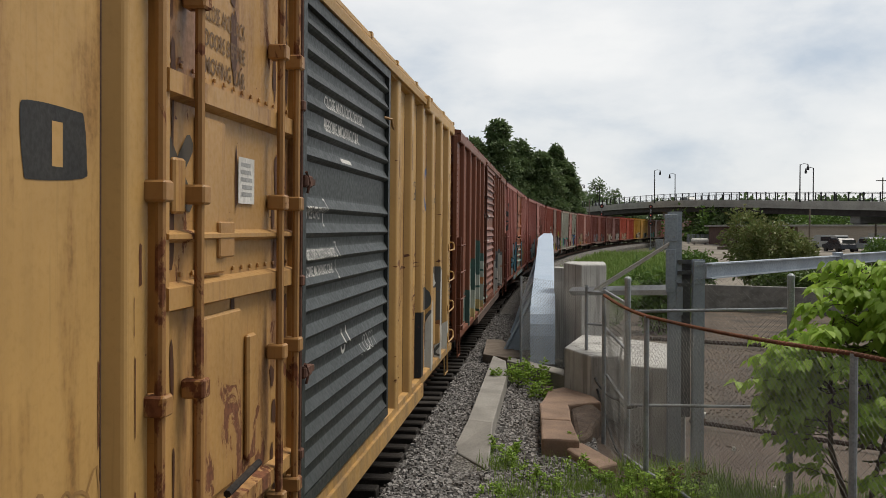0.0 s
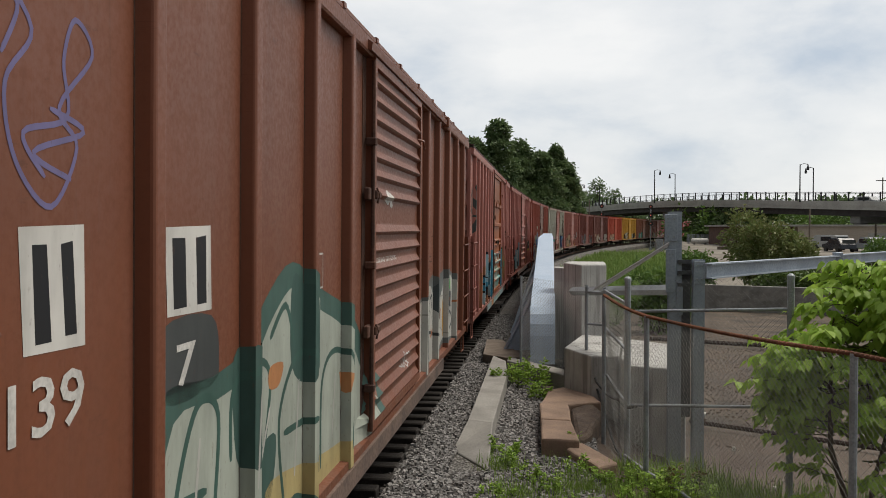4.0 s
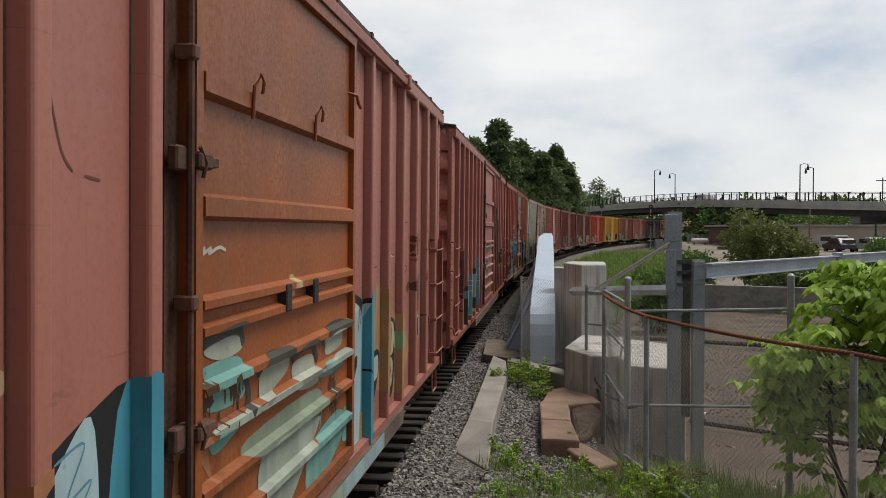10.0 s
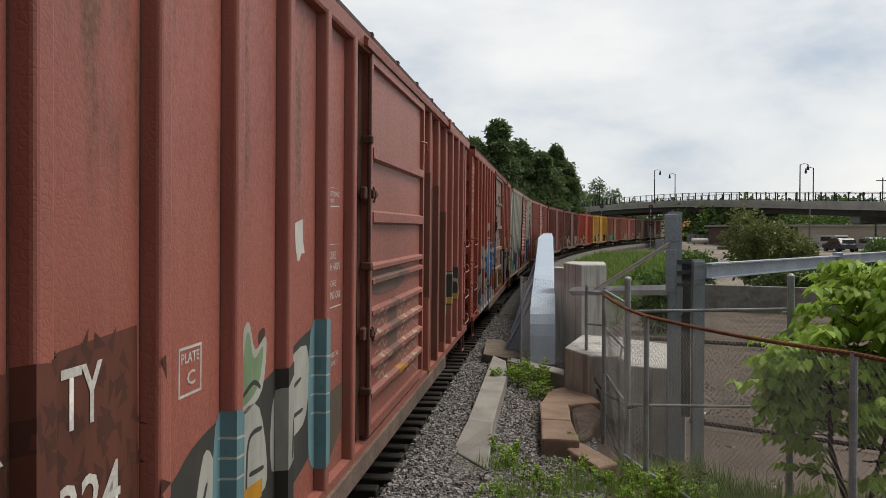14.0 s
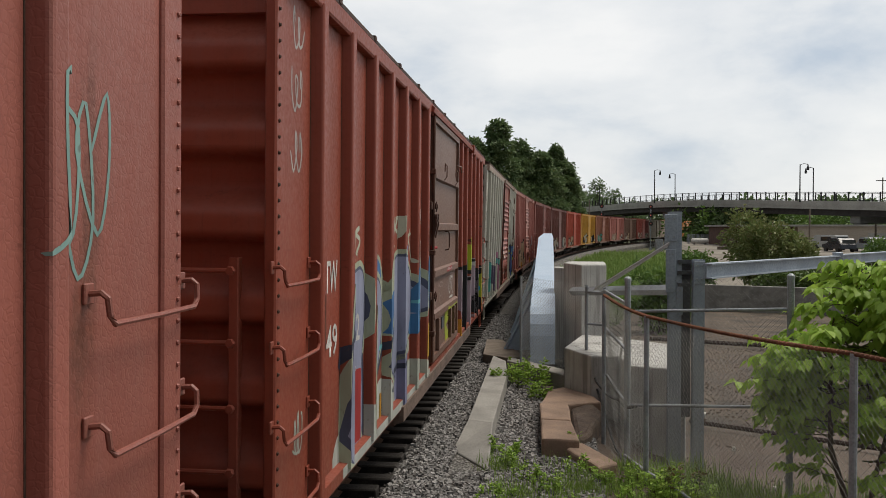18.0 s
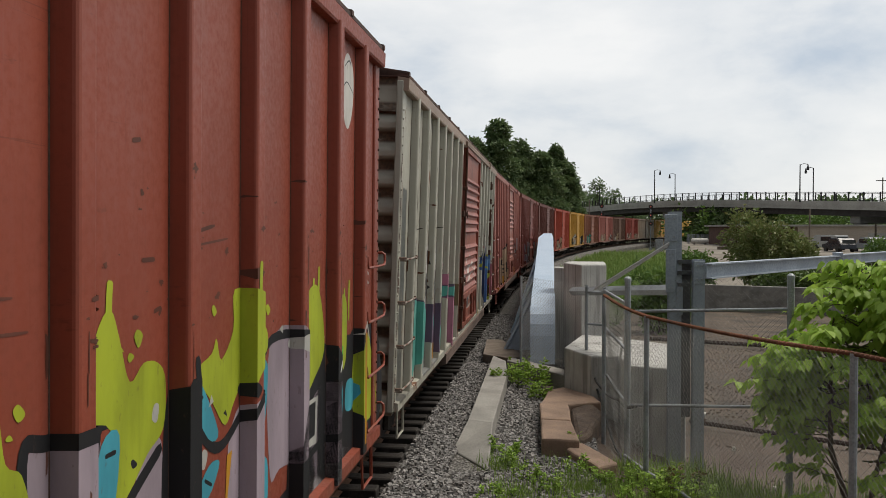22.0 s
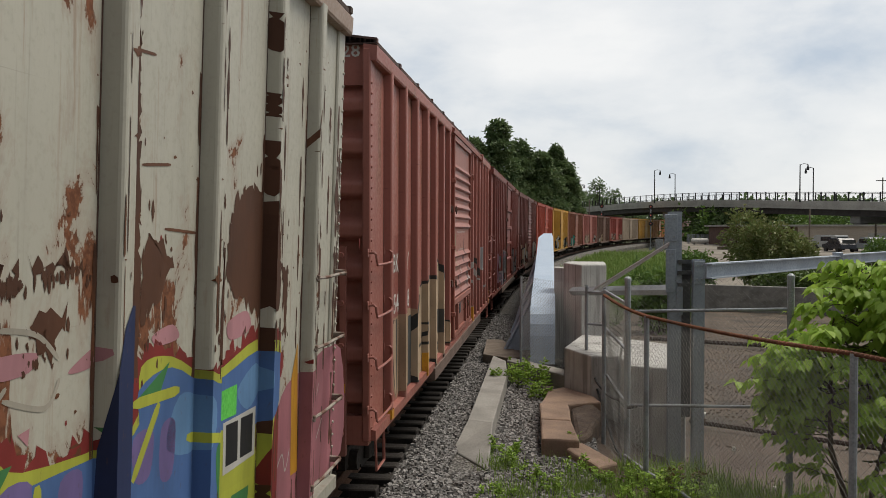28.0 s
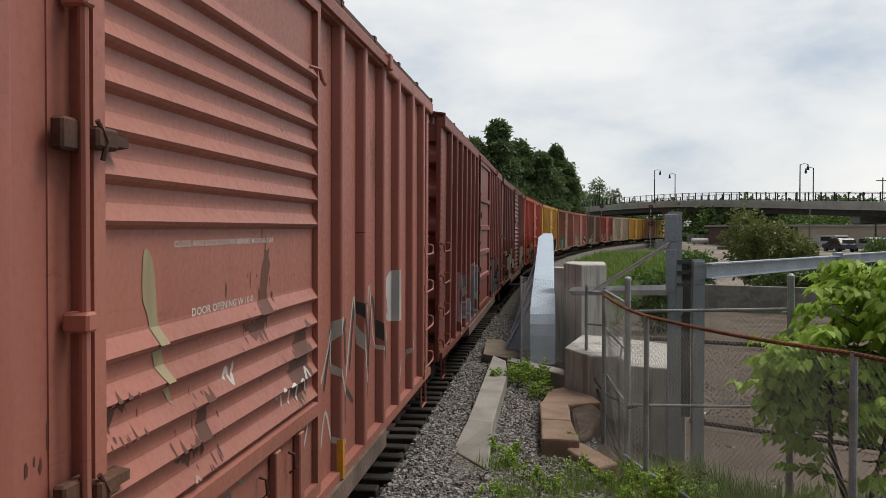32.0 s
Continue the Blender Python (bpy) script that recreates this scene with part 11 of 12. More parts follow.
def broad_leaves(name, P, D, size, mat, rng, droop=0.35):
    """Heart-shaped leaves with a crease, hanging at their tips."""
    n = len(P)
    D = D / np.linalg.norm(D, axis=1, keepdims=True)
    up = rng.normal(size=(n, 3)) * 0.35 + np.array([0, 0, 1.0])
    S = np.cross(D, up)
    S /= np.linalg.norm(S, axis=1, keepdims=True) + 1e-9
    U = np.cross(S, D)
    s = size * rng.uniform(0.6, 1.2, n)
    shape = [(0.0, 0.0, 0.0), (-0.1, 0.2, 0.05), (0.05, 0.38, 0.07), (0.32, 0.43, 0.06), (0.62, 0.28, 0.02), (0.85, 0.1, 0.0), (1.0, 0.0, 0.0), (0.85, -0.1, 0.0), (0.62, -0.28, 0.02), (0.32, -0.43, 0.06), (0.05, -0.38, 0.07), (-0.1, -0.2, 0.05), (0.45, 0.0, -0.03)]
    V = []
    for u, w, c in shape:
        q = P + D * (u * s)[:, None] + S * (w * s)[:, None] + U * (c * s)[:, None]
        q[:, 2] -= droop * s * max(0.0, u) ** 2
        V.append(q)
    V = np.stack(V, 1).reshape(-1, 3)
    b = (np.arange(n) * 13)[:, None]
    F = np.concatenate([b + np.array([[12, i, (i + 1) % 12]]) for i in range(12)], 0)
    return sheet_mesh(name, V.tolist(), F.tolist(), mat, True)


def sphere_dirs(rng, n):
    v = rng.normal(size=(n, 3))
    return v / np.linalg.norm(v, axis=1, keepdims=True)


def crown_points(rng, clumps, n):
    """Points near the skins of several uneven clumps (x, y, z, rx, rz)."""
    P, D = [], []
    w = np.array([c[3] * c[3] for c in clumps], float)
    k = rng.choice(len(clumps), n, p=w / w.sum())
    d = sphere_dirs(rng, n)
    c = np.array([(q[0], q[1], q[2]) for q in clumps])[k]
    r = np.array([(q[3], q[3], q[4]) for q in clumps])[k]
    lump = 1 + 0.22 * np.sin(d[:, 0] * 5 + k) * np.sin(d[:, 1] * 6 + 2 * k) + 0.16 * np.sin(d[:, 2] * 9 + k)
    rad = rng.uniform(0.62, 1.05, n) * lump
    P = c + d * r * rad[:, None]
    D = d + rng.normal(size=(n, 3)) * 0.6 + np.array([0, 0, -0.25])
    return P, D


def tree(name, label, base, height, spread, seed, leafmat, n=5000, leaf=0.5, low=0.25, group=""):
    rng = np.random.RandomState(seed)
    t = empty(name, pose(*base))
    tagged(t, label, "tree", group)
    bm = bmesh.new()
    lean = rng.uniform(-0.04, 0.04, 2)
    tube(bm, [(lean[0] * z * height, lean[1] * z * height, z * height) for z in (0, 0.15, 0.35, 0.55, 0.8)], [height * k for k in (0.028, 0.021, 0.017, 0.012, 0.004)], 7)
    part("trunk", bm, M_BARK, t)
    clumps = []
    m = 13
    for i in range(m):
        f = low + (1 - low) * (i + 0.5) / m
        a = i * 2.4 + rng.uniform(-0.5, 0.5)
        prof = math.sin(math.pi * min(1, max(0.08, (f - low + 0.12) / (1.08 - low)))) ** 0.7
        rr = spread * prof * rng.uniform(0.35, 0.62)
        cr = spread * rng.uniform(0.42, 0.6) * (0.65 + 0.4 * prof)
        clumps.append((math.cos(a) * rr, math.sin(a) * rr, height * f - cr * 0.2, cr, cr * rng.uniform(0.6, 0.85)))
    clumps.append((0, 0, height * 0.93, spread * 0.35, height * 0.08))
    bm = bmesh.new()
    for c in clumps[:-1]:
        z0 = max(0.15 * height, c[2] - 0.2 * height)
        tube(bm, [(0, 0, z0), (c[0] * 0.5, c[1] * 0.5, (z0 + c[2]) / 2 + 0.03 * height), (c[0], c[1], c[2])], [height * 0.009, height * 0.006, height * 0.002], 5)
    tagged(part("limb_work", bm, M_BARK, t), kind="stuff")
    P, D = crown_points(rng, clumps, n)
    c = shared("crown", leaf_mesh("crown", P, D, leaf, leafmat, rng, 0.75), None, t)
    return t


def bush(label, base, rx, h, seed, mat, n=2500, leaf=0.18, name="bush"):
    rng = np.random.RandomState(seed)
    t = empty(name, pose(*base))
    tagged(t, label, name)
    clumps = []
    for i in range(9):
        a = rng.uniform(0, 6.28)
        d = rng.uniform(0.1, 0.75) * rx
        k = rng.uniform(0.3, 0.5)
        clumps.append((math.cos(a) * d, math.sin(a) * d, h * rng.uniform(0.25, 0.72), rx * k, h * k * 0.75))
    bm = bmesh.new()
    for c in clumps:
        tube(bm, [(c[0] * 0.15, c[1] * 0.15, -0.1), (c[0] * 0.6, c[1] * 0.6, c[2] * 0.6), (c[0], c[1], c[2] + c[4] * 0.7)], [0.012 * h + 0.004, 0.008 * h + 0.003, 0.003], 5)
    tagged(part("stem_growth", bm, M_BARK, t), kind="stuff")
    P, D = crown_points(rng, clumps, n)
    P[:, 2] = np.maximum(P[:, 2], 0.02)
    shared("foliage", leaf_mesh("foliage", P, D, leaf, mat, rng, 0.6), None, t)
    return t


def blades(name, label, n, seed, place, h0, h1, mat, width=0.008, kind="stuff"):
    """Grass: bent blades of h0 to h1 metres."""
    rng = np.random.RandomState(seed)
    x, y, z = place(rng, n)
    n = len(x)
    a = rng.uniform(0, 6.283, n)
    h = rng.uniform(h0, h1, n) * rng.uniform(0.6, 1, n)
    bend = rng.uniform(0.1, 0.55, n) * h
    w = width * rng.uniform(0.6, 1.3, n)
    ca, sa = np.cos(a), np.sin(a)
    B = np.stack([x, y, z - 0.02], -1)
    S = np.stack([-sa, ca, 0 * a], -1) * w[:, None]
    M = B + np.stack([ca * bend * 0.3, sa * bend * 0.3, h * 0.55], -1)
    T = B + np.stack([ca * bend, sa * bend, h], -1)
    V = np.stack([B - S, B + S, M + S * 0.8, M - S * 0.8, T], 1).reshape(-1, 3)
    b = (np.arange(n) * 5)[:, None]
    F4 = (b + np.array([[0, 1, 2, 3]])).tolist()
    F3 = (b + np.array([[3, 2, 4]])).tolist()
    tagged(new(name, sheet_mesh(name, V.tolist(), F4 + F3, mat)), label, "grass", kind=kind)


def weed(label, x, y, z, r, h, seed, n=260, leaf=0.07, mat=None):
    """A clump of broad-leaved weeds: many upright stems with leaves."""
    rng = np.random.RandomState(seed)
    t = empty("weed_clump", pose(x, y, z))
    tagged(t, label, "weeds", "weeds along the track")
    bm = bmesh.new()
    P, D = [], []
    m = max(5, n // 18)
    for i in range(m):
        a, d = rng.uniform(0, 6.28), r * math.sqrt(rng.rand())
        bx, by = math.cos(a) * d, math.sin(a) * d
        hh = h * rng.uniform(0.5, 1.0) * (1 - 0.4 * d / r)
        tx, ty = bx + rng.uniform(-.25, .25) * hh, by + rng.uniform(-.25, .25) * hh
        tube(bm, [(bx, by, -0.03), ((bx + tx) / 2, (by + ty) / 2, hh * 0.55), (tx, ty, hh)], [0.004, 0.003, 0.0015], 4, False)
        for k in range(18):
            f = rng.uniform(0.2, 1.0)
            P.append((bx + (tx - bx) * f, by + (ty - by) * f, hh * f))
            q = rng.uniform(0, 6.28)
            D.append((math.cos(q), math.sin(q), rng.uniform(-0.1, 0.7)))
    tagged(part("stalk_growth", bm, M_STEM, t), kind="stuff")
    shared("leaves", leaf_mesh("leaves", np.array(P), np.array(D), leaf, mat or M_WEED, rng, 0.5), None, t)
    return t


def young_tree():
    """The young broad-leaved tree behind the near fence, with drooping pale leaves."""
    rng = np.random.RandomState(12)
    t = empty("young_tree", pose(3.3, 11.3, LOW - 0.05))
    tagged(t, "young tree with big drooping bright green leaves", "tree")
    bm = bmesh.new()
    tube(bm, [(0.1, -0.6, 0), (0.12, -0.45, 0.5), (0.0, -0.2, 1.1), (0.05, 0, 1.9), (0.1, 0.05, 2.7)], [0.045, 0.04, 0.032, 0.022, 0.01], 7)
    tube(bm, [(0.3, -0.5, 0), (0.45, -0.3, 0.7), (0.75, -0.1, 1.6), (0.9, 0.0, 2.5)], [0.035, 0.03, 0.02, 0.008], 6)
    tube(bm, [(0.6, -0.4, 0), (0.9, -0.2, 0.8), (1.3, -0.1, 1.7), (1.5, 0.0, 2.5)], [0.035, 0.03, 0.02, 0.008], 6)
    part("trunk", bm, M_BARK, t)
    P, D = [], []
    bm = bmesh.new()
    for i in range(330):
        z0 = 0.85 + 2.25 * rng.rand() ** 0.8 if i % 14 else rng.uniform(0.3, 0.8)
        a = rng.uniform(0, 6.28)
        up = (z0 - 0.9) / 2.2
        ln = rng.uniform(0.45, 1.25) * (1.1 - 0.3 * abs(z0 - 1.8))
        bx = rng.uniform(0.0, 1.6) + 0.6 * max(0.0, up - 0.35)
        if i % 9 == 0:
            # one low spray that reaches out over the fence
            bx, z0, a, ln = 0.1, rng.uniform(1.2, 2.1), math.pi + rng.uniform(-0.5, 0.5), rng.uniform(0.5, 0.95)
        rise = rng.uniform(0.05, 0.5)
        p0, p1, p2 = Vector((bx, 0, z0)), Vector((bx + math.cos(a) * ln * 0.6, math.sin(a) * ln * 0.6, z0 + rise * 0.8)), Vector((bx + math.cos(a) * ln, math.sin(a) * ln, z0 + rise * 0.7))
        tube(bm, [p0, p1, p2], [0.01, 0.006, 0.003], 5, False)
        n = rng.randint(22, 34)
        for k in range(n):
            # leaves gather towards the ends, in pairs along the twig
            f = 1.05 - 0.8 * rng.rand() ** 1.5
            p = p0.lerp(p1, f / 0.6) if f < 0.6 else p1.lerp(p2, (f - 0.6) / 0.4)
            q = a + rng.choice([-1, 1]) * rng.uniform(0.3, 1.5)
            st = rng.uniform(0.02, 0.10)
            P.append((p.x + math.cos(q) * st, p.y + math.sin(q) * st, p.z + rng.uniform(-0.02, 0.04)))
            D.append((math.cos(q), math.sin(q), rng.uniform(-1.1, 0.0)))
    tagged(part("branchwork", bm, M_STEM, t), kind="stuff")
    shared("leaves", broad_leaves("leaves", np.array(P), np.array(D), 0.122, M_LEAF, rng), None, t)


def build_plants():
    young_tree()

    def front(rng, n):
        cx = rng.choice(40, n)
        c = np.random.RandomState(4)
        px, py = c.uniform(-0.75, 1.1, 40), 8.6 + 3.4 * c.rand(40)
        return px[cx] + rng.normal(0, 0.11, n), py[cx] + rng.normal(0, 0.13, n), np.full(n, -0.03)

    def foot(rng, n):
        t = rng.rand(n)
        x, y = 1.1 + t * 2.9, 11.4 - t * 5.2
        return x + rng.normal(0.25, 0.3, n), y + rng.normal(0.15, 0.35, n), np.full(n, -0.12) - 0.1 * rng.rand(n)

    def yard(rng, n):
        x, y = rng.uniform(2.0, 6.0, n), rng.uniform(10.2, 13.2, n)
        k = rng.rand(n) < 0.5 + 0.5 * np.sin(x * 3) * np.sin(y * 2.2)
        return x[k], y[k], np.full(k.sum(), LOW - 0.05)

    def slope(rng, n):
        s = rng.uniform(34, 130, n)
        d = rng.uniform(2.55, 3.6 + 0.20 * (s - 25))
        P = np.array([track(a, b)[:2] for a, b in zip(s, d)])
        k = P[:, 0] > 1.0
        return P[k, 0], P[k, 1], np.full(k.sum(), -0.85)

    blades("grass_tufts", "tufts of short green grass in the gravel", 4200, 1, front, 0.06, 0.26, M_GRASS, 0.005)
    blades("fence_grass", "long green grass along the foot of the fence", 15000, 2, foot, 0.12, 0.46, M_GRASS, 0.006)
    blades("yard_grass", "sparse dry grass on the yard", 5200, 3, yard, 0.1, 0.42, M_GRASS_FAR, 0.006)
    blades("tall_grass", "tall rough grass beside the bend of the track", 42000, 7, slope, 0.5, 1.25, M_GRASS_FAR, 0.05)
    weed("leafy green weed clump at the end of the kerb", -0.42, 17.6, -0.02, 0.42, 0.75, 1, 620, 0.09)
    weed("leafy green weed clump by the kerb", -0.20, 16.2, -0.02, 0.22, 0.5, 2, 260, 0.08)
    weed("small weed growing over the kerb", -0.92, 17.2, 0.2, 0.2, 0.32, 3, 160, 0.07)
    for i, (x, y, r, h) in enumerate(((-0.55, 11.6, 0.2, 0.35), (-0.75, 12.3, 0.12, 0.3), (-0.25, 11.0, 0.2, 0.3), (0.05, 10.6, 0.25, 0.33), (0.42, 11.35, 0.2, 0.34), (0.62, 10.9, 0.18, 0.28), (-0.6, 10.2, 0.25, 0.25),
                                      (0.95, 10.2, 0.2, 0.3), (0.3, 9.7, 0.25, 0.3), (-0.3, 9.4, 0.25, 0.26), (-0.45, 12.2, 0.1, 0.28), (0.28, 12.6, 0.16, 0.36))):
        weed("small green weed in the gravel", x, y, -0.03, r, h, 10 + i, 170, 0.055)
    weed("green shrub with reddish tips at the foot of the fence", 1.45, 10.35, -0.1, 0.42, 0.62, 30, 620, 0.075)
    weed("green shrub with reddish tips at the foot of the fence", 1.5, 10.3, 0.1, 0.26, 0.5, 33, 130, 0.06, M_WEED_RED)
    weed("green shrub at the foot of the fence", 1.75, 9.6, -0.1, 0.3, 0.4, 31, 380, 0.075)
    weed("weed at the foot of the fence post", 1.0, 10.9, -0.05, 0.2, 0.35, 32, 200, 0.06)
    bush("large dense green bush with reddish shoots behind the yard", (13.8, 58, -0.9), 2.7, 5.4, 3, M_LEAF_OLIVE, 9000, 0.26)
    bush("green shrub beside the bend of the track", (3.9, 33, -0.9), 1.1, 2.6, 4, M_LEAF_BUSH2, 3200, 0.2)
    bush("green shrub beside the bend of the track", (4.9, 36, -0.9), 1.4, 2.2, 5, M_LEAF_BUSH2, 3000, 0.2)
    bush("low green shrub behind the steel posts", (9.3, 60, -0.9), 1.6, 2.4, 6, M_LEAF_BUSH2, 2600, 0.25)
    bush("dark green shrubs along the low wall", (10.4, 43.5, -0.7), 1.3, 1.9, 7, M_LEAF_BUSH, 3600, 0.22)
    bush("dark green shrubs along the low wall", (12.6, 42.5, -0.7), 1.6, 2.2, 8, M_LEAF_BUSH, 4200, 0.24)
    bush("green shrub before the tan building", (27.3, 76, -0.9), 2.0, 3.2, 9, M_LEAF_BUSH2, 4500, 0.3)
    bush("green shrub before the tan building", (30.5, 74, -0.9), 2.2, 2.9, 10, M_LEAF_BUSH2, 3500, 0.3)
    # trees
    for i, (x, y, h, sp) in enumerate(((-11.0, 128, 16.2, 4.6), (-7.4, 130, 19.0, 4.4), (-4.6, 138, 16.6, 4.6), (-1.8, 146, 15.6, 4.8), (0.9, 160, 17.8, 3.8), (2.6, 168, 15.5, 4.4), (-14.5, 124, 13, 5), (-5.5, 150, 17.0, 5.0), (1.2, 175, 14, 5), (1.0, 150, 17.3, 2.7), (2.9, 152, 14.0, 2.6), (-1.3, 140, 15.0, 4.0))):
        tree("oak_tree", "tall dark green oak tree behind the train", (x, y, -0.9), h, sp, 40 + i, M_LEAF_TREE, 19000, 0.46, 0.08, "oaks behind the train")
    for i, (x, y, h, sp) in enumerate(((17, 330, 21, 7), (24, 345, 18, 7), (10, 320, 17, 7), (31, 350, 14, 7), (33, 168, 8, 4.5), (36, 172, 9, 5), (30.5, 180, 8, 4.5))):
        tree("tree", "green tree beyond the road bridge", (x, y, -0.9), h, sp, 60 + i, M_LEAF_TREE, 2600, 0.8, 0.1, "trees beyond the bridge")
    rng = np.random.RandomState(77)
    cl = [(x, 420 + 40 * math.sin(x * 0.05), rng.uniform(2, 8), rng.uniform(8, 13), rng.uniform(8, 12)) for x in np.arange(20, 330, 9)]
    P, D = crown_points(rng, cl, 44000)
    tagged(new("far_woods", leaf_mesh("far_woods", P, D, 2.0, M_LEAF_TREE, rng, 0.8)), "dark green woods on the skyline", "woods", kind="stuff")
    cl = [(x, 176 + 6 * math.sin(x), rng.uniform(1.5, 4.0), rng.uniform(4, 5.5), rng.uniform(4, 5.5)) for x in np.arange(27, 130, 3.5)]
    P, D = crown_points(rng, cl, 24000)
    tagged(new("hedge_woods", leaf_mesh("hedge_woods", P, D, 0.8, M_LEAF_BUSH2, rng, 0.8)), "green woods behind the building", "woods", kind="stuff")


# ---------------------------------------------------------------- the distance
DRIVING = []        # (vehicle, place along the bridge at the start, share of the bridge in a second)


def street_lamp(x, y, z, h, arm):
    t = empty("street_lamp", pose(x, y, z))
    tagged(t, "dark street lamp with one hanging lantern on the bridge", "street lamp", "lamps on the bridge")
    bm = bmesh.new()
    tube(bm, [(0, 0, 0), (0, 0, 0.5), (0, 0, h)], [0.16, 0.11, 0.08], 8)
    part("pole", bm, M_DARKSTEEL, t)
    bm = bmesh.new()
    tube(bm, [(0, 0, h - 0.05), (arm * 0.5, 0, h + 0.12), (arm, 0, h)], 0.05, 6)
    a = part("arm", bm, M_DARKSTEEL, t)
    bm = bmesh.new()
    tube(bm, [(arm, 0, h), (arm, 0, h - 0.3), (arm, 0, h - 0.62), (arm, 0, h - 0.9)], [0.06, 0.12, 0.22, 0.2], 8)
    part("lantern", bm, M_DARKSTEEL, a)
    return t


def bridge_line(u):
    """The bridge's near edge: u from 0 (far end) to 1."""
    A, B, C, E = Vector((8.0, 236, 7.7)), Vector((24.0, 186, 7.85)), Vector((45.5, 140, 6.3)), Vector((85, 96, 4.0))
    p = u * 3
    i = min(2, int(p))
    q = (A, B, C, E)
    f = p - i
    m0 = (q[i + 1] - q[max(i - 1, 0)]) * 0.5
    m1 = (q[min(i + 2, 3)] - q[i]) * 0.5
    return (2 * f ** 3 - 3 * f * f + 1) * q[i] + (f ** 3 - 2 * f * f + f) * m0 + (-2 * f ** 3 + 3 * f * f) * q[i + 1] + (f ** 3 - f * f) * m1


def build_bridge():
    br = empty("road_bridge")
    tagged(br, "long concrete road bridge with dark railings over the tracks", "bridge")
    us = [i / 36 for i in range(37)]
    pts = [bridge_line(u) for u in us]
    wid = []
    for i in range(37):
        d = (pts[min(i + 1, 36)] - pts[max(i - 1, 0)]).normalized()
        wid.append(Vector((-d.y, d.x, 0)).normalized() * -1)
    # wid points away from the eye
    wid = [w if w.y > 0 else -w for w in wid]

    def slab(name, off0, off1, z0, z1, mat, label=""):
        bm = bmesh.new()
        rows = []
        for p, w in zip(pts, wid):
            rows.append([bm.verts.new(p + w * o + Vector((0, 0, z))) for o, z in ((off0, z0), (off1, z0), (off1, z1), (off0, z1))])
        for a, b in zip(rows, rows[1:]):
            for k in range(4):
                bm.faces.new((a[k], a[(k + 1) % 4], b[(k + 1) % 4], b[k]))
        bm.faces.new(rows[0])
        bm.faces.new(rows[-1][::-1])
        bmesh.ops.recalc_face_normals(bm, faces=bm.faces)
        return part(name, bm, mat, br, label)

    slab("deck", 0, 12, -0.55, 0.0, M_BRIDGE)
    slab("parapet", -0.05, 0.35, 0.0, 0.75, M_BRIDGE)
    slab("parapet", 11.65, 12.05, 0.0, 0.75, M_BRIDGE)
    slab("fascia_girder", 0.5, 0.9, -1.5, -0.55, M_WEATHERING)
    slab("fascia_girder", 6.0, 6.4, -1.5, -0.55, M_WEATHERING)
    slab("fascia_girder", 11.0, 11.4, -1.5, -0.55, M_WEATHERING)
    for off in (0.15, 11.85):
        slab("handrail", off, off + 0.06, 2.05, 2.12, M_DARKSTEEL)
        slab("handrail", off, off + 0.06, 0.85, 0.9, M_DARKSTEEL)
        bm = bmesh.new()
        box(bm, -0.09, 0.09, -0.09, 0.09, 0.0, 1.42)
        pm = mesh_of("railing_post", bm, M_DARKSTEEL)
        n = 62 if off < 1 else 56
        for i in range(n):
            u = (i + 0.5) / n
            p = bridge_line(u)
            k = min(36, int(u * 36))
            o = shared("railing_post", pm, None, br)
            o.location = p + wid[k] * off + Vector((0, 0, 0.72))
    bm = bmesh.new()
    rows = [[bm.verts.new(p + w * 0.18 + Vector((0, 0, z))) for z in (0.9, 2.05)] for p, w in zip(pts, wid)]
    for k in range(0, 36):
        a, b = rows[k], rows[k + 1]
        for j in range(24):
            f = j / 24
            lo, hi = a[0].co.lerp(b[0].co, f), a[1].co.lerp(b[1].co, f)
            g = (b[0].co - a[0].co) * 0.004
            v = [bm.verts.new(q) for q in (lo, lo + g, hi + g, hi)]
            bm.faces.new(v)
    bmesh.ops.delete(bm, geom=[v for r in rows for v in r], context="VERTS")
    tagged(part("railing_infill", bm, M_DARKSTEEL, br), kind="stuff")
    for u, w0, zb in ((0.305, 1.6, -0.9), (0.655, 1.3, -0.9), (0.02, 1.6, -0.9), (0.93, 1.4, -0.9)):
        p = bridge_line(u)
        k = min(36, int(u * 36))
        w = wid[k]
        d = Vector((w.y, -w.x, 0))
        ang = math.degrees(math.atan2(w.y, w.x)) - 90
        bm = bmesh.new()
        box(bm, -w0 * 0.7, w0 * 0.7, 1.2, 10.8, -2.6, -1.5, 0.1)
        for yy in (2.5, 9.5):
            box(bm, -w0 * 0.5, w0 * 0.5, yy - 0.8, yy + 0.8, zb - p.z, -2.6, 0.05)
        o = part("pier", bm, M_BRIDGE, br)
        o.matrix_basis = pose(p.x, p.y, p.z, 0, 0, ang)
    for x, y, z, h, arm in ((7.4, 236, 7.9, 6.4, 1.3), (12.4, 232, 8.0, 5.8, -1.3), (21.2, 189, 8.2, 6.7, 1.1), (25.7, 192, 8.1, 6.2, -1.1), (39.4, 149.5, 7.2, 6.0, 1.2), (43.1, 155.5, 7.2, 5.8, -1.2)):
        street_lamp(x, y, z, h, arm)


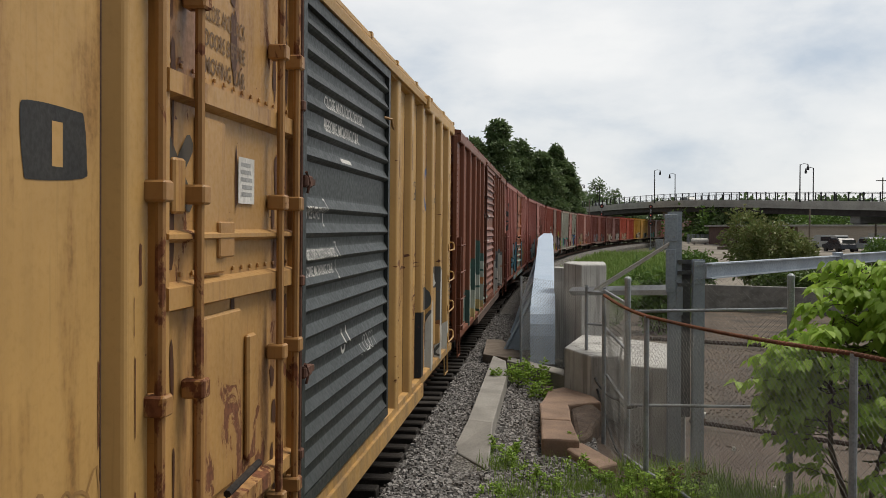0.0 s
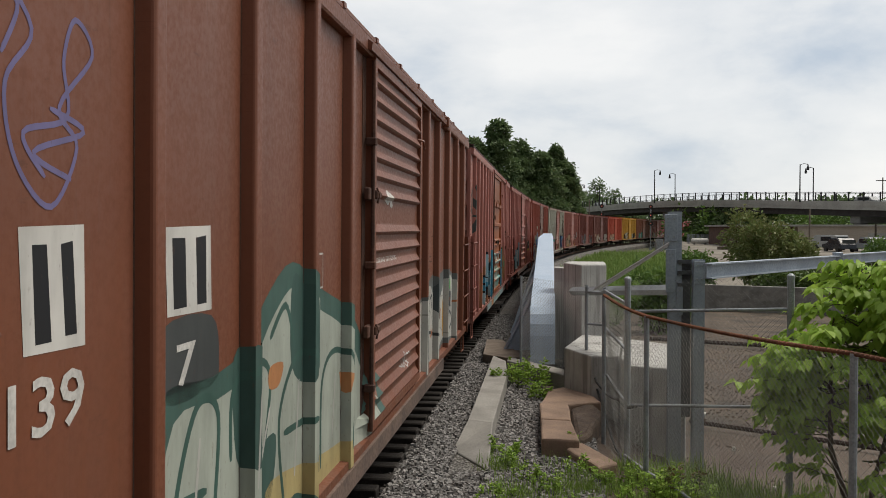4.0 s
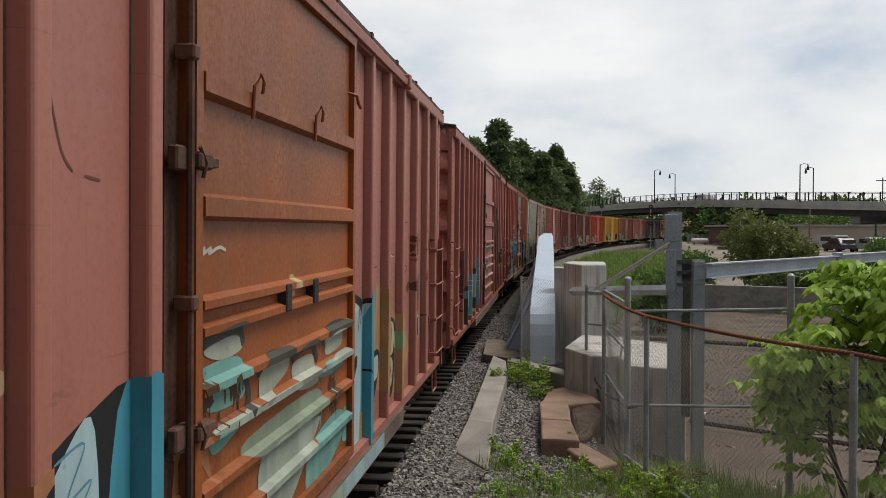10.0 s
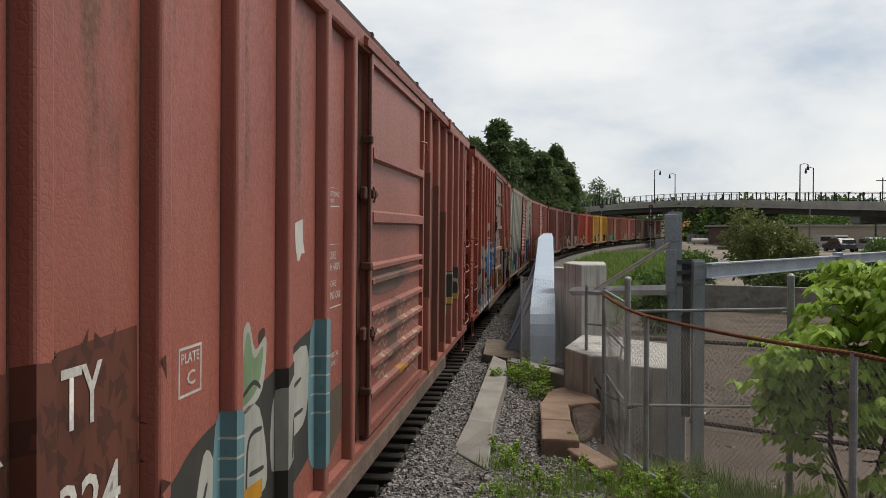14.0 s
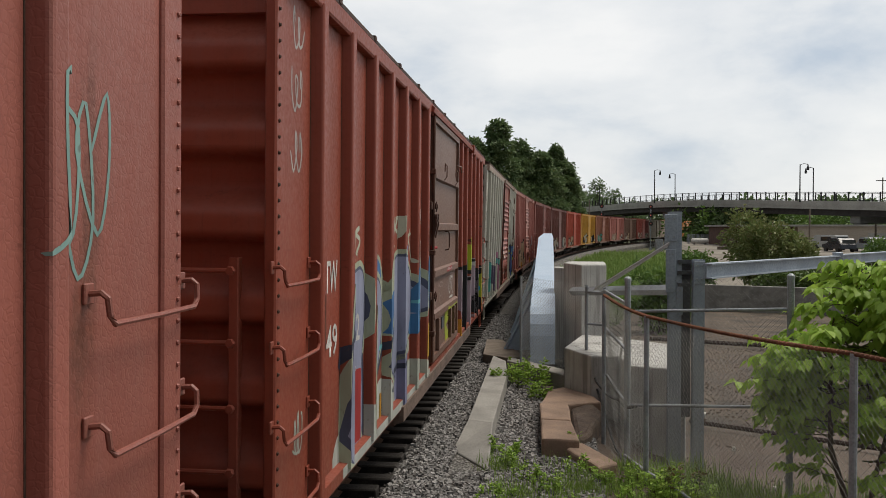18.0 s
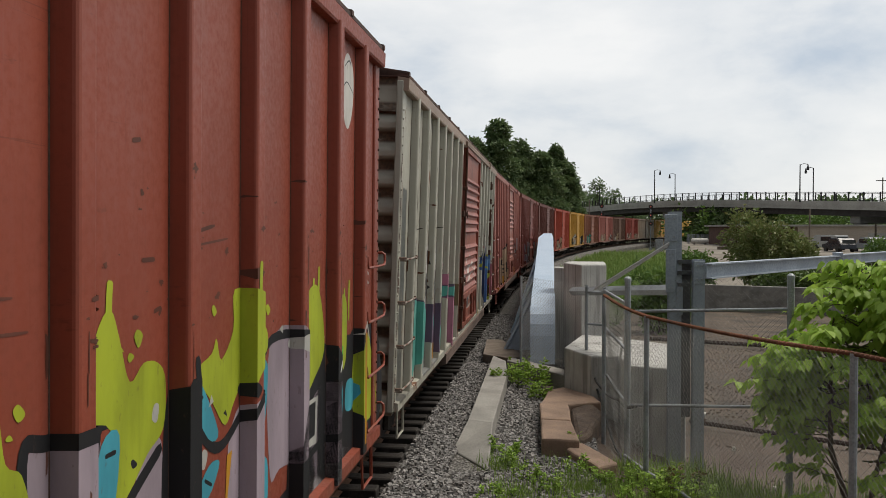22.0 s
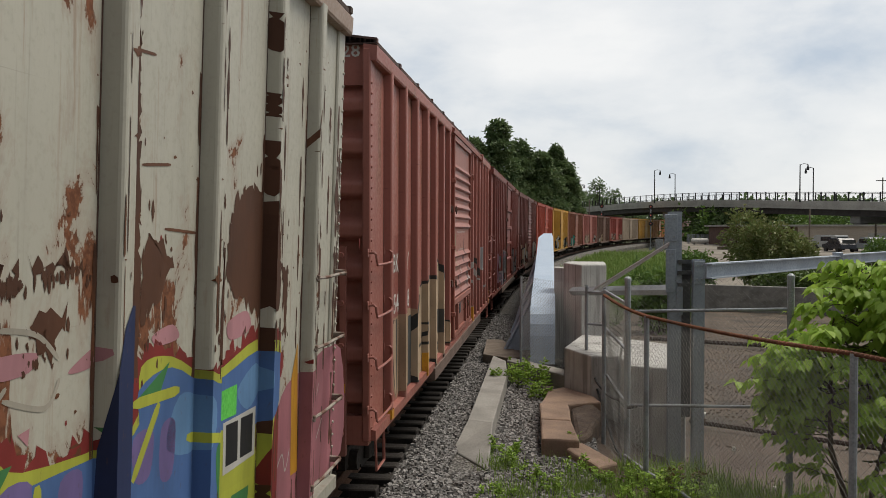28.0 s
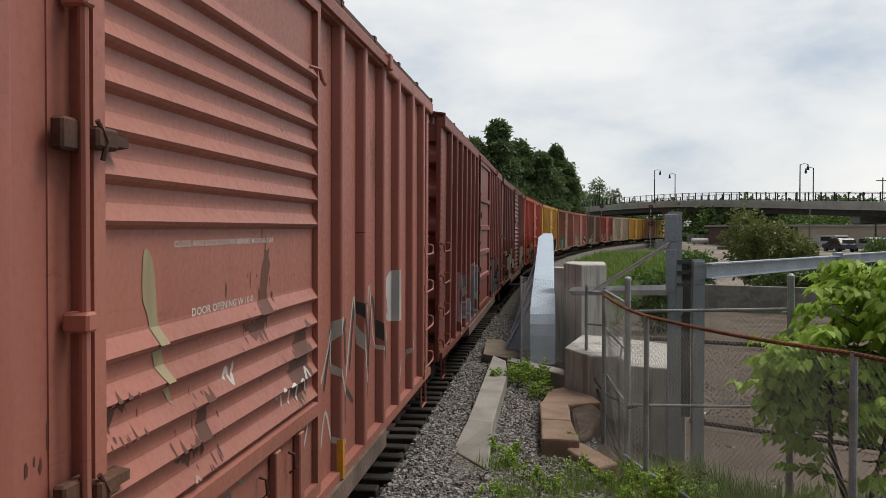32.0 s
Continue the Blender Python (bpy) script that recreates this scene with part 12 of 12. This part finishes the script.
def signal_mast(x, y, h, heads):
    t = empty("signal_mast", pose(x, y, -0.9))
    tagged(t, "grey railway signal mast with round dark heads", "signal", "signals by the track")
    bm = bmesh.new()
    tube(bm, [(0, 0, 0), (0, 0, h)], 0.09, 8)
    box(bm, -0.3, 0.3, -0.3, 0.3, 0, 0.4)
    part("mast", bm, M_GALV_OLD, t)
    for i in range(heads):
        z = h - 0.3 - i * 1.55
        bm = bmesh.new()
        tube(bm, [(0, -0.12, z), (0, -0.22, z)], 0.4, 14)
        hd = part("signal_head", bm, M_BLACK, t)
        bm = bmesh.new()
        tube(bm, [(0, -0.225, z), (0, -0.25, z)], 0.09, 10)
        part("lens", bm, M_LENS, hd, "small red signal lamp")


def vehicle(x, y, z, turn, ln, w, h, mat, label, cat="car", van=False, name="parked_vehicle"):
    t = empty(name, pose(x, y, z, 0, 0, turn))
    tagged(t, label, cat, "vehicles parked by the building" if name == "parked_vehicle" else "vehicles on the bridge")
    hw = w / 2
    bm = bmesh.new()
    if van:
        prof = [(-ln / 2, 0.35), (ln / 2, 0.35), (ln / 2, h * 0.55), (ln / 2 - 0.35, h - 0.1), (ln / 2 - 0.6, h), (-ln / 2 + 0.1, h), (-ln / 2, h - 0.15)]
    else:
        prof = [(-ln / 2, 0.35), (ln / 2, 0.35), (ln / 2, h * 0.55), (ln / 2 - 1.1, h * 0.62), (ln / 2 - 1.8, h), (-ln / 2 + 0.7, h), (-ln / 2 + 0.1, h * 0.62)]
    prism(bm, prof, "x", -hw, hw)
    bmesh.ops.bevel(bm, geom=bm.edges[:], offset=0.06, segments=2, affect="EDGES")
    part("body", bm, mat, t)
    for s in (-1, 1):
        bm = bmesh.new()
        box(bm, s * hw - 0.01, s * hw + 0.01, -ln / 2 + 0.8, ln / 2 - 1.7, h * 0.62, h * 0.9)
        part("side_window", bm, M_GLASS, t)
        for yy in (-ln * 0.3, ln * 0.3):
            bm = bmesh.new()
            tube(bm, [(s * (hw - 0.2), yy, 0.33), (s * (hw + 0.01), yy, 0.33)], 0.33, 16)
            part("wheel", bm, M_BLACK, t)
    bm = bmesh.new()
    box(bm, -hw + 0.15, hw - 0.15, -ln / 2 - 0.005, -ln / 2 + 0.02, h * 0.62, h * 0.9)
    part("rear_window", bm, M_GLASS, t)
    return t


def build_far():
    build_bridge()
    signal_mast(9.6, 172, 8.4, 3)
    signal_mast(18.4, 170, 8.2, 3)
    block("signal_cabinet", "grey steel signal cabinet", "cabinet", M_GALV_OLD, [(18.0, 158), (19.2, 158), (19.2, 159), (18.0, 159)], -0.9, 1.2, 0.03)
    block("signal_cabinet", "small grey steel cabinet", "cabinet", M_GALV_OLD, [(19.5, 158.5), (20.3, 158.5), (20.3, 159.2), (19.5, 159.2)], -0.9, 0.9, 0.03)
    # low wall beyond the yard
    block("low_wall", "low stained concrete wall at the far side of the yard", "wall", M_CONCRETE_OLD, [(5.0, 43.2), (14.5, 39.0), (14.7, 39.3), (5.1, 43.5)], -0.9, 0.48, 0.03)
    block("low_wall", "low stained concrete wall at the far side of the yard", "wall", M_CONCRETE_OLD, [(14.5, 39.0), (26, 33.0), (26.2, 33.4), (14.7, 39.3)], -0.9, 0.45, 0.03)
    # building
    b = empty("warehouse")
    tagged(b, "long low tan warehouse with a flat roof and a brick end", "building")
    bm = bmesh.new()
    box(bm, 33, 95, 126, 150, -0.9, 3.3)
    part("wall", bm, M_TAN, b)
    bm = bmesh.new()
    box(bm, 25.1, 32.99, 128, 148, -0.9, 3.3)
    part("brick_wall", bm, M_BRICK, b)
    bm = bmesh.new()
    box(bm, 24.8, 95.4, 125.7, 150.3, 3.3, 3.55)
    part("roof_edge", bm, M_BRIDGE, b)
    for x in (42, 52, 62):
        bm = bmesh.new()
        box(bm, x, x + 3.2, 125.93, 126.02, -0.9, 2.4)
        part("loading_door", bm, M_BRIDGE, b)
    # tank and timbers in the yard
    t = empty("gas_tank", pose(22.6, 141, 0.52))
    tagged(t, "white horizontal gas tank on two saddles", "tank")
    bm = bmesh.new()
    tube(bm, [(-1.3, 0, 0.62), (-1.12, 0, 0.62), (1.12, 0, 0.62), (1.3, 0, 0.62)], [0.2, 0.4, 0.4, 0.2], 14)
    part("shell", bm, M_WHITE, t)
    for x in (-0.8, 0.8):
        bm = bmesh.new()
        box(bm, x - 0.1, x + 0.1, -0.3, 0.3, 0, 0.4)
        part("saddle", bm, M_CONCRETE_OLD, t)
    bm = bmesh.new()
    for i in range(44):
        box(bm, 22.0 + i * 0.2, 22.12 + i * 0.2, 150.0, 150.06, 0.5, 2.1)
    tagged(part("board_fence", bm, M_GALV_OLD), "grey board fence behind the tank", "fence", kind="stuff")
    for i in range(6):
        block("timber_stack", "stack of old brown timbers on the dirt", "timbers", M_TIMBER, [(20 + i * 1.1, 112 + i), (23 + i * 1.1, 111 + i), (23.1 + i * 1.1, 111.5 + i), (20.1 + i * 1.1, 112.5 + i)], 0.3, 0.85 + 0.1 * (i % 3), 0.02)
    vehicle(33.0, 112, 0.48, 20, 4.4, 1.8, 1.75, M_VAN, "pale delivery van parked by the building", "van", True)
    vehicle(31.6, 104, 0.46, 10, 4.4, 1.8, 1.5, M_CARDARK, "dark car parked by the building")
    vehicle(34.8, 104, 0.46, 10, 4.4, 1.8, 1.6, M_CARGREY, "silver car parked by the building")
    vehicle(37.8, 104, 0.46, 80, 4.6, 1.8, 1.5, M_CARDARK, "dark car parked by the building")
    vehicle(42.5, 104, 0.46, 80, 4.6, 1.8, 1.5, M_CARGREY, "silver car parked by the building")
    for u0, per_s, mat, what, van in ((0.337, 0.08, M_VAN, "white car driving over the road bridge", False), (0.352 - 8 * 0.095, 0.095, M_CARGREY, "silver car driving over the road bridge", False), (0.372 - 10 * 0.09, 0.09, M_VAN, "white van driving over the road bridge", True)):
        DRIVING.append((vehicle(24, 190, 8, 0, 4.5, 1.8, 1.9 if van else 1.5, mat, what, "van" if van else "car", van, "moving_vehicle"), u0, per_s))
    # poles
    for x, y, z1, r in ((36.8, 108, 3.6, 0.16), (33.4, 122, 5.5, 0.14), (66, 190, 13.2, 0.16), (0.2, 150, 8.0, 0.12), (4.4, 160, 8.0, 0.12), (7.2, 170, 8.5, 0.12)):
        p = empty("utility_pole", pose(x, y, -0.9))
        tagged(p, "plain wooden utility pole", "pole", "utility poles")
        bm = bmesh.new()
        tube(bm, [(0, 0, 0), (0, 0, z1 + 0.9)], [r, r * 0.7], 8)
        part("shaft", bm, M_BARK if z1 > 10 or z1 < 4 else M_TIMBER, p)
        if z1 > 10:
            bm = bmesh.new()
            box(bm, -1.3, 1.3, -0.06, 0.06, z1 + 0.2, z1 + 0.35)
            part("crossarm", bm, M_BARK, p)


def build_behind():
    """What closes the place behind the eye: the platform, and an unseen slab and plain walls added to block sky light.
    """
    def plain(name, label, cat, x0, x1, y0, y1, z0, z1, mat):
        bm = bmesh.new()
        box(bm, x0, x1, y0, y1, z0, z1, 0.05)
        tagged(part(name, bm, mat), label, cat, kind="structure")
    plain("platform", "raised concrete station platform under the eye", "platform", -1.25, 9.0, -80, 4.6, -0.9, 1.3, M_CONCRETE_OLD)
    # added out of view to keep sky light off faces towards -y
    plain("platform_canopy", "unseen flat slab added behind the eye to block sky light", "canopy", -0.9, 9.0, -60, -0.4, 4.5, 4.75, M_BRIDGE)
    plain("wall_station", "unseen plain dark brick wall added behind the eye to block low sky", "wall", 0.4, 30, -22, -7, 1.2, 6.0, M_BRICK)
    plain("wall_bank", "unseen plain dark brick wall added left of the track to block low sky", "wall", -30, -6.2, -22, -9, -0.9, 5.0, M_BRICK)


build_train()
build_behind()
build_ground()
build_track()
build_near()
build_fences()
build_plants()
build_far()
scatter_stones()
build_ties()
motions()
